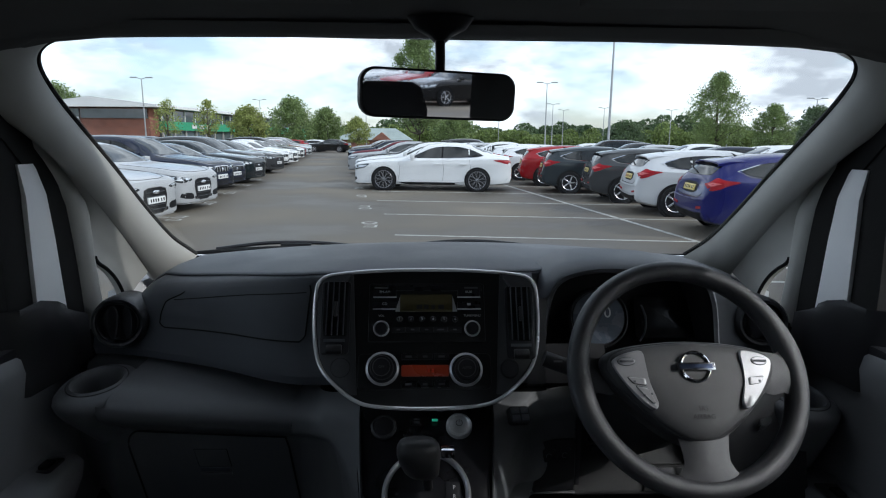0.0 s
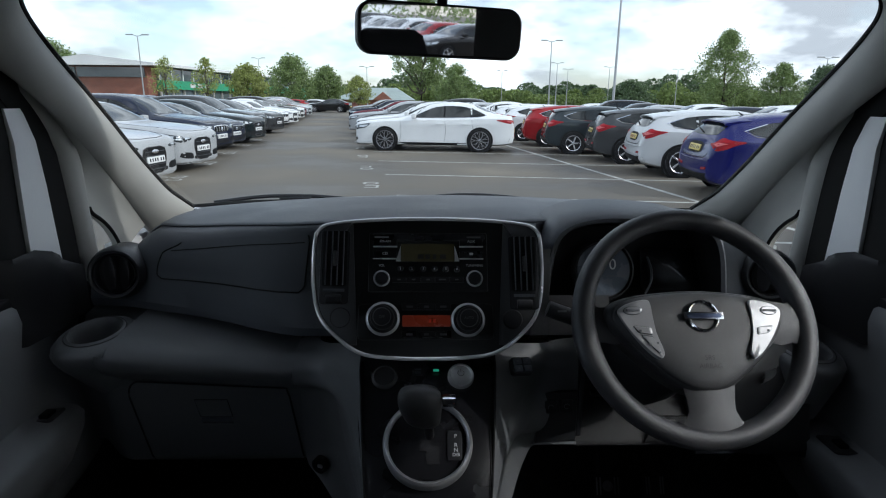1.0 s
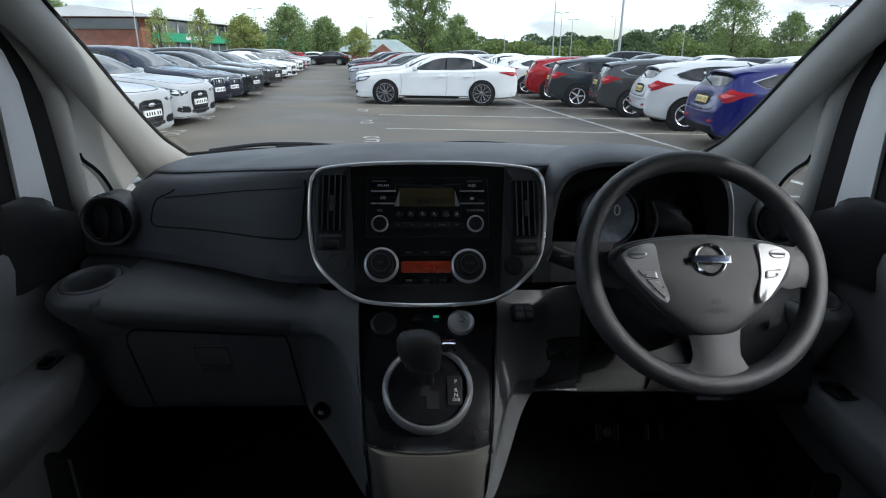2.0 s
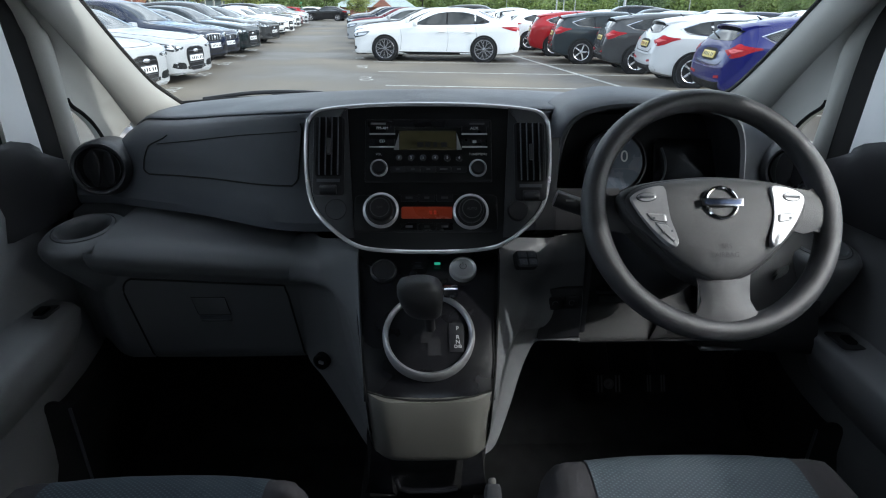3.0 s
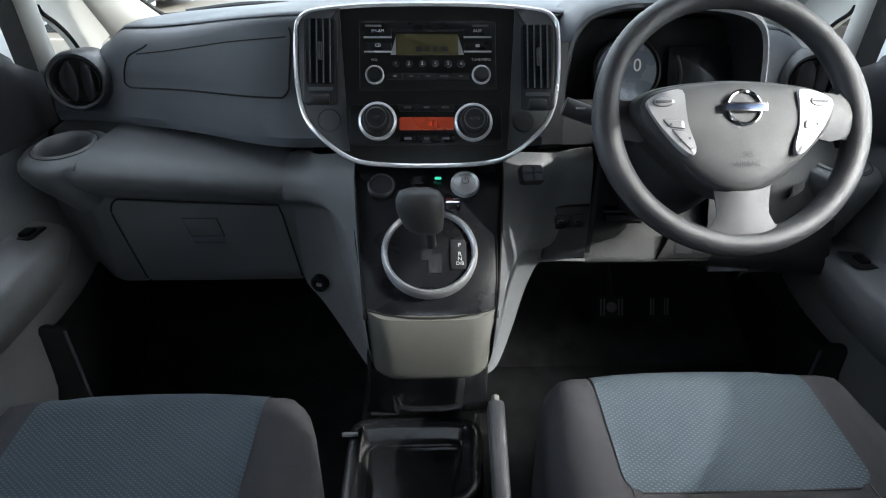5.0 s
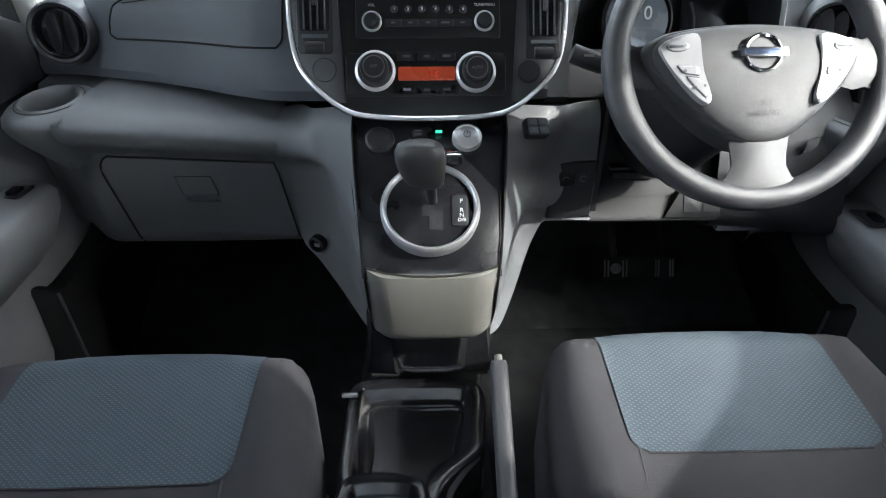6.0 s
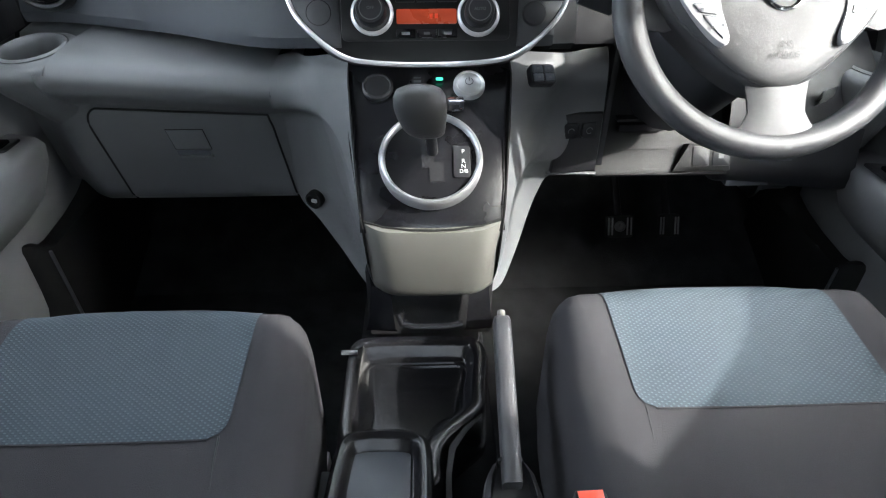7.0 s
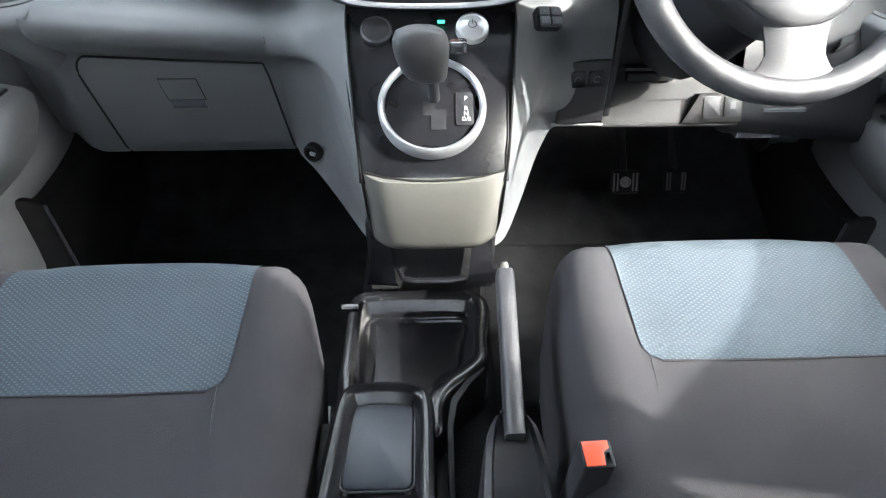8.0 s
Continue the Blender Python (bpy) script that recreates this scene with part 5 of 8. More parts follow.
for i in range(2):
    b = part("rocker_switch", slab(rrect(0.030, 0.034, 0.003), blk @ Matrix.Translation((-0.006 + 0.035 * i, 0.002, 0.0015)), 0.006, 0.0012), M_BLACK, sb)
    if i:
        part("switch_mark", box((0, 0.002, 0.0002), (0.009, 0.012, 0.0006), 0, m=blk @ Matrix.Translation((0.029, 0.002, 0.0015))), M_DIM, b)
# darker cover under the column, stepping down towards the door
rr = []
for x in (0.516, 0.55, 0.60, 0.65, 0.70, 0.76):
    dz = -0.10 * (x - 0.516)
    rr.append([(x, 1.06, 1.105), (x, 1.00, 1.06), (x, 0.975, 1.00), (x, 0.958, 0.95 + dz), (x, 0.950, 0.925 + dz), (x, 0.945, 0.905 + dz), (x, 0.950, 0.880 + dz), (x, 0.965, 0.868 + dz), (x, 0.985, 0.862 + dz), (x, 1.2, 0.85)])
part("column_cover", loft(rr), M_BLACK, low, "black cover below the column", smooth=45)
part("cover_line", box((0.60, 0.951, 0.918), (0.075, 0.008, 0.006), 0.002), M_DASH, low)
part("cover_step", box((0.575, 0.968, 0.868), (0.080, 0.03, 0.012), 0.004), M_DASH, low)
# dark switch panel beside the console
swm = axes((0.245, 0.9215, 0.968), (1, 0.12, 0), (0, 0.0, 1))
sp_ = part("switch_panel", slab([(-0.041, -0.054), (0.038, -0.054), (0.036, 0.050), (-0.037, 0.050)], swm, 0.03, 0.002), M_BLACK, low, "dark switch panel")
for i in range(2):
    bmx = swm @ Matrix.Translation((-0.016 + 0.031 * i, 0.022, 0.0))
    b = part("push_switch", slab(rrect(0.025, 0.026, 0.004), bmx @ Matrix.Translation((0, 0, 0.0035)), 0.006, 0.0015), M_GLOSS, sp_)
    part("switch_mark", tube([bmx @ Vector((0.005 * math.cos(a), 0.005 * math.sin(a), 0.0038)) for a in [0.3 + k * 0.3 for k in range(12 + 6 * i)]], 0.0008, sides=5), M_DIM, b)
part("ledge", tube([(0.198, 0.928, 0.908), (0.24, 0.929, 0.908), (0.285, 0.929, 0.906)], 0.0035, sides=6), M_GREY, low)
part("column_side", box((0.289, 0.99, 1.02), (0.010, 0.12, 0.20), 0.003), M_BLACK, low)
part("side_shelf", loft([[(px, py, pz - 0.050) for px, py, pz in lower_profile(x)] for x in (0.66, 0.69, 0.72, 0.75)]), M_GREY, low)

# steering wheel
wheel_m = axes((0.3945, 0.748, 1.2255), (1, 0, 0), (0, 0.562, 0.827))
wheel = thing("steering_wheel", (0.3945, 0.748, 1.2255), "dark grey leather steering wheel with silver inserts", "steering wheel")


def wm(x, y, z=0.0):
    return wheel_m @ Vector((x, y, z))


rr = []
for i in range(72):
    a = 2 * math.pi * i / 72
    ca, sa = math.cos(a), math.sin(a)
    thick = 0.0160 + 0.0022 * max(0, math.cos(2 * (a - 0.18))) ** 4 if ca else 0.016
    rr.append([wm((0.1660 + thick * 1.0 * math.cos(b)) * ca, (0.1660 + thick * math.cos(b)) * sa, 0.0175 * math.sin(b)) for b in [j * math.pi / 7 for j in range(14)]])
part("rim", loft(rr + [rr[0]], closed=True), M_RIM, wheel, "dark leather rim")
# airbag cover, shield-shaped and domed
hub_half = [(0.03, 0.0455), (0.07, 0.0415), (0.105, 0.035), (0.126, 0.024), (0.133, 0.006), (0.122, -0.018), (0.100, -0.041), (0.078, -0.063), (0.053, -0.084), (0.029, -0.0985), (0.011, -0.104)]
hub_o = [(-x, y) for x, y in hub_half[::-1]] + [(0.0, 0.0465)] + hub_half
hub_o = [(p.x, p.y) for p in smooth_path([(x, y, 0) for x, y in hub_o], 3, True)]
rr = []
for f, z in ((1.0, -0.03), (1.02, -0.004), (1.005, 0.006), (0.97, 0.0125), (0.945, 0.0135), (0.935, 0.008)):
    rr.append([wm(x * f, (y + 0.03) * f - 0.03, z) for x, y in hub_o])
part("hub_border", loft(rr, closed=True), M_RIM, wheel, "dark border of the airbag cover")
rr = []
for f, z in ((0.95, 0.006), (0.945, 0.0142), (0.93, 0.0165), (0.88, 0.0195), (0.75, 0.024), (0.5, 0.028), (0.2, 0.030), (0.02, 0.0305)):
    rr.append([wm(x * f, (y + 0.03) * f - 0.03, z) for x, y in hub_o])
part("airbag_cover", loft(rr, closed=True, caps=True), M_HUB, wheel, "grey domed airbag cover")


def dome(x, y):
    """Height of the cover at that place."""
    best = max(abs(x) / 0.134, abs(y + 0.03) / 0.077)
    return 0.0305 - 0.011 * best ** 2.2


for sx in (-1, 1):
    ins = [(0.1195, 0.008), (0.114, 0.019), (0.096, 0.0255), (0.075, 0.0275), (0.0725, 0.006), (0.070, -0.020), (0.0625, -0.047), (0.067, -0.0575), (0.080, -0.049), (0.103, -0.022)]
    ins = [(p.x * sx, p.y) for p in smooth_path([(x, y, 0) for x, y in ins], 3, True)]
    rr = [[wm(x, y, dome(x, y) - 0.012) for x, y in ins], [wm(x, y, dome(x, y) + 0.001) for x, y in ins]]
    cx, cy = sx * 0.090, -0.010
    rr += [[wm(cx + (x - cx) * f, cy + (y - cy) * f, dome(cx + (x - cx) * f, cy + (y - cy) * f) + 0.0022) for x, y in ins] for f in (0.97, 0.6, 0.15)]
    s = part("silver_insert", loft(rr, closed=True, caps=True), M_SATIN, wheel, "satin silver switch insert")
    shapes = [("rocker_button", ellipse(0.0125, 0.0058, 0.100, 0.012, 20)), ("upper_button", [(0.1020, -0.0105), (0.0775, -0.0135), (0.0762, -0.0235), (0.0945, -0.0205)]), ("lower_button", [(0.0925, -0.0245), (0.0752, -0.0275), (0.0675, -0.0470), (0.0705, -0.0495)])]
    for name_, ol in shapes[:3 if sx < 0 else 2]:
        ol = [(x * sx, y) for x, y in ol]
        if len(ol) == 4:
            ol = [(a[0] + (b_[0] - a[0]) * f, a[1] + (b_[1] - a[1]) * f) for a, b_ in zip(ol, ol[1:] + ol[:1]) for f in (0.12, 0.88)]
        mx, my = sum(p[0] for p in ol) / len(ol), sum(p[1] for p in ol) / len(ol)

        def cap(grow, off, mx=mx, my=my, ol=ol):
            """A lid that follows the cover's curve."""
            rings_ = []
            for f, o in ((1.0, off - 0.004), (1.0, off - 0.0004), (0.95, off), (0.6, off), (0.3, off), (0.04, off)):
                rings_.append([wm(mx + (x - mx) * f * grow, my + (y - my) * f * grow * grow, dome(mx + (x - mx) * f * grow, my + (y - my) * f * grow * grow) + o) for x, y in ol])
            return loft(rings_, closed=True, caps=True)
        part("button_gap", cap(1.07, 0.0029), M_DASH, s)
        b = part(name_, cap(1.0, 0.0036), M_SATIN, s)
        top_z = dome(mx, my) + 0.0036
        if len(ol) > 8:
            part("button_bar", box((mx, my, top_z + 0.0004), (0.020, 0.0030, 0.0020), 0.0008, m=wheel_m), M_DASH, b)
        else:
            for k in (-1, 1):
                part("button_mark", box((mx + k * 0.0055, my - k * sx * 0.001, top_z + 0.0001), (0.0030, 0.0030, 0.0006), 0, m=wheel_m), M_DASH, b)
    # side spokes
    rr = [[wm(sx * x, y0 + f * (y1 - y0), z + 0.006 * math.sin(math.pi * f)) for f in (0, 0.25, 0.5, 0.75, 1)] for x, y0, y1, z in ((0.098, -0.026, 0.028, -0.002), (0.122, -0.032, 0.026, -0.003), (0.138, -0.028, 0.024, -0.005), (0.150, -0.032, 0.030, -0.006), (0.160, -0.042, 0.042, -0.008))]
    bm = loft(rr)
    bmesh.ops.solidify(bm, geom=bm.faces[:], thickness=0.012)
    part("side_spoke", bm, M_RIM, wheel)
rr = []
for y, w, z in ((-0.090, 0.034, -0.004), (-0.112, 0.030, -0.004), (-0.128, 0.029, -0.004), (-0.142, 0.036, -0.004), (-0.156, 0.052, -0.006), (-0.164, 0.066, -0.008)):
    rr.append([wm(w * s + 0.004, y, z + 0.007 * (1 - s * s)) for s in (-1, -0.7, -0.35, 0, 0.35, 0.7, 1)])
bm = loft(rr)
bmesh.ops.solidify(bm, geom=bm.faces[:], thickness=0.012)
part("lower_spoke", bm, M_RIM, wheel, "dark lower spoke")
# round emblem: ring with a bar across
bm_m = wheel_m @ Matrix.Translation((0, 0.003, 0.0290))
em = part("emblem", lathe([(0.0238, 0.0), (0.0236, 0.003), (0.0215, 0.0042), (0.0192, 0.003), (0.019, 0.0)], bm_m, 40), M_CHROME, wheel, "chrome ring emblem with a bar")
part("emblem_bar", box((0, 0, 0.0035), (0.057, 0.0110, 0.004), 0.001, m=bm_m), M_CHROME, em)
# added plate: the bar's bluish reflection as a dark blue colour
part("emblem_inlay", box((0, 0, 0.0056), (0.049, 0.0062, 0.001), 0.0003, m=bm_m), M_BLUEREFLECT, em, "bluish reflection on the bar, put in as a dark blue plate")
part("emblem_field", slab(ellipse(0.019, 0.019, n=30), bm_m @ Matrix.Translation((0, 0, 0.001)), 0.002), M_HUB, em)
text_part("airbag_word", "SRS", 0.0095, wheel_m @ pose(0.001, -0.057, 0.0306, 7), M_BLACK, wheel, 0.0001)
text_part("airbag_word", "AIRBAG", 0.0095, wheel_m @ pose(0.001, -0.0685, 0.0294, 7), M_BLACK, wheel, 0.0001)
# column shroud and stalks
col = thing("steering_column", (0.39, 0.85, 1.15), "black steering column shroud with two stalks", "steering column")
rr = []
for k, (w, h) in enumerate(((0.060, 0.055), (0.072, 0.076), (0.078, 0.086), (0.080, 0.088))):
    c = wheel_m @ Vector((0, -0.012, -0.04 - 0.08 * k))
    rr.append([c + wheel_m.to_3x3() @ Vector((w * math.cos(a), h * math.sin(a), 0)) for a in [i * math.pi / 8 for i in range(16)]])
part("shroud", loft(rr, closed=True, caps=True), M_BLACK, col)
for sx in (-1, 1):
    st = part("stalk", tube([wm(sx * 0.05, -0.006, -0.07), wm(sx * 0.12, 0.010, -0.066), wm(sx * 0.165, 0.022, -0.06)], 0.0085, sides=10), M_BLACK, col, "black control stalk")
    part("stalk_tip", tube([wm(sx * 0.163, 0.0215, -0.06), wm(sx * 0.186, 0.029, -0.058), wm(sx * 0.205, 0.036, -0.057)], 0.0130, sides=14), M_BLACK, st)
    part("stalk_mark", box((0, 0, 0), (0.014, 0.003, 0.0006), 0, m=axes(wm(sx * 0.185, 0.0285, -0.0448), wheel_m.to_3x3() @ Vector((1, 0, 0)), wheel_m.to_3x3() @ Vector((0, 1, 0)))), M_DIM, st)

# pedals
for x, w in ((0.431, 0.064), (0.545, 0.05)):
    pm = axes((x, 1.135, 0.655), (1, 0, 0), (0, 0.45, 0.9))
    ped = thing("pedal", (x, 1.135, 0.655), "ribbed black foot pedal with steel studs", "pedal", "pedals")
    part("pad", slab(rrect(w, 0.052, 0.008), pm, 0.010, 0.002), M_RUBBER, ped)
    for i in (-2, -1.35, 1.35, 2):
        part("rib", box((w * 0.2 * i, 0, 0.001), (0.0034, 0.040, 0.003), 0.001, m=pm), M_DIM, ped, "worn steel rib")
    if w > 0.06:
        part("stud", lathe([(0.0125, -0.002), (0.0125, 0.0025), (0.0095, 0.0035), (0.0085, 0.001), (0.004, 0.001), (0.003, 0.003), (0, 0.003)], pm, 20), M_DIM, ped, "round worn steel stud")
    part("stem", tube([pm @ Vector((0, 0.0, -0.01)), (x, 1.25, 0.75), (x, 1.32, 0.92)], 0.009, sides=8), M_BLACK, ped)

# ---- seats ----
def seat(cx, fwd, name_label, HW):
    s = thing("front_seat", (cx, 0.3, FLOOR), name_label, "seat", "front seats")
    Y0, Y1, R = 0.08, 0.632, 0.062

    def half(y):
        return HW - 0.014 * step(0.46, 0.60, y) - 0.014 * step(0.57, 0.634, y)

    def top(x, y):
        u = abs(x) / HW
        z = 0.898 - 0.055 * (0.60 - y) / 0.5 + 0.014 * step(0.55, 0.85, u) - 0.003 * math.cos(u * 2)
        hw = half(y)
        d = min(hw - abs(x), Y1 - y + 0.012 * (1 - u * u) - 0.045 * u ** 4, 1)
        d = max(d, 0)
        if d < R:
            z -= R - math.sqrt(max(0, R * R - (R - d) ** 2))
        return z
    us = [-1, -0.985, -0.95, -0.9, -0.83, -0.75] + [-0.65 + 0.1 * i for i in range(14)] + [0.75, 0.83, 0.9, 0.95, 0.985, 1]
    ys = [Y0 + (0.5 - Y0) * i / 10 for i in range(11)] + [0.53, 0.555, 0.575, 0.592, 0.605, 0.616, 0.624, 0.630, 0.634]
    rr = []
    for y in ys:
        hw = half(y)
        row = [(cx + u * hw, min(y, Y1 + 0.012 * (1 - u * u) - 0.045 * u ** 4), top(u * hw, y)) for u in us]
        row = [(row[0][0], row[0][1], 0.70)] + row + [(row[-1][0], row[-1][1], 0.70)]
        rr.append(row)
    rr.append([(p[0], p[1] - 0.01, 0.70) for p in rr[-1]])
    part("cushion", loft(rr), M_CLOTH, s, smooth=80)
    # paler insert at the front, with rounded rear corners
    rows_ = []
    for j in range(30):
        y = 0.428 + (0.645 - 0.428) * (j / 29) ** 1.15
        hwid = 0.146 - 0.020 * (1 - math.sqrt(max(0, 1 - (max(0, 0.450 - y) / 0.022) ** 2)))
        rows_.append([(cx + u * hwid, min(y, Y1 + 0.012), top(u * hwid, min(y, 0.64)) + 0.002) for u in [i / 14 - 1 for i in range(29)]])
    ins_ = part("insert", loft(rows_), M_INSERT, s, "blue-grey knitted insert", smooth=80)
    part("insert_seam", tube([(p[0], p[1] - 0.001, p[2] - 0.0012) for p in rows_[0]], 0.0010, sides=6), M_CLOTH, ins_)
    for sx in (-1, 1):
        line = [(cx + sx * (0.138 + 0.024 * step(0.44, 0.24, y)), y, top(0.14, y) + 0.0002) for y in [0.43 - 0.03 * i for i in range(11)]]
        part("panel_seam", tube(line, 0.0012, sides=5), M_BLACK, s)
    part("base", box((cx, 0.33, 0.64), (0.40, 0.46, 0.14), 0.02), M_BLACK, s)
    for sx in (-1, 1):
        part("runner", box((cx + sx * 0.17, 0.36, FLOOR + 0.02), (0.04, 0.55, 0.04), 0.006), M_STEEL, s)
    # backrest and headrest
    rr = []
    for f in (0, 0.08, 0.25, 0.5, 0.75, 0.92, 1.0):
        y, z = 0.10 - 0.22 * f, 0.80 + 0.60 * f
        w = 0.225 - 0.03 * f - 0.05 * step(0.85, 1, f)
        t = 0.065 - 0.03 * step(0.8, 1, f)
        rr.append([(cx + w * a, y + t * b, z) for a, b in ((-1, -0.3), (-1, 0.7), (-0.85, 1), (-0.5, 0.75), (0, 0.7), (0.5, 0.75), (0.85, 1), (1, 0.7), (1, -0.3), (0.8, -1), (0, -1), (-0.8, -1))])
    part("backrest", loft(rr, closed=True, caps=True), M_CLOTH, s)
    rr = []
    for f, w, t in ((0, 0.10, 0.02), (0.1, 0.125, 0.04), (0.5, 0.13, 0.05), (0.9, 0.11, 0.04), (1, 0.08, 0.02)):
        rr.append([(cx + w * math.cos(a), -0.155 + t * math.sin(a) - 0.02 * f, 1.44 + 0.17 * f) for a in [i * math.pi / 8 for i in range(16)]])
    part("headrest", loft(rr, closed=True, caps=True), M_CLOTH, s)
    for sx in (-1, 1):
        part("headrest_post", tube([(cx + sx * 0.05, -0.13, 1.38), (cx + sx * 0.05, -0.155, 1.46)], 0.006, sides=8), M_STEEL, s)
    s.location.y += fwd
    return s


seat_l = seat(-0.364, -0.004, "dark grey cloth passenger seat with blue-grey insert", 0.222)
seat(0.366, 0.022, "dark grey cloth driver's seat with blue-grey insert", 0.231)
part("seat_lever", box((-0.124, 0.652, 0.77), (0.024, 0.005, 0.006), 0.002), M_DASH, seat_l, "grey plastic seat lever")
part("seat_hinge", box((-0.132, 0.43, 0.74), (0.014, 0.06, 0.06), 0.005), M_BLACK, seat_l)

# ---- between the seats ----
tunnel = thing("floor_console", (0, 0.5, FLOOR), "black plastic floor console with trays", "floor console")


def tray(name, ol, z, depth, wall, m, parent, label=""):
    """A shallow open tray: rounded rim, sloping walls, floor."""
    c = Vector((sum(p[0] for p in ol) / len(ol), sum(p[1] for p in ol) / len(ol)))

    turn = 1 if sum(a[0] * b[1] - b[0] * a[1] for a, b in zip(ol, ol[1:] + ol[:1])) > 0 else -1

    def shr(d):
        out = []
        k = len(ol)
        for i in range(k):
            t = Vector(ol[(i + 1) % k]) - Vector(ol[i - 1])
            n = Vector((t.y, -t.x)).normalized() * turn
            q = Vector(ol[i]) - n * min(d, 0.024)
            if d > 0.024:
                q += (c - q).normalized() * (d - 0.024)
            out.append(q)
        return out
    rr = []
    for d, h in ((-0.004, z - 0.22), (0.0, z - 0.012), (0.003, z - 0.003), (0.008, z), (wall - 0.004, z - 0.001), (wall, z - 0.005), (wall + 0.006, z - depth + 0.006), (wall + 0.012, z - depth), (wall + 0.02, z - depth - 0.001), (wall + 0.022, z - depth - 0.004)):
        rr.append([(p.x, p.y, h) for p in shr(d)])
    low_ring = rr[-1]
    mid = Vector((sum(p[0] for p in low_ring) / len(low_ring), sum(p[1] for p in low_ring) / len(low_ring), low_ring[0][2]))
    for f in (0.8, 0.5, 0.2, 0.03):
        rr.append([mid + (Vector(p) - mid) * f for p in low_ring])
    return part(name, loft(rr, closed=True, caps=True), m, parent, label)


def round_outline(pts, n=3):
    return [(p.x, p.y) for p in smooth_path([(x, y, 0) for x, y in pts], n, True)]


tray("tray", round_outline([(-0.127, 0.50), (-0.129, 0.57), (-0.129, 0.640), (-0.124, 0.674), (-0.100, 0.688), (-0.03, 0.690), (0.045, 0.687), (0.070, 0.674), (0.079, 0.645), (0.072, 0.59), (0.069, 0.555), (0.058, 0.537), (0.035, 0.517), (0.013, 0.495), (0.006, 0.470), (0.004, 0.440), (-0.03, 0.425), (-0.10, 0.43)]), 0.766, 0.026, 0.023, M_TRAY, tunnel, "shallow glossy black tray")
part("floor_bead", tube([(x, y, 0.7405) for x, y in rrect(0.150, 0.135, 0.022, -0.027, 0.584)], 0.0022, closed=True, sides=6), M_TRAY, tunnel)
part("console_shelf", slab(rrect(0.150, 0.26, 0.02, -0.065, 0.33), Matrix.Translation((0, 0, 0.715)), 0.12, 0.006), M_BLACK, tunnel)
box_o = round_outline([(-0.124, 0.470), (-0.115, 0.492), (-0.094, 0.501), (-0.066, 0.502), (-0.040, 0.500), (-0.016, 0.491), (-0.006, 0.467), (-0.005, 0.40), (-0.006, 0.33), (-0.016, 0.285), (-0.04, 0.270), (-0.10, 0.272), (-0.126, 0.290), (-0.134, 0.34), (-0.130, 0.405)], 4)
bx = tray("storage_box", box_o, 0.792, 0.022, 0.017, M_TRAY, tunnel, "black storage box with a recessed lid")
M_LIDFILM = mat("grey_blue_mat", (0.020, 0.025, 0.033), 0.4, 0, 0.08, 10, 0.1, 900)
part("box_mat", slab(rrect(0.074, 0.108, 0.008, -0.0685, 0.4235), Matrix.Translation((0, 0, 0.7745)), 0.004, 0.0015), M_LIDFILM, bx, "smooth blue-grey mat")
part("mat_lip", tube([(x, y, 0.7745) for x, y in rrect(0.080, 0.114, 0.010, -0.0685, 0.4235)], 0.0016, closed=True, sides=6), M_TRAY, bx)
# open slot under the pocket
part("slot_back", box((-0.005, 0.73, 0.80), (0.19, 0.02, 0.13), 0.004), M_CARPET, tunnel)
rr = []
for sx in (-1, 1):
    part("slot_cheek", loft([[(-0.005 + sx * 0.058, 0.745, 0.85), (-0.005 + sx * 0.056, 0.68, 0.85), (-0.005 + sx * 0.052, 0.675, 0.79), (-0.005 + sx * 0.05, 0.70, 0.76)], [(-0.005 + sx * 0.098, 0.76, 0.86), (-0.005 + sx * 0.086, 0.705, 0.85), (-0.005 + sx * 0.092, 0.70, 0.79), (-0.005 + sx * 0.10, 0.71, 0.755)]]), M_TRAY, tunnel)
part("slot_lip", tube([(-0.052, 0.672, 0.822), (-0.047, 0.668, 0.806), (-0.03, 0.665, 0.803), (0.02, 0.665, 0.803), (0.042, 0.667, 0.806)], 0.0045, sides=8), M_GLOSS, tunnel)
part("slot_catch", box((0.026, 0.705, 0.852), (0.014, 0.01, 0.008), 0.002), M_DASH, tunnel)
part("tunnel_body", box((-0.02, 0.60, 0.58), (0.22, 0.86, 0.17), 0.03), M_CARPET, tunnel)
part("tunnel_front", box((-0.005, 0.90, 0.72), (0.17, 0.30, 0.20), 0.03), M_CARPET, tunnel)
part("tray_wing", loft([[(0.060, 0.545, 0.760), (0.036, 0.520, 0.761), (0.016, 0.492, 0.761), (0.010, 0.455, 0.760), (0.009, 0.40, 0.757), (0.012, 0.34, 0.75)], [(0.062, 0.540, 0.758), (0.041, 0.516, 0.759), (0.023, 0.488, 0.759), (0.017, 0.455, 0.758), (0.016, 0.40, 0.755), (0.016, 0.34, 0.748)], [(0.062, 0.539, 0.70), (0.042, 0.515, 0.70), (0.024, 0.487, 0.70), (0.018, 0.455, 0.70), (0.017, 0.40, 0.70), (0.017, 0.34, 0.70)]]), M_TRAY, tunnel)

brake = thing("handbrake", (0.076, 0.36, 0.75), "grey plastic handbrake lever with pale button", "handbrake")
rr = []
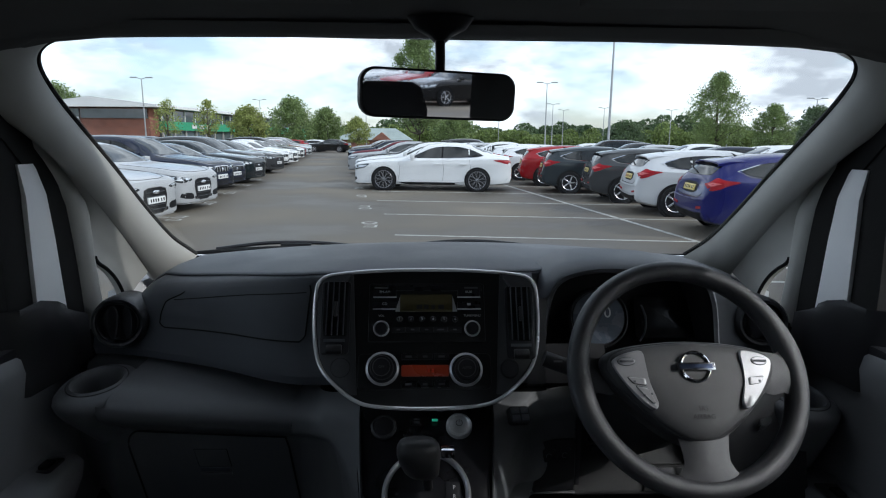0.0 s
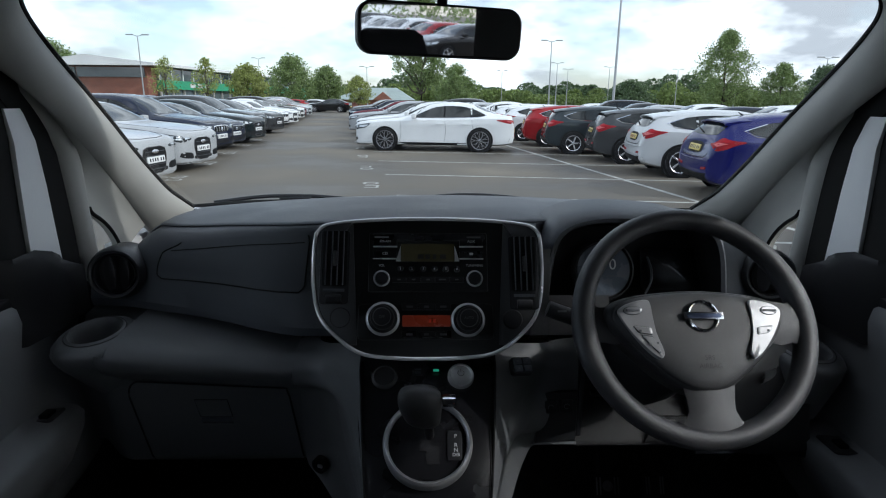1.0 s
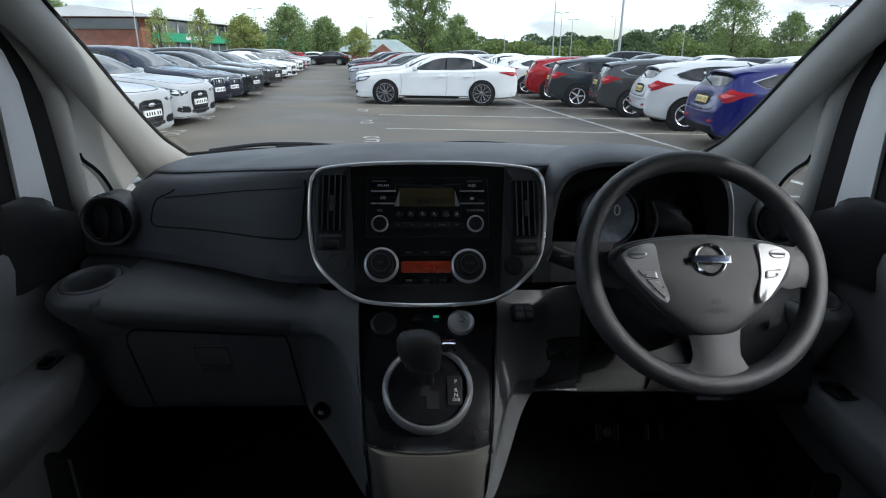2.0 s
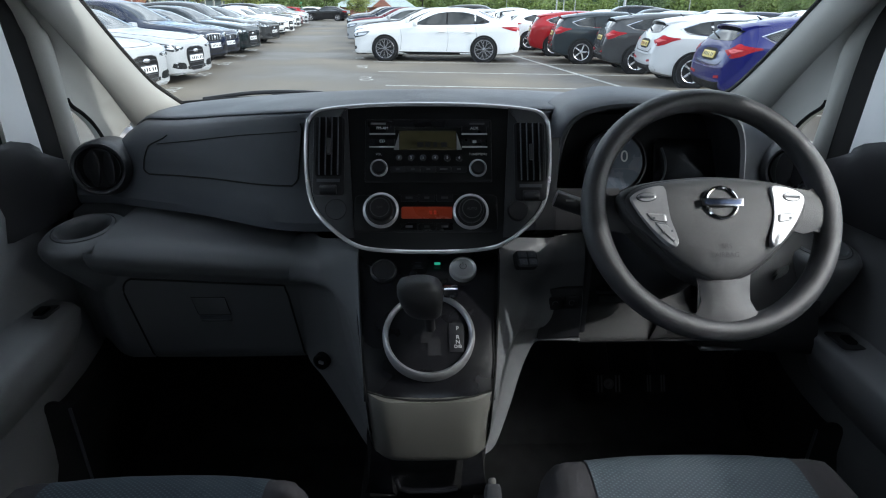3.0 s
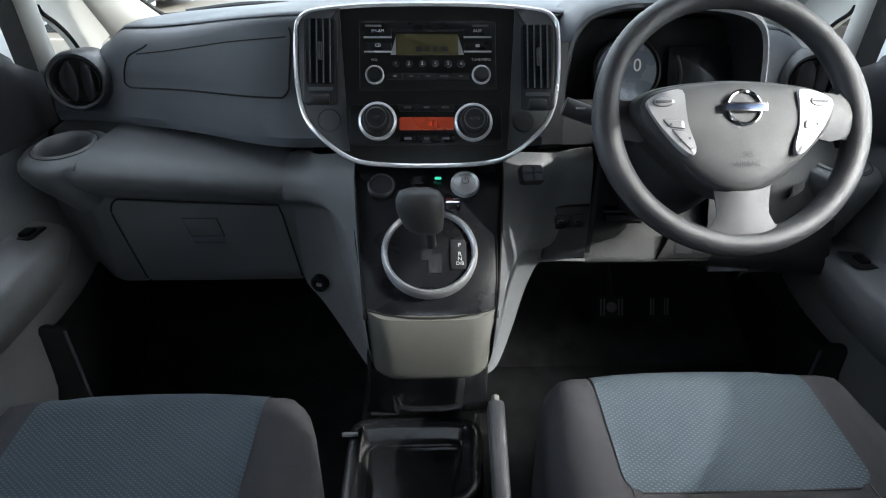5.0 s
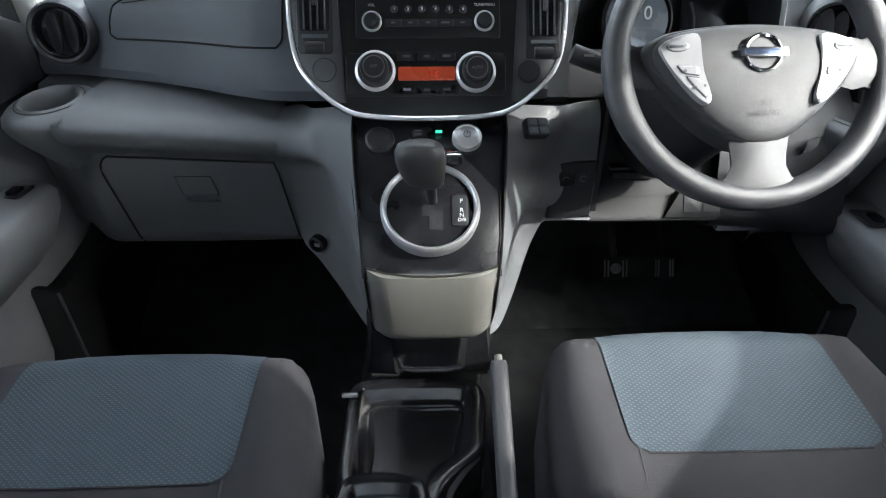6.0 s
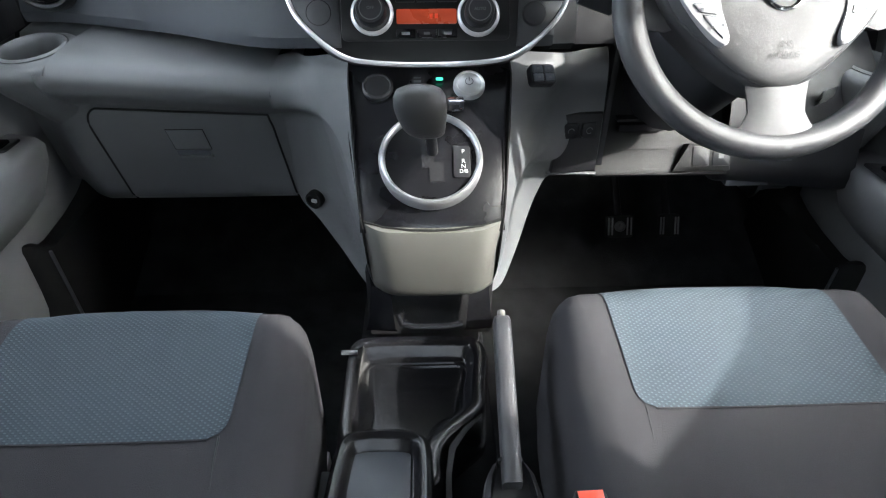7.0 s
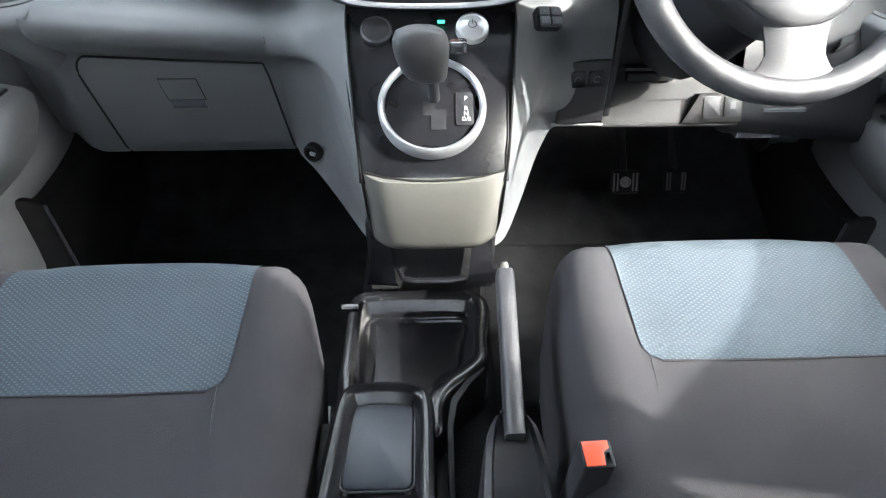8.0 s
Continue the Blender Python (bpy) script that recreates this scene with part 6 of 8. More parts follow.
for f, w, h in ((0, 0.0106, 0.014), (0.1, 0.0108, 0.016), (0.4, 0.0108, 0.0145), (0.8, 0.0112, 0.0128), (0.97, 0.0112, 0.012), (1, 0.0098, 0.010)):
    c = Vector((0.077, 0.389, 0.835)).lerp(Vector((0.0825, 0.575, 0.897)), f)
    rr.append([(c.x + w * math.copysign(abs(math.cos(a)) ** 0.55, math.cos(a)), c.y - h * 0.3 * math.sin(a), c.z + h * math.copysign(abs(math.sin(a)) ** 0.55, math.sin(a))) for a in [i * math.pi / 8 for i in range(16)]])
part("grip", loft(rr, closed=True, caps=True), M_RIM, brake, "grey grip")
part("button", tube([(0.0825, 0.573, 0.897), (0.083, 0.582, 0.900), (0.0831, 0.5855, 0.901)], 0.0050, sides=12), M_BEIGE, brake, "pale release button")
part("grip_collar", tube([(0.0772, 0.412, 0.8425), (0.0773, 0.415, 0.8435)], 0.0135, sides=14), M_BLACK, brake)
rr = []
for y, w, z0 in ((0.415, 0.018, 0.838), (0.402, 0.025, 0.838), (0.37, 0.032, 0.833), (0.335, 0.036, 0.826), (0.29, 0.038, 0.816), (0.22, 0.038, 0.80)):
    rr.append([(0.077 + w * a, y, z0 - dz) for a, dz in ((-1.15, 0.14), (-1.1, 0.02), (-1.0, 0.004), (-0.8, 0.0), (-0.7, 0.01), (-0.4, 0.012), (0.4, 0.012), (0.7, 0.01), (0.8, 0.0), (1.0, 0.004), (1.1, 0.02), (1.15, 0.14))])
part("boot", loft(rr), M_BLACK, brake, "black ribbed boot")

buckle = thing("seat_belt_buckle", (0.150, 0.32, 0.72), "black seat belt buckle with a red button", "belt buckle")
bkm = axes((0.1385, 0.332, 0.897), (1, 0.04, 0), (0.12, 1, 0.10))
part("housing", slab(rrect(0.029, 0.027, 0.0035), bkm, 0.12, 0.002), M_BLACK, buckle)
part("release", slab([(-0.012, -0.0115), (0.005, -0.0115), (0.006, 0.001), (0.0115, 0.004), (0.0115, 0.0115), (-0.012, 0.0115)], bkm @ Matrix.Translation((0, 0, 0.0015)), 0.0035, 0.0012), M_RED, buckle, "red release button")
part("tongue_slot", slab(rrect(0.003, 0.010, 0.001, 0.0095, -0.005), bkm @ Matrix.Translation((0, 0, 0.0006)), 0.001, 0.0), M_GLOSS, buckle)
part("strap", box((0.1385, 0.342, 0.72), (0.022, 0.012, 0.16), 0.003), M_BLACK, buckle)

# ---- rear-view mirror ----
mir = thing("rear_view_mirror", (0.017, 0.81, 1.72), "black framed rear-view mirror on a stem", "mirror")
MIR_M = axes((0.0190, 0.80, 1.6350), (1, 0.245, -0.018), (0.0, -0.070, 1))
mo = rrect(0.236, 0.070, 0.022, n=6)
part("housing", slab(mo, MIR_M @ Matrix.Translation((0, 0, -0.002)), 0.028, 0.006, 3), M_BLACK, mir)
part("glass", slab(rrect(0.228, 0.0625, 0.019, n=6), MIR_M @ Matrix.Translation((0, 0, -0.0005)), 0.003), M_MIRROR, mir, "mirror glass", smooth=20)
part("stem", tube([(0.017, 0.82, 1.655), (0.018, 0.83, 1.69), (0.018, 0.85, 1.728)], 0.0075, sides=10), M_BLACK, mir)
part("foot", loft([[(0.018 + w * math.cos(a), y + 0.02 * math.sin(a), z) for a in [i * math.pi / 8 for i in range(16)]] for w, y, z in ((0.010, 0.848, 1.716), (0.02, 0.845, 1.724), (0.038, 0.84, 1.732), (0.05, 0.83, 1.748))], closed=True, caps=True), M_BLACK, mir)

# ---- car park ----
ground = part("ground", loft([[(-900, -900, 0), (-900, 900, 0)], [(900, -900, 0), (900, 900, 0)]]), M_ASPHALT)
tagged(ground, "dark damp asphalt of a car park", "ground", kind="structure")

ORIGIN, ALONG, UP_ROW, PITCH = Vector((-0.516, 9.453, 0)), Vector((0.9925, -0.122, 0)), Vector((-0.13, 0.9915, 0)), 2.74
HEAD = math.degrees(math.atan2(ALONG.y, ALONG.x))


def bay(a, b, z=0.0):
    """A place in the car park: metres along the bays, metres along the rows."""
    return ORIGIN + ALONG * a + UP_ROW * b + Vector((0, 0, z))


def strip(p, q, w, z=0.004):
    d = (q - p).normalized()
    s = Vector((-d.y, d.x, 0)) * w / 2
    n = max(2, int((q - p).length / 0.5))
    rr = []
    for i in range(n + 1):
        c = p.lerp(q, i / n)
        j = 1 + 0.22 * noise.noise(c * 1.7)
        rr.append([(c + s * j)[:2] + (z,), (c - s * j)[:2] + (z,)])
    return loft(rr)


marks = thing("bay_markings", (0, 9, 0), "worn white parking bay lines on asphalt", "road marking", kind="structure")
for i in range(-2, 16):
    b = i * PITCH
    if i < 9:
        part("bay_line", strip(bay(0.05, b), bay(4.95, b), 0.085), M_LINE, marks)
        part("bay_line", strip(bay(5.0, b), bay(9.8, b), 0.085), M_LINE, marks)
    part("bay_line", strip(bay(-9.4, b + 1.55), bay(-4.35, b + 1.55), 0.085), M_LINE, marks)
part("row_line", strip(bay(4.93, -6), bay(4.93, 40), 0.10), M_LINE, marks)
part("row_line", strip(bay(9.85, -6), bay(9.85, 40), 0.10, 0.0045), M_LINE, marks)
# bay numbers, worn past reading: short bars and loops
for i in range(0, 5):
    for side, base in ((0, -0.32), (1, -4.15)):
        for j in range(2):
            c = bay(base, i * PITCH + 0.95 + 0.42 * j + (0.25 if side else 0))
            if (i + j + side) % 2:
                part("bay_number", tube([c + Vector((0.13 * math.cos(t), 0.13 * math.sin(t), 0.003)) for t in [k * math.pi / 8 for k in range(16)]], 0.026, closed=True, sides=4, flat=0.08), M_LINE, marks)
            else:
                for dy, w_ in ((-0.12, 0.26), (0.12, 0.26)):
                    part("bay_number", strip(c + Vector((-w_ / 2, dy, 0)), c + Vector((w_ / 2, dy, 0)), 0.055), M_LINE, marks)
                part("bay_number", strip(c + Vector((0.10, -0.12, 0)), c + Vector((0.10, 0.12, 0)), 0.05, 0.005), M_LINE, marks)

# ---- cars ----
# stations: x, underside, shoulder, top, half-width, half-width of the roof
SALOON = dict(L=4.87, wb=2.88, fx=1.47, r=0.345, st=[
    (2.435, 0.22, 0.70, 0.74, 0.60, 0.46), (2.405, 0.18, 0.77, 0.815, 0.73, 0.58), (2.30, 0.17, 0.81, 0.86, 0.84, 0.70), (1.95, 0.17, 0.865, 0.925, 0.905, 0.78), (1.4, 0.17, 0.915, 0.98, 0.92, 0.79), (1.0, 0.17, 0.935, 1.015, 0.925, 0.77),
    (0.85, 0.17, 0.94, 1.055, 0.925, 0.72), (0.5, 0.17, 0.955, 1.245, 0.925, 0.64), (0.15, 0.17, 0.965, 1.395, 0.925, 0.60), (-0.2, 0.17, 0.975, 1.455, 0.925, 0.585), (-0.7, 0.17, 0.985, 1.465, 0.925, 0.58), (-1.15, 0.17, 1.0, 1.405, 0.925, 0.575),
    (-1.55, 0.18, 1.012, 1.265, 0.92, 0.60), (-1.9, 0.19, 1.02, 1.125, 0.905, 0.66), (-2.15, 0.21, 1.015, 1.075, 0.875, 0.70), (-2.36, 0.24, 0.985, 1.05, 0.80, 0.64), (-2.405, 0.28, 0.84, 0.90, 0.76, 0.60), (-2.435, 0.38, 0.66, 0.70, 0.70, 0.56)],
    screen=[(0.70, 1.035), (0.745, 1.05), (0.50, 1.365), (0.0, 1.395), (-0.50, 1.365), (-0.745, 1.05), (-0.70, 1.035), (0, 1.03)],
    back=[(0.60, 1.14), (0.50, 1.36), (0.0, 1.385), (-0.50, 1.36), (-0.60, 1.14), (0, 1.125)],
    dlo=[(0.70, 0.985), (0.42, 1.12), (0.0, 1.305), (-0.42, 1.352), (-0.9, 1.335), (-1.28, 1.235), (-1.60, 1.085), (-1.35, 1.03), (-0.3, 1.0)], posts=(-0.33, -1.13),
    tail=[(-0.25, 0.86), (0.0, 0.84), (0.36, 0.955), (0.10, 0.965), (-0.22, 0.955)], roof_x=-1.15, plate=(0.62, -2.415), hatch=False)
HATCH = dict(L=4.36, wb=2.65, fx=1.28, r=0.325, st=[
    (2.16, 0.24, 0.66, 0.70, 0.60, 0.48), (2.125, 0.20, 0.74, 0.78, 0.74, 0.60), (2.00, 0.18, 0.79, 0.84, 0.845, 0.71), (1.65, 0.18, 0.85, 0.92, 0.895, 0.77), (1.2, 0.18, 0.91, 0.99, 0.91, 0.77), (0.95, 0.18, 0.93, 1.03, 0.912, 0.74),
    (0.8, 0.18, 0.935, 1.09, 0.912, 0.69), (0.5, 0.18, 0.945, 1.25, 0.912, 0.63), (0.2, 0.18, 0.955, 1.38, 0.912, 0.60), (-0.1, 0.18, 0.965, 1.44, 0.912, 0.59), (-0.6, 0.18, 0.98, 1.455, 0.912, 0.585), (-1.1, 0.18, 1.0, 1.435, 0.91, 0.58),
    (-1.55, 0.19, 1.015, 1.385, 0.905, 0.575), (-1.80, 0.21, 1.025, 1.335, 0.89, 0.575), (-1.94, 0.24, 1.01, 1.22, 0.87, 0.59), (-2.06, 0.27, 0.965, 1.065, 0.845, 0.63), (-2.12, 0.30, 0.90, 0.95, 0.82, 0.66), (-2.16, 0.34, 0.78, 0.81, 0.79, 0.66), (-2.19, 0.42, 0.66, 0.69, 0.74, 0.62)],
    screen=[(0.70, 1.06), (0.73, 1.075), (0.50, 1.335), (0.0, 1.37), (-0.50, 1.335), (-0.73, 1.075), (-0.70, 1.06), (0, 1.05)],
    back=[(0.55, 1.075), (0.60, 1.11), (0.52, 1.30), (0.0, 1.335), (-0.52, 1.30), (-0.60, 1.11), (-0.55, 1.075), (0, 1.06)],
    dlo=[(0.68, 0.985), (0.42, 1.09), (0.05, 1.265), (-0.4, 1.335), (-0.9, 1.325), (-1.3, 1.275), (-1.66, 1.16), (-1.50, 1.075), (-1.0, 1.03), (-0.3, 1.0)], posts=(-0.28, -1.05),
    tail=[(-0.24, 0.935), (-0.12, 0.960), (-0.03, 1.045), (0.08, 1.005), (0.32, 0.980), (0.16, 0.920), (0.06, 0.855), (-0.06, 0.82), (-0.13, 0.88)], roof_x=-1.55, plate=(0.84, -2.15), hatch=True)
SUV = dict(L=4.60, wb=2.68, fx=1.38, r=0.36, st=[
    (2.30, 0.34, 0.74, 0.80, 0.62, 0.50), (2.25, 0.28, 0.85, 0.91, 0.78, 0.64), (2.08, 0.25, 0.91, 0.98, 0.87, 0.75), (1.7, 0.25, 0.98, 1.05, 0.92, 0.79), (1.2, 0.25, 1.03, 1.10, 0.935, 0.79), (0.95, 0.25, 1.05, 1.14, 0.94, 0.75),
    (0.75, 0.25, 1.06, 1.24, 0.94, 0.69), (0.45, 0.25, 1.07, 1.42, 0.94, 0.65), (0.15, 0.25, 1.08, 1.58, 0.94, 0.635), (-0.2, 0.25, 1.09, 1.645, 0.94, 0.63), (-0.8, 0.25, 1.10, 1.66, 0.94, 0.63), (-1.4, 0.25, 1.12, 1.635, 0.935, 0.62),
    (-1.85, 0.26, 1.13, 1.58, 0.92, 0.61), (-2.0, 0.28, 1.13, 1.48, 0.91, 0.62), (-2.14, 0.30, 1.11, 1.20, 0.89, 0.66), (-2.24, 0.34, 1.0, 1.06, 0.86, 0.68), (-2.30, 0.40, 0.82, 0.87, 0.80, 0.64)],
    screen=[(0.72, 1.16), (0.74, 1.18), (0.53, 1.53), (0.0, 1.57), (-0.53, 1.53), (-0.74, 1.18), (-0.72, 1.16), (0, 1.155)],
    back=[(0.60, 1.20), (0.54, 1.50), (0.0, 1.53), (-0.54, 1.50), (-0.60, 1.20), (0, 1.18)],
    dlo=[(0.64, 1.10), (0.35, 1.27), (0.0, 1.46), (-0.4, 1.53), (-1.0, 1.535), (-1.55, 1.50), (-1.82, 1.36), (-1.62, 1.19), (-1.0, 1.15), (-0.3, 1.12)], posts=(-0.28, -1.08),
    tail=[(-0.25, 1.0), (-0.02, 1.18), (0.12, 1.15), (0.25, 1.05), (0.08, 0.95), (-0.2, 0.90)], roof_x=-1.85, plate=(0.92, -2.27), hatch=True)


def squash(S, k):
    """The same car, k times as high."""
    S["st"] = [(x, b * k, s * k, t * k, w, r) for x, b, s, t, w, r in S["st"]]
    for key in ("screen", "back", "dlo", "tail"):
        S[key] = [(a, z * k) for a, z in S[key]]
    S["plate"] = (S["plate"][0] * k, S["plate"][1])


squash(HATCH, 0.955)
squash(SUV, 0.97)


def section(S, x):
    """Half of the body's outline at x, from sill to roof."""
    st = S["st"]
    for i in range(len(st) - 1):
        if st[i + 1][0] <= x <= st[i][0]:
            break
    p = [np.array(st[max(0, min(len(st) - 1, i + k))]) for k in (-1, 0, 1, 2)]
    t = (st[i][0] - x) / (st[i][0] - st[i + 1][0])
    q = 0.5 * (2 * p[1] + (p[2] - p[0]) * t + (2 * p[0] - 5 * p[1] + 4 * p[2] - p[3]) * t * t + (3 * p[1] - p[0] - 3 * p[2] + p[3]) * t ** 3)
    q = 0.4 * q + 0.6 * (p[1] * (1 - t) + p[2] * t)
    _, zb, zs, zt, hw, hr = q
    hi, lo = zt - zs, zs - zb
    return [(hw * 0.80, zb), (hw * 0.955, zb + 0.04), (hw * 0.985, zb + 0.16 * lo), (hw * 0.975, zb + 0.30 * lo), (hw * 0.992, zb + 0.52 * lo), (hw * 0.995, zb + 0.74 * lo), (hw * 1.0, zb + 0.80 * lo), (hw * 0.982, zs - 0.04 * lo), (hw * 0.945, zs),
            (hr * 1.035, zt - min(0.11, 0.38 * hi)), (hr * 0.97, zt - min(0.065, 0.25 * hi)), (hr * 0.84, zt - min(0.03, 0.14 * hi)), (hr * 0.5, zt - 0.006), (0.0, zt)]


class Body:
    """The painted shell, and panels laid on it by straight projection."""

    def __init__(self, S):
        st, xs = S["st"], []
        for a, b in zip(st, st[1:]):
            k = max(2, round((a[0] - b[0]) / 0.12))
            xs += [a[0] + (b[0] - a[0]) * i / k for i in range(k)]
        xs.append(st[-1][0])
        rr = []
        for x in xs:
            s = section(S, x)
            rr.append([(x, y, z) for y, z in s] + [(x, -y, z) for y, z in s[::-1][1:]])
        self.bm = loft(rr, closed=True, caps=True)
        self.bm.normal_update()
        self.tree = BVHTree.FromBMesh(self.bm)

    def at(self, view, u, v):
        """Point and outward normal where a line along the view meets the shell."""
        if view == "side":
            o, d = Vector((u, 3, v)), Vector((0, -1, 0))
        elif view == "front":
            o, d = Vector((4, u, v)), Vector((-1, 0, 0))
        elif view == "rear":
            o, d = Vector((-4, u, v)), Vector((1, 0, 0))
        elif view == "top":
            o, d = Vector((u, v, 4)), Vector((0, 0, -1))
        else:
            e, corner = (Vector((1, 1, 0)), self.nose) if view == "nose_corner" else (Vector((-1, 1, 0)), self.rump)
            a = Vector((-1, 1, 0)) if view == "nose_corner" else Vector((1, 1, 0))
            o, d = corner + e * 2 + a.normalized() * u + Vector((0, 0, v)), -e.normalized()
        hit, n, _, _ = self.tree.ray_cast(o, d)
        if hit is None:
            hit, n, _, _ = self.tree.find_nearest(o + d * 2.6)
        if n.dot(d) > 0:
            n = -n
        return hit, n

    def panel(self, view, outline, off, side=1, rings=4, rounds=1, depth=0.02):
        """A lid with this outline, off metres proud of the shell, with a rim."""
        pts = [Vector((a, b)) for a, b in outline]
        for _ in range(rounds):
            pts = [q for a, b in zip(pts, pts[1:] + pts[:1]) for q in (a.lerp(b, 0.2), a.lerp(b, 0.8))]
        dense = []
        for a, b in zip(pts, pts[1:] + pts[:1]):
            k = max(1, int((b - a).length / 0.09))
            dense += [a.lerp(b, i / k) for i in range(k)]
        mid = sum(dense, Vector((0, 0))) / len(dense)
        rr = []
        for f in [i / rings for i in range(1, rings + 1)]:
            row = []
            for p in dense:
                q = mid.lerp(p, f)
                h, n = self.at(view, q.x, q.y)
                row.append(h + n * off)
            rr.append(row)
        row = []
        for p in dense:
            h, n = self.at(view, p.x, p.y)
            row.append(h - n * depth)
        rr.append(row)
        rr = [[Vector((p.x, p.y * side, p.z)) for p in r] for r in rr]
        return loft(rr, closed=True, caps=True)

    def line(self, view, pts, r, side=1, off=0.0):
        ps = []
        for u, v in pts:
            h, n = self.at(view, u, v)
            h = h + n * off
            ps.append(Vector((h.x, h.y * side, h.z)))
        return tube(ps, r, sides=5)


def spoke_rim(r, n):
    bm = lathe([(r * 0.98, 0.0), (r, 0.01), (r * 0.97, 0.02), (r * 0.92, 0.012), (r * 0.90, -0.02), (r * 0.90, -0.09)], Matrix.Identity(4), 26)
    join(bm, lathe([(r * 0.20, -0.01), (r * 0.20, 0.012), (r * 0.14, 0.018), (0, 0.018)], Matrix.Identity(4), 14))
    for i in range(n):
        a = 2 * math.pi * i / n
        if n < 7:
            join(bm, box((r * 0.54, 0, 0.002), (r * 0.80, r * 0.17, 0.022), 0.006, m=Matrix.Rotation(a, 4, "Z"), seg=1))
        else:
            join(bm, box((r * 0.36, 0, 0.002), (r * 0.44, r * 0.10, 0.020), 0.004, m=Matrix.Rotation(a, 4, "Z"), seg=1))
            for s in (1, -1):
                join(bm, box((0, 0, 0), (r * 0.46, r * 0.075, 0.018), 0.003, m=Matrix.Rotation(a, 4, "Z") @ Matrix.Translation((r * 0.74, s * r * 0.10, 0.002)) @ Matrix.Rotation(s * 0.42, 4, "Z"), seg=1))
    return bm


def build_car(S, label, colour, spokes=5, dark_rim=False, group="parked cars", rim_share=0.70, grille="bar", glass=None, fine=True):
    glass = glass or M_CARGLASS
    c = thing("car", (0, 0, 0), label, "car", group)
    B = Body(S)
    x_nose, x_tail = S["st"][0][0], S["st"][-1][0]
    B.nose, B.rump = Vector((x_nose - 0.22, 0.80, 0)), Vector((x_tail + 0.20, 0.80, 0))
    up = 0.11 if S is SUV else 0.0

    def painted(name, bm, parent=c):
        ob = part(name, bm, M_PAINT, parent, smooth=35)
        ob.color = (*colour, 1)
        return ob
    # glass and its black surrounds
    part("windscreen", B.panel("front", S["screen"], 0.005, rings=5), glass, c)
    part("rear_window", B.panel("rear", S["back"], 0.006, rings=5), M_CARGLASS, c)
    dlo = S["dlo"]
    low = [p for p in dlo if p == dlo[0] or p in dlo[len(dlo) // 2 + 1:]]

    def clip(x0, x1, pts, inset):
        out = []
        for a, b in zip(pts, pts[1:] + pts[:1]):
            k = 6
            for i in range(k):
                x, z = a[0] + (b[0] - a[0]) * i / k, a[1] + (b[1] - a[1]) * i / k
                out.append((x, z))
        cx, cz = sum(p[0] for p in out) / len(out), sum(p[1] for p in out) / len(out)
        out = [(cx + (x - cx) * (1 - inset * 0.5), cz + (z - cz) * (1 - inset * 2.2)) for x, z in out]
        keep = [(min(max(x, x1), x0), z) for x, z in out if x1 - 0.16 < x < x0 + 0.16]
        return keep
    for side in (1, -1):
        part("window_surround", B.panel("side", dlo, 0.003, side, 4, 1), M_EXTBLACK, c)
        edges = (9.0,) + S["posts"] + (-9.0,)
        for k in range(3):
            part("side_window", B.panel("side", clip(edges[k] - 0.025, edges[k + 1] + 0.025, dlo, 0.035), 0.006, side, 4, 0), glass if S is SALOON else M_CARGLASS, c)
        part("window_line", B.line("side", [(x + (0.02 if x > 0 else 0), z - 0.012) for x, z in [dlo[0]] + dlo[:len(dlo) // 2 - 1:-1]], 0.010, side, 0.004), M_CHROME, c)
        part("sill_trim", B.panel("side", [(S["fx"] - 0.40, 0.20 + up), (S["fx"] - 0.40, 0.27 + up), (S["fx"] - S["wb"] + 0.40, 0.27 + up), (S["fx"] - S["wb"] + 0.40, 0.20 + up)], 0.006, side, 3, 0), M_EXTBLACK, c)
        zb = dlo[0][1] - 0.03
        for xd in (S["fx"] - 0.44, S["posts"][0], S["posts"][1] - 0.02) if fine else ():
            part("door_gap", B.line("side", [(xd - 0.05 * math.sin(3 * k / 8), 0.30 + up + (zb - 0.30 - up) * k / 8) for k in range(9)], 0.004, side), M_RUBBER, c)
        for xd in (S["posts"][0] + 0.14, S["posts"][1] + 0.16) if fine else ():
            h, n = B.at("side", xd, zb - 0.13)
            painted("door_handle", box((h.x, (h.y + 0.012) * side, h.z), (0.19, 0.05, 0.032), 0.012))
        h, n = B.at("side", dlo[0][0] - 0.12, dlo[0][1] + 0.01)
        painted("door_mirror", box((h.x, (h.y + 0.11) * side, h.z + 0.055), (0.13, 0.20, 0.14), 0.045))
        # lamps
        zh = 0.70 + up if S is not SALOON else 0.715
        lamp_ol = [(-0.40, zh - 0.045), (-0.40, zh - 0.005), (-0.10, zh + 0.045), (0.22, zh + 0.10), (0.29, zh + 0.095), (0.18, zh - 0.02), (0.0, zh - 0.06), (-0.16, zh - 0.095)]
        if side < 0:
            lamp_ol = lamp_ol[::-1]
        bez = part("headlight", B.panel("nose_corner", lamp_ol, 0.006, side, 3, 1), M_LAMPDARK, c, "clear headlight with dark inner housing")
        cx, cz = sum(p[0] for p in lamp_ol) / 8, sum(p[1] for p in lamp_ol) / 8
        part("reflector", B.panel("nose_corner", [(cx + (x - cx) * 0.86, cz + (z - cz) * 0.55 + 0.004) for x, z in lamp_ol], 0.009, side, 3, 1), M_LAMPGLASS, bez, "bright lamp reflector")
        for k in range(2 if fine else 0):
            h, n = B.at("nose_corner", -0.20 + 0.17 * k, zh - 0.025 + 0.035 * k)
            h.y *= side
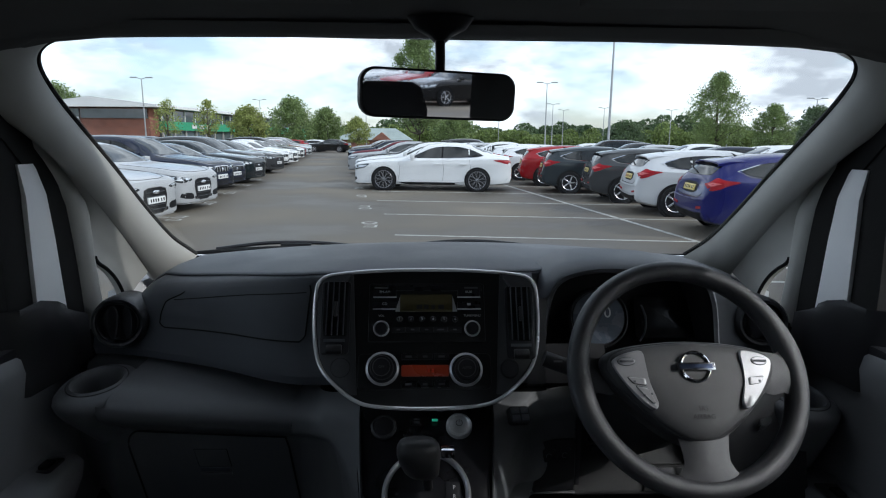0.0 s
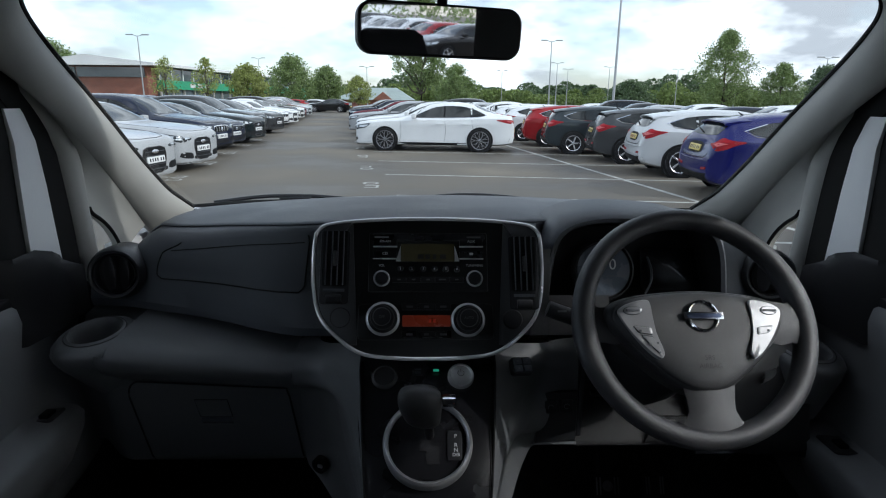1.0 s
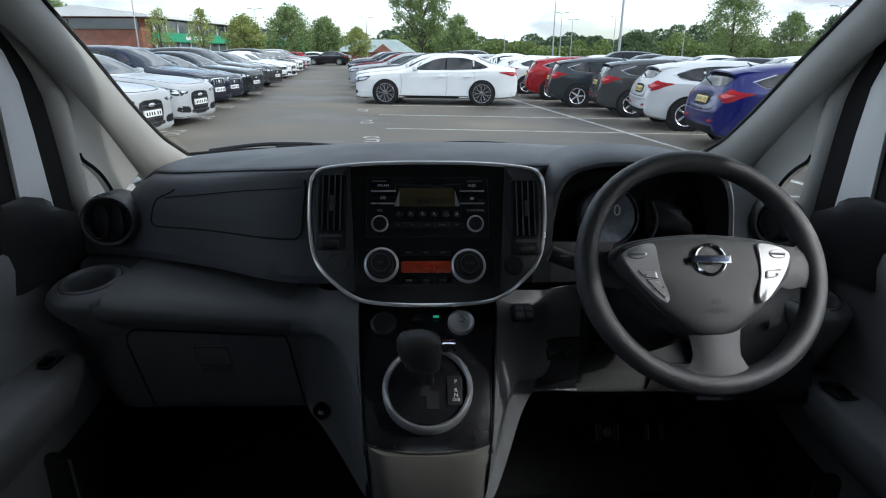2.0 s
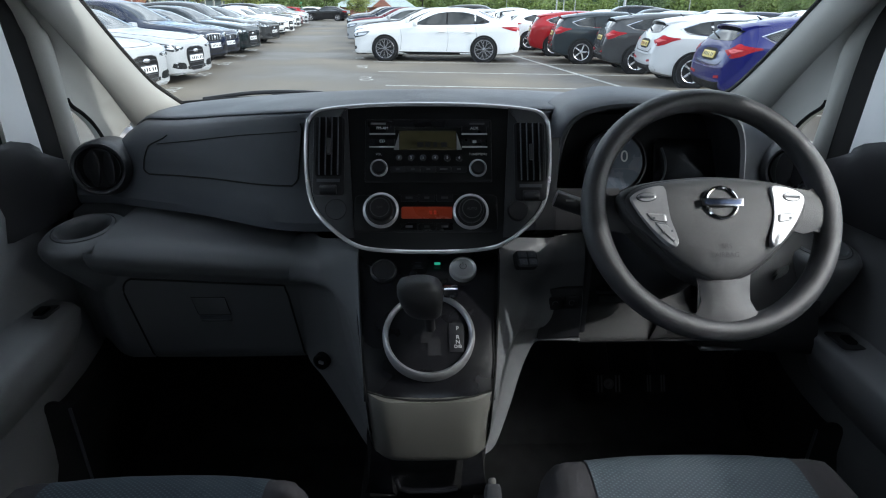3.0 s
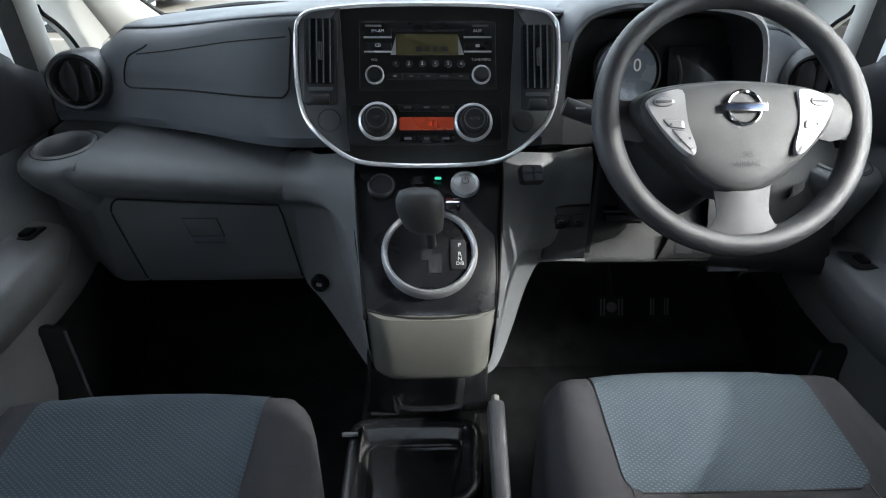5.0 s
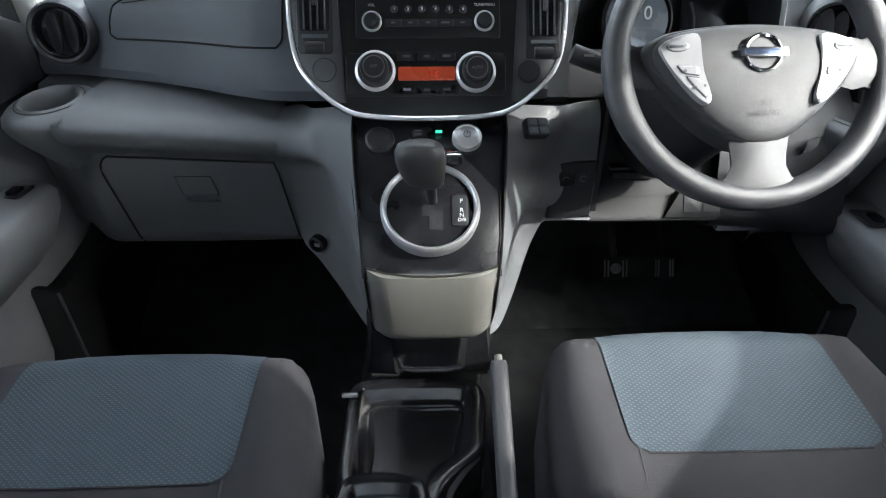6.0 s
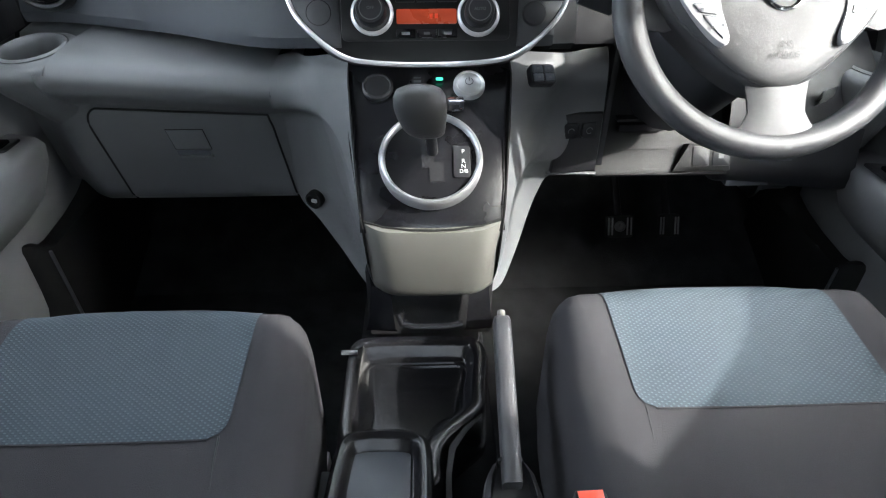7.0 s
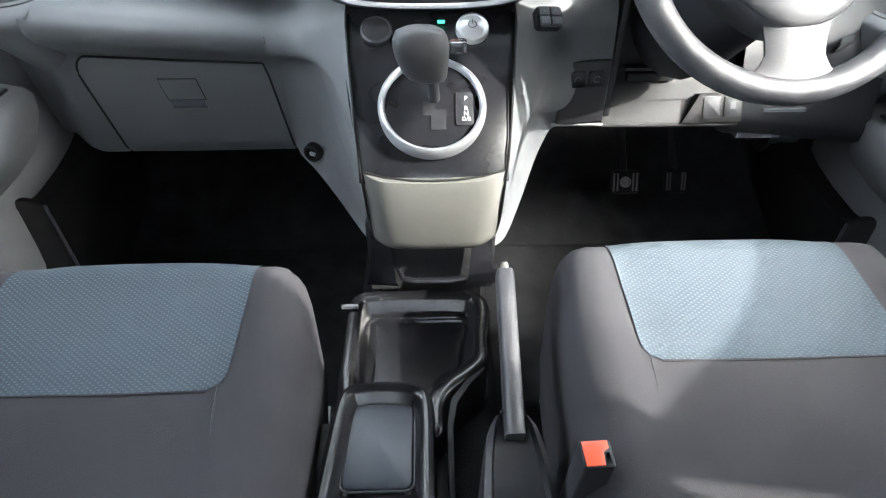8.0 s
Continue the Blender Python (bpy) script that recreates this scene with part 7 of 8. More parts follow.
            part("projector_lens", lathe([(0.030, 0.004), (0.028, 0.014), (0.016, 0.018), (0, 0.019)], axes(h, (-n.y * side, n.x, 0) if side > 0 else (n.y, n.x, 0), (0, 0, 1)), 14), M_LAMPDARK, bez)
        tl = part("tail_light", B.panel("tail_corner", S["tail"], 0.008, side, 3, 1), M_TAIL, c, "red tail light")
        cx, cz = sum(p[0] for p in S["tail"]) / len(S["tail"]), sum(p[1] for p in S["tail"]) / len(S["tail"])
        if fine:
            part("inner_lens", B.panel("tail_corner", [(cx - 0.05 + (x - cx) * 0.42, cz + (z - cz) * 0.30) for x, z in S["tail"]], 0.011, side, 2, 1), M_TAILPALE, tl, "paler lens")
        # wheels
        for wx in (S["fx"], S["fx"] - S["wb"]):
            hw = max(B.at("side", wx, z)[0].y for z in (0.3 + up, 0.5 + up, 0.6 + up))
            wm_ = Matrix.Translation((wx, (hw - 0.010) * side, S["r"])) @ Matrix.Rotation(radians(-90 * side), 4, "X")
            R = S["r"]
            part("wheel_arch", lathe([(R + 0.055, -0.06), (R + 0.050, 0.023), (R + 0.030, 0.024), (R + 0.025, 0.018), (0, 0.018)], wm_, 30), M_RUBBER, c)
            q = rim_share
            t = part("wheel", lathe([(R * q, -0.1), (R * 0.95, -0.1), (R, -0.07), (R, 0.015), (R * 0.97, 0.036), (R * (q + 0.04), 0.042), (R * (q - 0.01), 0.034), (R * 0.3, 0.0235), (0, 0.023)], wm_, 30), M_TYRE, c)
            rim = spoke_rim(R * q, spokes)
            rim.transform(wm_ @ Matrix.Translation((0, 0, 0.036)))
            part("rim", rim, M_ALLOYDARK if dark_rim else M_ALLOY, t, "alloy rim")
        # lower corners of the nose
        part("side_intake", B.panel("front", [(0.41, 0.27 + up), (0.44, 0.40 + up), (0.76, 0.43 + up), (0.80, 0.31 + up)], 0.006, side, 3, 1), M_EXTBLACK, c)
        if fine:
            part("rear_reflector", B.panel("rear", [(0.50, 0.47 + up), (0.50, 0.51 + up), (0.70, 0.53 + up), (0.70, 0.49 + up)], 0.012, side, 2, 0), M_TAIL, c)
    # nose
    if grille == "frame":
        gz, ol = 0.475, [(-0.27, 0.24), (-0.36, 0.52), (-0.31, 0.69), (0.31, 0.69), (0.36, 0.52), (0.27, 0.24)]
    elif grille == "pair":
        gz, ol = 0.44 + up, [(-0.36, 0.55 + up), (-0.40, 0.63 + up), (-0.34, 0.70 + up), (0.34, 0.70 + up), (0.40, 0.63 + up), (0.36, 0.55 + up)]
    else:
        gz, ol = 0.46, [(-0.42, 0.55), (-0.48, 0.64), (-0.42, 0.68), (0.42, 0.68), (0.48, 0.64), (0.42, 0.55)]
    gr = part("grille", B.panel("front", [(y * 1.05, (z - 0.5) * 1.06 + 0.5) for y, z in ol], 0.006, rings=4), M_CHROME if grille != "bar" else M_SILVER, c, "bright grille frame")
    part("grille_mesh", B.panel("front", ol, 0.010, rings=4), M_EXTBLACK, gr, "black grille")
    z0, z1 = min(p[1] for p in ol), max(p[1] for p in ol)
    for i in range(1, 6 if fine else 1):
        z = z0 + (z1 - z0) * i / 6
        if grille == "pair":
            y = -0.36 + 0.72 * (i - 0.5) / 5
            part("grille_bar", B.line("front", [(y, z0 + 0.02), (y, (z0 + z1) / 2), (y, z1 - 0.02)], 0.010, 1, 0.014), M_SILVER, gr)
        else:
            part("grille_bar", B.line("front", [(-0.29, z), (0, z), (0.29, z)], 0.006, 1, 0.012), M_DASH, gr)
    h, n = B.at("front", 0, z1 - 0.075)
    part("badge", slab(ellipse(0.10 if grille == "frame" else 0.05, 0.036 if grille == "frame" else 0.05, n=20), axes((h.x + 0.028, 0, h.z), (0, 1, 0), (-0.12, 0, 1)), 0.02, 0.004), M_CHROME, c)
    part("lower_intake", B.panel("front", [(-0.36, 0.25 + up), (-0.38, 0.34 + up), (0.38, 0.34 + up), (0.36, 0.25 + up)], 0.005, rings=3), M_EXTBLACK, c, "black lower intake")
    part("chin_lip", B.panel("front", [(-0.78, 0.19 + up), (-0.78, 0.225 + up), (0, 0.225 + up), (0.78, 0.225 + up), (0.78, 0.19 + up), (0, 0.18 + up)], 0.018, rings=3, rounds=0), M_PAINT if grille == "frame" else M_EXTBLACK, c).color = (*colour, 1)
    part("bonnet_gap", B.line("top", [(x_nose - 0.30, -0.66), (x_nose - 0.13, -0.50), (x_nose - 0.085, -0.25), (x_nose - 0.08, 0), (x_nose - 0.085, 0.25), (x_nose - 0.13, 0.50), (x_nose - 0.30, 0.66)], 0.006), M_RUBBER, c)
    for side in (1, -1) if fine else ():
        part("bonnet_gap", B.line("top", [(x_nose - 0.30 - 0.12 * k, side * (0.66 + 0.10 * min(1, k / 4))) for k in range(10)], 0.006), M_RUBBER, c)
        part("bonnet_crease", B.line("top", [(x_nose - 0.22 - 0.13 * k, side * (0.36 + 0.022 * k)) for k in range(10)], 0.012, 1, -0.006), M_PAINT, c).color = (*colour, 1)
    h, n = B.at("front", 0, gz)
    pm_ = axes((h.x + 0.034, 0, gz), (0, 1, 0), (-0.05, 0, 1))
    pf = part("front_plate", slab(rrect(0.52, 0.11, 0.01), pm_, 0.03, 0.002), M_PLATEW, c, "white number plate with plain bars")
    for i in range(6 if fine else 0):
        part("plate_bar", box((-0.19 + 0.073 * i + (0.03 if i > 3 else 0), 0, 0.0012), (0.036, 0.055, 0.001), 0, m=pm_), M_LAMPDARK, pf)
    # tail
    zr = S["plate"][0]
    h, n = B.at("rear", 0, zr)
    up_v = Vector((-n.z, 0, n.x)) if n.x < 0 else Vector((0, 0, 1))
    up_v = up_v if up_v.z > 0 else -up_v
    part("plate_recess", B.panel("rear", [(-0.34, zr - 0.085), (-0.36, zr + 0.10), (0.36, zr + 0.10), (0.34, zr - 0.085)], 0.004, rings=3), M_EXTBLACK, c)
    pm_ = axes(h + n * 0.02, (0, -1, 0), up_v)
    pr = part("rear_plate", slab(rrect(0.52, 0.11, 0.01), pm_, 0.03, 0.002), M_PLATEY, c, "yellow number plate with plain bars")
    for i in range(6 if fine else 0):
        part("plate_bar", box((-0.19 + 0.073 * i + (0.03 if i > 3 else 0), 0, 0.0012), (0.036, 0.055, 0.001), 0, m=pm_), M_LAMPDARK, pr)
    part("rear_bumper_trim", B.panel("rear", [(-0.82, 0.30 + up), (-0.80, 0.44 + up), (-0.4, 0.40 + up), (0.4, 0.40 + up), (0.80, 0.44 + up), (0.82, 0.30 + up), (0, 0.26 + up)], 0.008, rings=5), M_EXTBLACK, c, "black lower bumper")
    zl = zr - 0.14
    part("tailgate_gap", B.line("rear", [(-0.66, zl + 0.30), (-0.62, zl + 0.06), (-0.5, zl), (0, zl - 0.01), (0.5, zl), (0.62, zl + 0.06), (0.66, zl + 0.30)], 0.006), M_RUBBER, c)
    part("bumper_ledge", B.line("rear", [(-0.76, zl - 0.03), (-0.4, zl - 0.05), (0, zl - 0.055), (0.4, zl - 0.05), (0.76, zl - 0.03)], 0.016, 1, 0.004), M_PAINT, c).color = (*colour, 1)
    if S["hatch"]:
        x0, z0 = S["roof_x"], section(S, S["roof_x"])[-1][1]
        x1 = x0 - 0.40
        zt = section(S, x0 - 0.22)[-1][1]
        rows_ = []
        for y in (-0.57, -0.5, -0.3, 0, 0.3, 0.5, 0.57):
            dz, dx = -0.10 * y * y - (0.02 if abs(y) > 0.55 else 0), 0.10 * y * y
            rows_.append([(x0 + 0.05, y, z0 - 0.012 + dz), (x0 - 0.18, y, z0 - 0.022 + dz), (x1 + dx, y, z0 - 0.060 + dz), (x1 + dx, y, z0 - 0.085 + dz), (x1 + 0.12 + dx, y, z0 - 0.105 + dz), (x0 - 0.05, y, z0 - 0.09 + dz)])
        painted("roof_spoiler", loft(rows_, closed=True, caps=True))
        part("rear_wiper", B.line("rear", [(0.02, S["back"][0][1] + 0.02), (0.2, S["back"][0][1] + 0.05), (0.40, S["back"][0][1] + 0.075)], 0.012, 1, 0.018), M_EXTBLACK, c)
    xa = S["roof_x"] + 0.12
    zt = section(S, xa)[-1][1]
    part("aerial", tube([(xa, 0, zt - 0.01), (xa - 0.09, 0, zt + 0.045)], 0.016, sides=6, taper=0.4), M_EXTBLACK, c)
    painted("body", B.bm)
    return c


def set_car(src, a, b, flip, colour, label, twist=0.0, raw=None):
    """A copy of a car in a bay; flip: it faces against the bays' direction."""
    p = raw if raw is not None else bay(a, b)
    c = copy_thing(src, Matrix.Translation(p) @ Matrix.Rotation(radians(HEAD + (180 if flip else 0) + twist), 4, "Z"))
    for ch in c.children_recursive:
        if ch.data and ch.data.materials and ch.data.materials[0] == M_PAINT:
            ch.color = (*colour, 1)
    tagged(c, label)
    return c


WHITE, SILVER, NAVY, BLACK, GREY, RED, BLUE, DKGREEN = (0.80, 0.81, 0.81), (0.43, 0.44, 0.45), (0.006, 0.011, 0.030), (0.006, 0.006, 0.007), (0.045, 0.047, 0.049), (0.30, 0.006, 0.010), (0.010, 0.012, 0.11), (0.007, 0.013, 0.015)
WINE = (0.12, 0.01, 0.018)


def put(src, m, colour):
    src.matrix_basis = m
    return src


def bay_m(a, b, flip, twist=0.0):
    return Matrix.Translation(bay(a, b)) @ Matrix.Rotation(radians(HEAD + (180 if flip else 0) + twist), 4, "Z")


# the near row, noses to the lane
saloon = put(build_car(SALOON, "white saloon car with dark alloy wheels in a bay", WHITE, 9, True, rim_share=0.80), bay_m(2.14, 9.55, True), WHITE)
saloon_b = put(build_car(SALOON, "silver saloon car parked nose to the lane", SILVER, 5, grille="frame", glass=M_CARGLASS_PALE), bay_m(-6.62, 0.35, False), SILVER)
hatch = put(build_car(HATCH, "silver hatchback with red tail lights in a bay", (0.58, 0.59, 0.60), 5, glass=M_CARGLASS_PALE), bay_m(7.88, 4.15, False), SILVER)
suv = put(build_car(SUV, "dark navy sport utility car parked nose to the lane", NAVY, 5, grille="pair", glass=M_CARGLASS_PALE), bay_m(-6.4, 5.75, False), NAVY)
# plainer ones for the rows farther off
far_hatch = put(build_car(HATCH, "bright red hatchback at the lane's end", RED, 5, fine=False), Matrix.Translation(bay(-7.2, 57)) @ Matrix.Rotation(radians(HEAD + 180), 4, "Z"), RED)
far_saloon = put(build_car(SALOON, "black saloon car crossing the lane's end", BLACK, 5, grille="frame", glass=M_CARGLASS_PALE, fine=False), Matrix.Translation(bay(-2.6, 58)) @ Matrix.Rotation(radians(HEAD + 180), 4, "Z"), BLACK)
far_suv = put(build_car(SUV, "black sport utility car in the row behind", BLACK, 5, grille="pair", fine=False), bay_m(-12.2, 1.2, True), BLACK)

NAMES = {WHITE: "white", SILVER: "silver", NAVY: "dark navy", BLACK: "black", GREY: "dark grey", RED: "bright red", BLUE: "deep blue", DKGREEN: "green-black", WINE: "wine red"}
TYPES = {"s": (saloon, "saloon car"), "t": (saloon_b, "saloon car"), "h": (hatch, "hatchback"), "u": (suv, "sport utility car")}
FAR = {"s": far_saloon, "t": far_saloon, "h": far_hatch, "u": far_suv}
rnd = random.Random(5)


def row(seq, a, b0, flip, where, jit=0.25, far=False):
    for i, (k, colour) in enumerate(seq):
        src, kind = TYPES[k]
        if far or i > 4:
            src = FAR[k]
        set_car(src, a + rnd.uniform(-jit, jit) * (i > 0), b0 + i * PITCH + rnd.uniform(-0.08, 0.08), flip, colour, NAMES[colour] + " " + kind + " " + where, rnd.uniform(-1, 1))


# beyond the white saloon
row([("s", WHITE), ("t", BLACK), ("t", SILVER), ("h", GREY), ("t", WINE), ("h", SILVER), ("t", NAVY), ("t", BLACK), ("h", WHITE), ("t", GREY), ("h", WINE), ("t", SILVER)], 2.2, 12.35, True, "parked nose to the lane")
# second row, tails towards the van
set_car(hatch, 7.5, 1.10, False, BLUE, "deep blue hatchback with red tail lights in a bay")
set_car(hatch, 8.0, 6.80, False, GREY, "dark grey hatchback with red tail lights in a bay")
set_car(hatch, 7.65, 9.45, False, (0.022, 0.030, 0.035), "slate grey hatchback with black trim in a bay")
set_car(hatch, 7.8, 12.2, False, RED, "bright red hatchback parked in a bay")
row([("h", WHITE), ("h", WHITE), ("s", WHITE), ("h", SILVER), ("h", WHITE), ("u", GREY), ("h", WHITE), ("h", SILVER)], 7.8, 14.95, False, "in the second row of bays")
# third and fourth rows, seen as roofs
row([("h", SILVER), ("s", WHITE), ("h", WHITE), ("t", BLACK), ("h", GREY), ("t", WHITE), ("h", NAVY), ("s", WHITE), ("h", SILVER), ("t", GREY), ("u", BLACK), ("h", WHITE)], 14.6, -1.0, True, "in a farther row of bays", far=True)
row([("h", WHITE), ("t", GREY), ("s", SILVER), ("h", BLACK), ("t", WHITE), ("h", RED), ("h", WHITE), ("u", SILVER), ("t", NAVY), ("h", WHITE)], 24.0, 0.5, False, "in a distant row of bays", far=True)
row([("h", GREY), ("t", WHITE), ("s", WHITE), ("h", SILVER), ("t", WHITE), ("h", NAVY), ("h", WHITE), ("u", BLACK), ("t", GREY), ("h", WHITE)], 31.5, 4.5, True, "in a distant row of bays", far=True)
# the row across the lane
set_car(saloon_b, -6.4, 3.0, False, SILVER, "silver saloon car parked nose to the lane")
row([("h", NAVY), ("t", DKGREEN), ("u", GREY), ("t", GREY), ("h", WINE), ("h", WHITE), ("t", WHITE), ("h", SILVER), ("u", BLACK), ("t", WHITE), ("h", GREY), ("h", RED), ("t", WHITE), ("u", SILVER)], -6.4, 8.5, False, "parked across the lane")
row([("u", NAVY), ("t", GREY), ("u", BLACK), ("h", WHITE), ("t", SILVER), ("h", GREY), ("u", NAVY)], -12.2, 4.0, True, "in the row behind", far=True)
set_car(hatch, -8.0, -4.6, False, NAVY, "dark navy hatchback parked beside the lane")
# beside the van
set_car(far_hatch, 6.6, -3.6, False, GREY, "dark grey hatchback parked beside the van")
# the lane's far end
set_car(hatch, 0, 0, True, WHITE, "white hatchback at the lane's end", 0, bay(-5.0, 61))
# behind the van
set_car(hatch, 0, 0, True, BLACK, "black hatchback parked behind the van", 0, Vector((11.6, -18.6, 0)))
set_car(hatch, 0, 0, True, RED, "bright red hatchback parked behind the van", 0, Vector((11.8, -21.4, 0)))
for i, colour in enumerate((WHITE, SILVER, WHITE, GREY)):
    set_car(TYPES["shtu"[i]][0], 0, 0, True, colour, NAMES[colour] + " car in a row behind the van", 0, Vector((12.0 + 0.3 * i, -24.2 - 2.8 * i, 0)))

# ---- lamp posts ----
def lamp_post(x, y, h, double=True):
    p = thing("street_lamp", (x, y, 0), "tall galvanised car park lamp post", "street lamp", "lamp posts")
    part("pole", tube([(x, y, 0), (x, y, h * 0.5), (x, y, h)], 0.09, sides=10, taper=0.55), M_POLE, p)
    part("base_sleeve", tube([(x, y, 0), (x, y, 1.2)], 0.12, sides=10), M_POLE, p)
    for sx in ((-1, 1) if double else (1,)):
        part("arm", tube([(x, y, h - 0.05), (x + sx * 0.5, y, h + 0.08)], 0.035, sides=6), M_POLE, p)
        part("lantern", box((x + sx * 0.85, y, h + 0.12), (0.75, 0.28, 0.12), 0.04), M_POLE, p, "grey lantern head")


for x, y, h in ((-31.8, 69, 8), (14.4, 69, 8), (12.1, 38, 10.5), (24, 109, 8), (-28.7, 106, 8), (46, 68, 6.5), (31, 130, 8), (37, 120, 8), (53, 125, 8), (-9.5, 100, 6.5), (63, 120, 8), (18, 140, 8)):
    lamp_post(x, y, h)

# ---- buildings ----
shop = thing("shop_building", (-33, 90, 0), "long low brick shop with a green fascia and pale roof", "building")
f_dir = Vector((5.0, 58, 0)).normalized()
corner = Vector((-33.5, 74, 0))
side_n = Vector((f_dir.y, -f_dir.x, 0))


def fac(along, out, z):
    return corner + f_dir * along + side_n * out + Vector((0, 0, z))


def facade_box(a0, a1, o0, o1, z0, z1, m, name, parent=shop, label=""):
    return part(name, loft([[fac(a0, o0, z0), fac(a0, o1, z0), fac(a0, o1, z1), fac(a0, o0, z1)], [fac(a1, o0, z0), fac(a1, o1, z0), fac(a1, o1, z1), fac(a1, o0, z1)]], closed=True, caps=True), m, parent, label, smooth=0)


facade_box(0, 62, -14, 0, 0, 5.0, M_BRICK, "wall", label="red brick wall")
facade_box(-1.2, 63, -15, 1.6, 5.08, 5.35, M_ROOFW, "eaves", label="pale eaves")
part("roof", loft([[fac(a, o, z) for o, z in ((1.6, 5.36), (-6.7, 6.3), (-15, 5.36))] for a in (-1.2, 63)]), M_ROOFW, shop, "pale metal roof")
part("gable_end", loft([[fac(-1.19, 1.55, 5.34), fac(-1.19, -6.7, 5.34), fac(-1.19, -14.9, 5.34)], [fac(-1.19, 1.50, 5.36), fac(-1.19, -6.7, 6.28), fac(-1.19, -14.8, 5.36)]]), M_ROOFW, shop, "pale gable end", smooth=0)
facade_box(2, 62, 0.05, 0.9, 2.4, 3.5, M_GREENBAND, "fascia", label="green fascia band")
facade_box(2, 62, 0.05, 0.35, 3.52, 4.9, M_SHOPGLASS, "upper_glazing")
facade_box(2, 62, 0.05, 0.30, 0.3, 2.38, M_SHOPGLASS, "lower_glazing")
for i in range(21):
    facade_box(2 + i * 3, 2.25 + i * 3, 0.3, 0.5, 0, 2.4, M_CONC, "pier")
    facade_box(2 + i * 3, 2.15 + i * 3, 0.36, 0.46, 3.5, 5.0, M_ROOFW, "mullion")
for i in range(3):
    facade_box(9 + i * 2.2, 10.4 + i * 2.2, 0.9, 0.93, 2.7, 3.2, M_PLATEW, "sign_bar")
facade_box(-0.2, 0.0, -14.2, -8.8, 0.4, 4.9, M_SHOPGLASS, "end_window")
facade_box(-0.3, -0.2, -14.2, -8.8, 3.4, 3.9, M_ROOFW, "end_sign")
facade_box(-0.2, 0.0, -8.6, -0.2, 3.75, 4.9, M_SHOPGLASS, "end_glazing")
facade_box(-0.25, 0.0, -14, 0.0, 0.0, 0.9, M_CONC, "plinth")
facade_box(-3.2, -3.0, -14, 4, 0, 1.5, M_CONC, "low_wall")

hut = thing("brick_pavilion", (-9, 110, 0), "small brick pavilion with a pale hipped roof", "building")
part("wall", box((-9.2, 114, 0.7), (14.0, 8, 1.4)), M_BRICK, hut, "red brick wall", smooth=0)
bm = bmesh.new()
ev = [bm.verts.new(p) for p in ((-16.6, 109.4, 1.3), (-1.8, 109.4, 1.3), (-1.8, 119, 1.3), (-16.6, 119, 1.3))]
rd = [bm.verts.new(p) for p in ((-12.4, 114, 3.5), (-5.2, 114, 3.5))]
for f in ((ev[0], ev[1], rd[1], rd[0]), (ev[1], ev[2], rd[1]), (ev[2], ev[3], rd[0], rd[1]), (ev[3], ev[0], rd[0]), tuple(ev)):
    bm.faces.new(f)
part("roof", bm, M_ROOFG, hut, "pale hipped roof", smooth=0)
bm = bmesh.new()
gv = [bm.verts.new(p) for p in ((-9.4, 109.0, 1.3), (-5.8, 109.0, 1.3), (-7.6, 109.0, 2.7), (-9.4, 112, 1.3), (-5.8, 112, 1.3), (-7.6, 112.4, 2.7))]
for f in ((0, 1, 2), (0, 2, 5, 3), (1, 4, 5, 2)):
    bm.faces.new([gv[i] for i in f])
part("gable", bm, M_BRICK, hut, "red brick gable", smooth=0)
part("kiosk", box((-18.5, 88, 1.4), (2.2, 2.2, 2.8), 0.05), M_GREENBAND, thing("green_kiosk", (-18.5, 88, 0), "green and white trolley shelter", "shelter"))

# ---- trees ----
def leaves(points, size, seed):
    """Many small bent leaf sprays at the points."""
    r = np.random.default_rng(seed)
    pts = np.asarray(points)
    n = len(pts)
    d1 = r.normal(size=(n, 3))
    d1 /= np.linalg.norm(d1, axis=1)[:, None]
    d2 = np.cross(d1, r.normal(size=(n, 3)))
    d2 /= np.linalg.norm(d2, axis=1)[:, None]
    s = size * r.uniform(0.6, 1.4, size=(n, 1))
    v = np.stack([pts - d1 * s, pts + d2 * s * 0.55, pts + d1 * s, pts - d2 * s * 0.55], 1).reshape(-1, 3)
    f = np.arange(4 * n).reshape(-1, 4)
    me = bpy.data.meshes.new("leaves")
    me.from_pydata(v.tolist(), [], f.tolist())
    return me


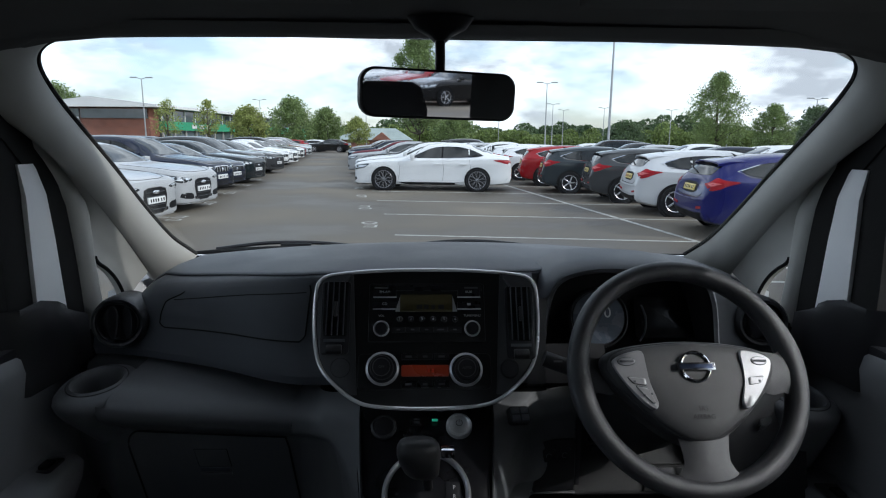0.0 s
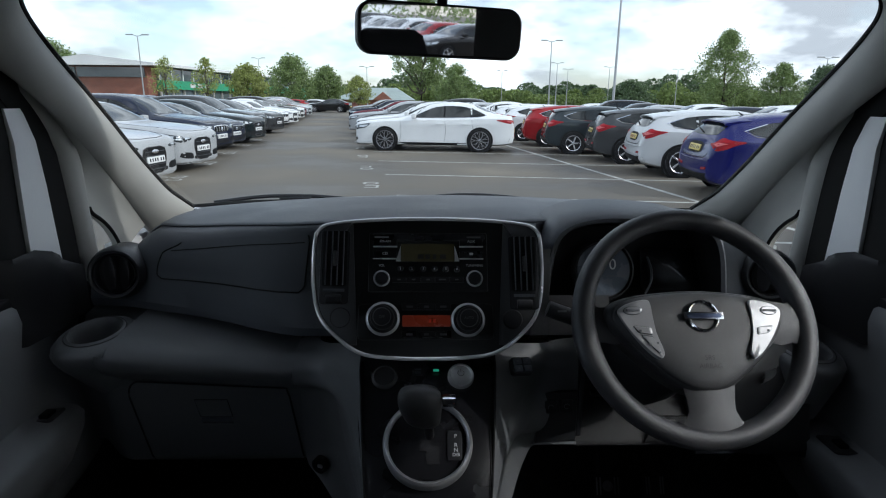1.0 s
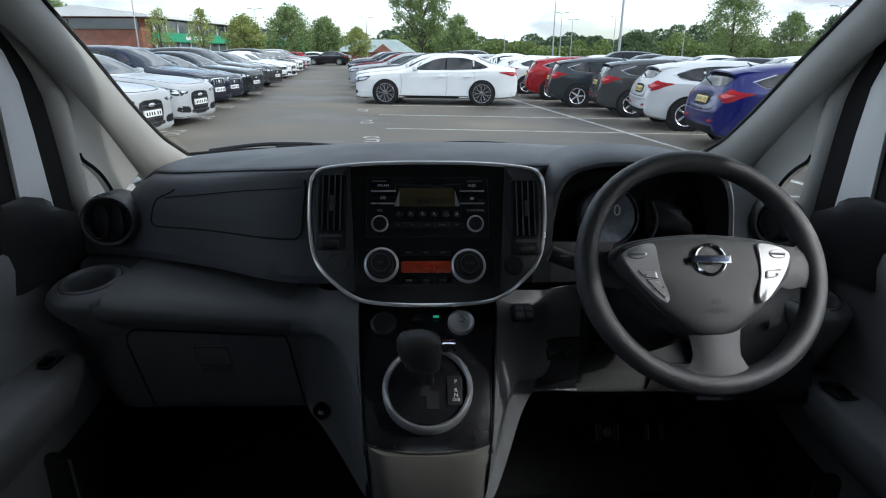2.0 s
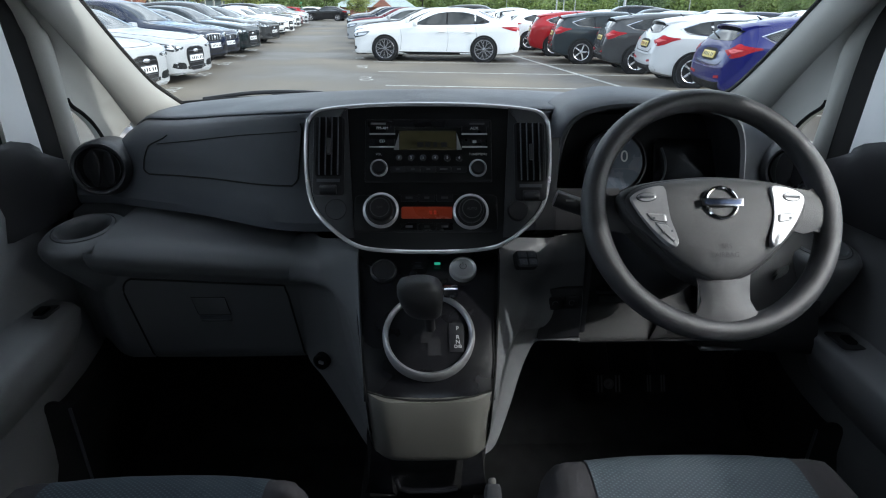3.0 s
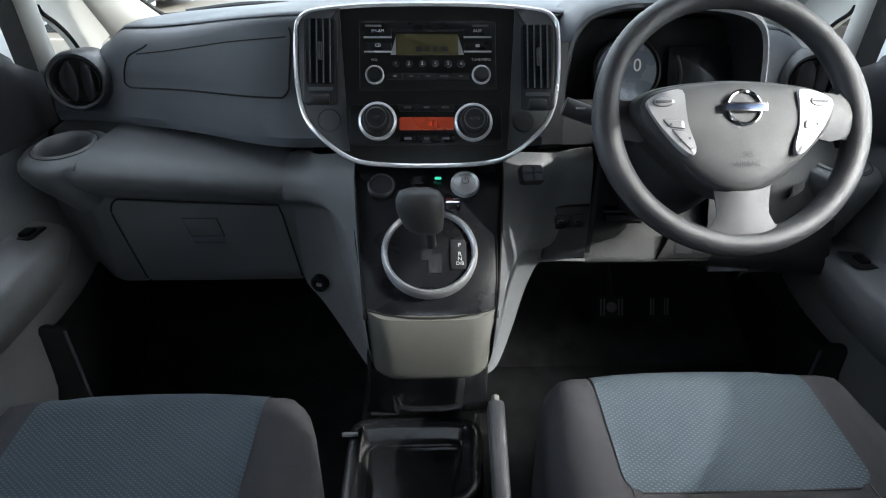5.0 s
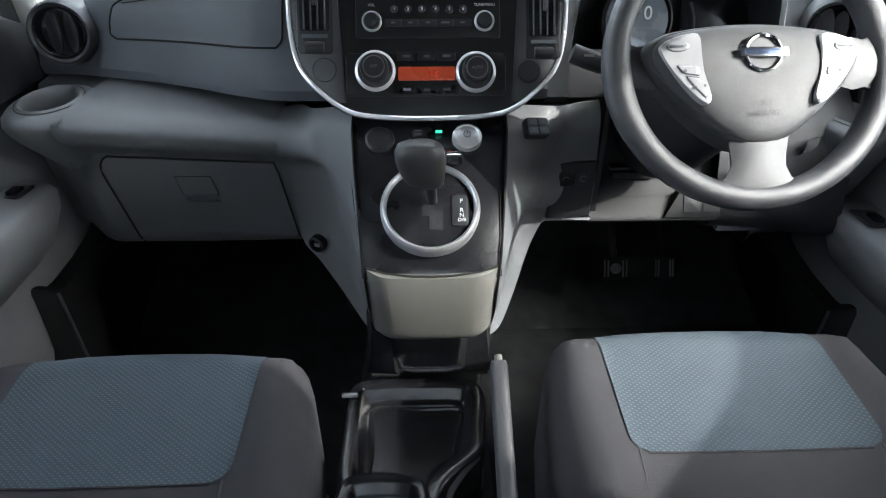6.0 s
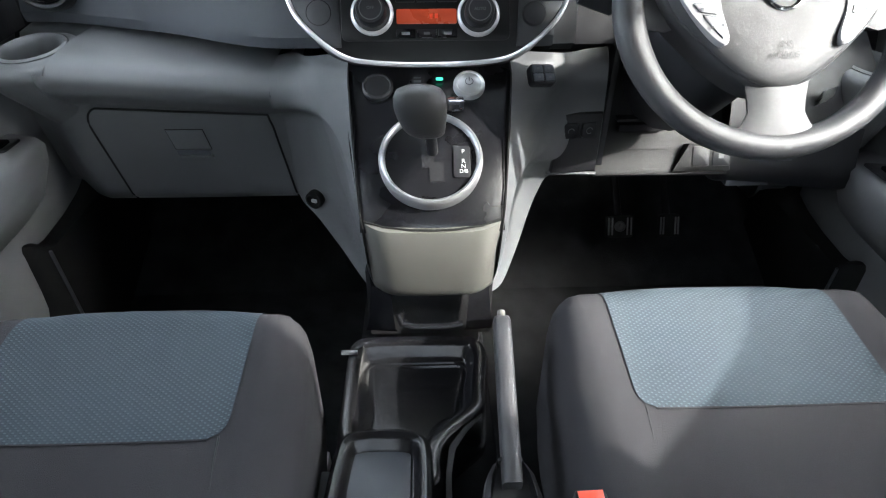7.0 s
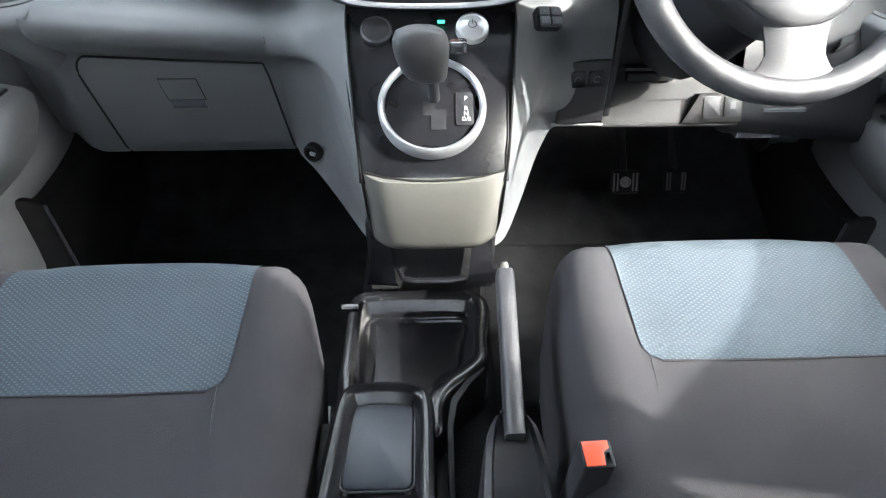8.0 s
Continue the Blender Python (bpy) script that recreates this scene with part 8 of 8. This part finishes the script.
def tree(x, y, h, rad, trunk_h, m, seed, label, slim=1.0, count=9000, size=0.13):
    r = random.Random(seed)
    t = thing("tree", (x, y, 0), label, "tree", "trees")
    part("trunk", tube([(x, y, 0), (x + 0.1, y, h * 0.3), (x - 0.05, y, h * 0.6), (x, y, h * 0.9)], 0.022 * h, sides=9, taper=0.15), M_BARK, t)
    clumps = []
    for i in range(190):
        f = r.uniform(0, 1) ** 0.9
        z = trunk_h + (h - trunk_h) * f
        prof = math.sin(math.pi * min(1, 0.16 + 0.82 * f)) ** 0.75 * (1 if f < 0.5 else 1 + (slim - 1) * (f - 0.5) * 2)
        a = r.uniform(0, 6.283)
        q = (0.25 + 0.75 * r.random() ** 0.6) * rad * prof * r.uniform(0.75, 1.12)
        c = Vector((x + q * math.cos(a), y + q * math.sin(a), z))
        clumps.append((c, rad * r.uniform(0.08, 0.22)))
        if i < 14:
            part("limb", tube([(x, y, max(0.2 * h, z - 0.25 * h)), (x + 0.5 * (c.x - x), y + 0.5 * (c.y - y), z - 0.08 * h), c], 0.009 * h, sides=6, taper=0.3), M_BARK, t)
    g = np.random.default_rng(seed)
    pts = []
    for c, q in clumps:
        n = int(count / len(clumps) * g.uniform(0.5, 1.5))
        d = g.normal(size=(n, 3))
        d *= np.minimum(1, 2.0 / np.linalg.norm(d, axis=1))[:, None] * np.array([0.8, 0.8, 0.6])
        hang = np.abs(g.normal(size=(n, 1))) * 0.5 * q
        pts.append(np.array(c) + d * q - np.array([0, 0, 1]) * hang)
    me = leaves(np.concatenate(pts) - np.array([x, y, 0]), size, seed)
    me.materials.append(m)
    cr = new("crown", me)
    cr.parent = t
    return t


tree(-0.3, 46, 9.6, 2.25, 2.6, M_LEAF, 1, "green birch tree with a loose crown", 0.7, 26000, 0.075)
tree(25.2, 50, 7.2, 2.5, 1.5, M_LEAF, 2, "green birch tree with a pointed crown", 0.5, 17000, 0.075)
tree(36.2, 60, 5.3, 2.0, 1.2, M_LEAF, 3, "pale green tree with a loose crown", 0.6, 14000, 0.08)
tree(44.8, 66, 5.4, 2.4, 1.2, M_LEAFD, 4, "dark green broad tree", 0.8)
tree(-57, 95, 9.2, 5.0, 1.5, M_LEAF, 14, "broad green tree behind the shop", 0.8, 12000, 0.16)
tree(-28, 66, 5.5, 1.7, 2.0, M_LEAFY, 6, "slender young tree before the shop", 0.6, 1600, 0.10)
tree(-23.6, 66, 5.5, 1.5, 2.0, M_LEAFY, 7, "slender young tree before the shop", 0.6, 2000, 0.10)
tree(-20.3, 70, 5.0, 2.4, 1.3, M_LEAFY, 8, "yellow-green broad tree before the shop", 0.8, 7000)
tree(-17.6, 80, 6.6, 3.6, 1.2, M_LEAF, 9, "round green tree beside the lane", 0.85, 11000)
tree(-13.5, 84, 5.6, 2.6, 1.2, M_LEAF, 10, "green tree by the lane's end", 0.8)
tree(-10.5, 95, 4.8, 2.2, 1.0, M_LEAFY, 11, "yellow-green tree by the lane's end", 0.8, 5000)
tree(4.5, 85, 6.0, 3.0, 1.2, M_LEAF, 12, "green tree behind the bays", 0.8)
tree(20.0, 58, 3.4, 2.2, 0.6, M_LEAFD, 13, "low dark shrub tree", 0.9, 5000)


def woods(name, r0, r1, a0, a1, h0, h1, n, m, seed, label):
    """A far belt of trees round the car park."""
    g = np.random.default_rng(seed)
    k = int((a1 - a0) * r0 / 1.7)
    pts = []
    for i in range(k):
        a = radians(90) - (a0 + (a1 - a0) * (i + g.uniform(-0.4, 0.4)) / k)
        rr_ = g.uniform(r0, r1)
        h = g.uniform(h0, h1) * (0.85 + 0.3 * math.sin(a * 23) * math.sin(a * 7))
        c = np.array([rr_ * math.cos(a), rr_ * math.sin(a), 0])
        d = g.normal(size=(n, 3))
        d /= np.linalg.norm(d, axis=1)[:, None]
        z = g.uniform(0, 1, size=(n, 1))
        w = g.uniform(2.2, 4.2) * np.sqrt(np.clip(1 - (z - 0.35) ** 2 / 0.45, 0.02, 1))
        pts.append(c + np.concatenate([d[:, :2] * w, z * h], 1))
    me = leaves(np.concatenate(pts), 0.38, seed)
    me.materials.append(m)
    ob = new(name, me)
    return tagged(ob, label, "woods", kind="stuff")


woods("far_woods", 150, 172, -1.2, 1.3, 5.0, 8.0, 700, M_LEAFD, 21, "dark green belt of distant trees")
woods("far_woods_front", 142, 150, -1.2, 1.3, 2.6, 6.0, 420, M_LEAFB, 22, "mid green belt of distant trees and shrubs")
woods("rear_woods", 90, 110, 1.4, 5.1, 5.0, 9.0, 90, M_LEAF, 23, "belt of trees behind the car park")
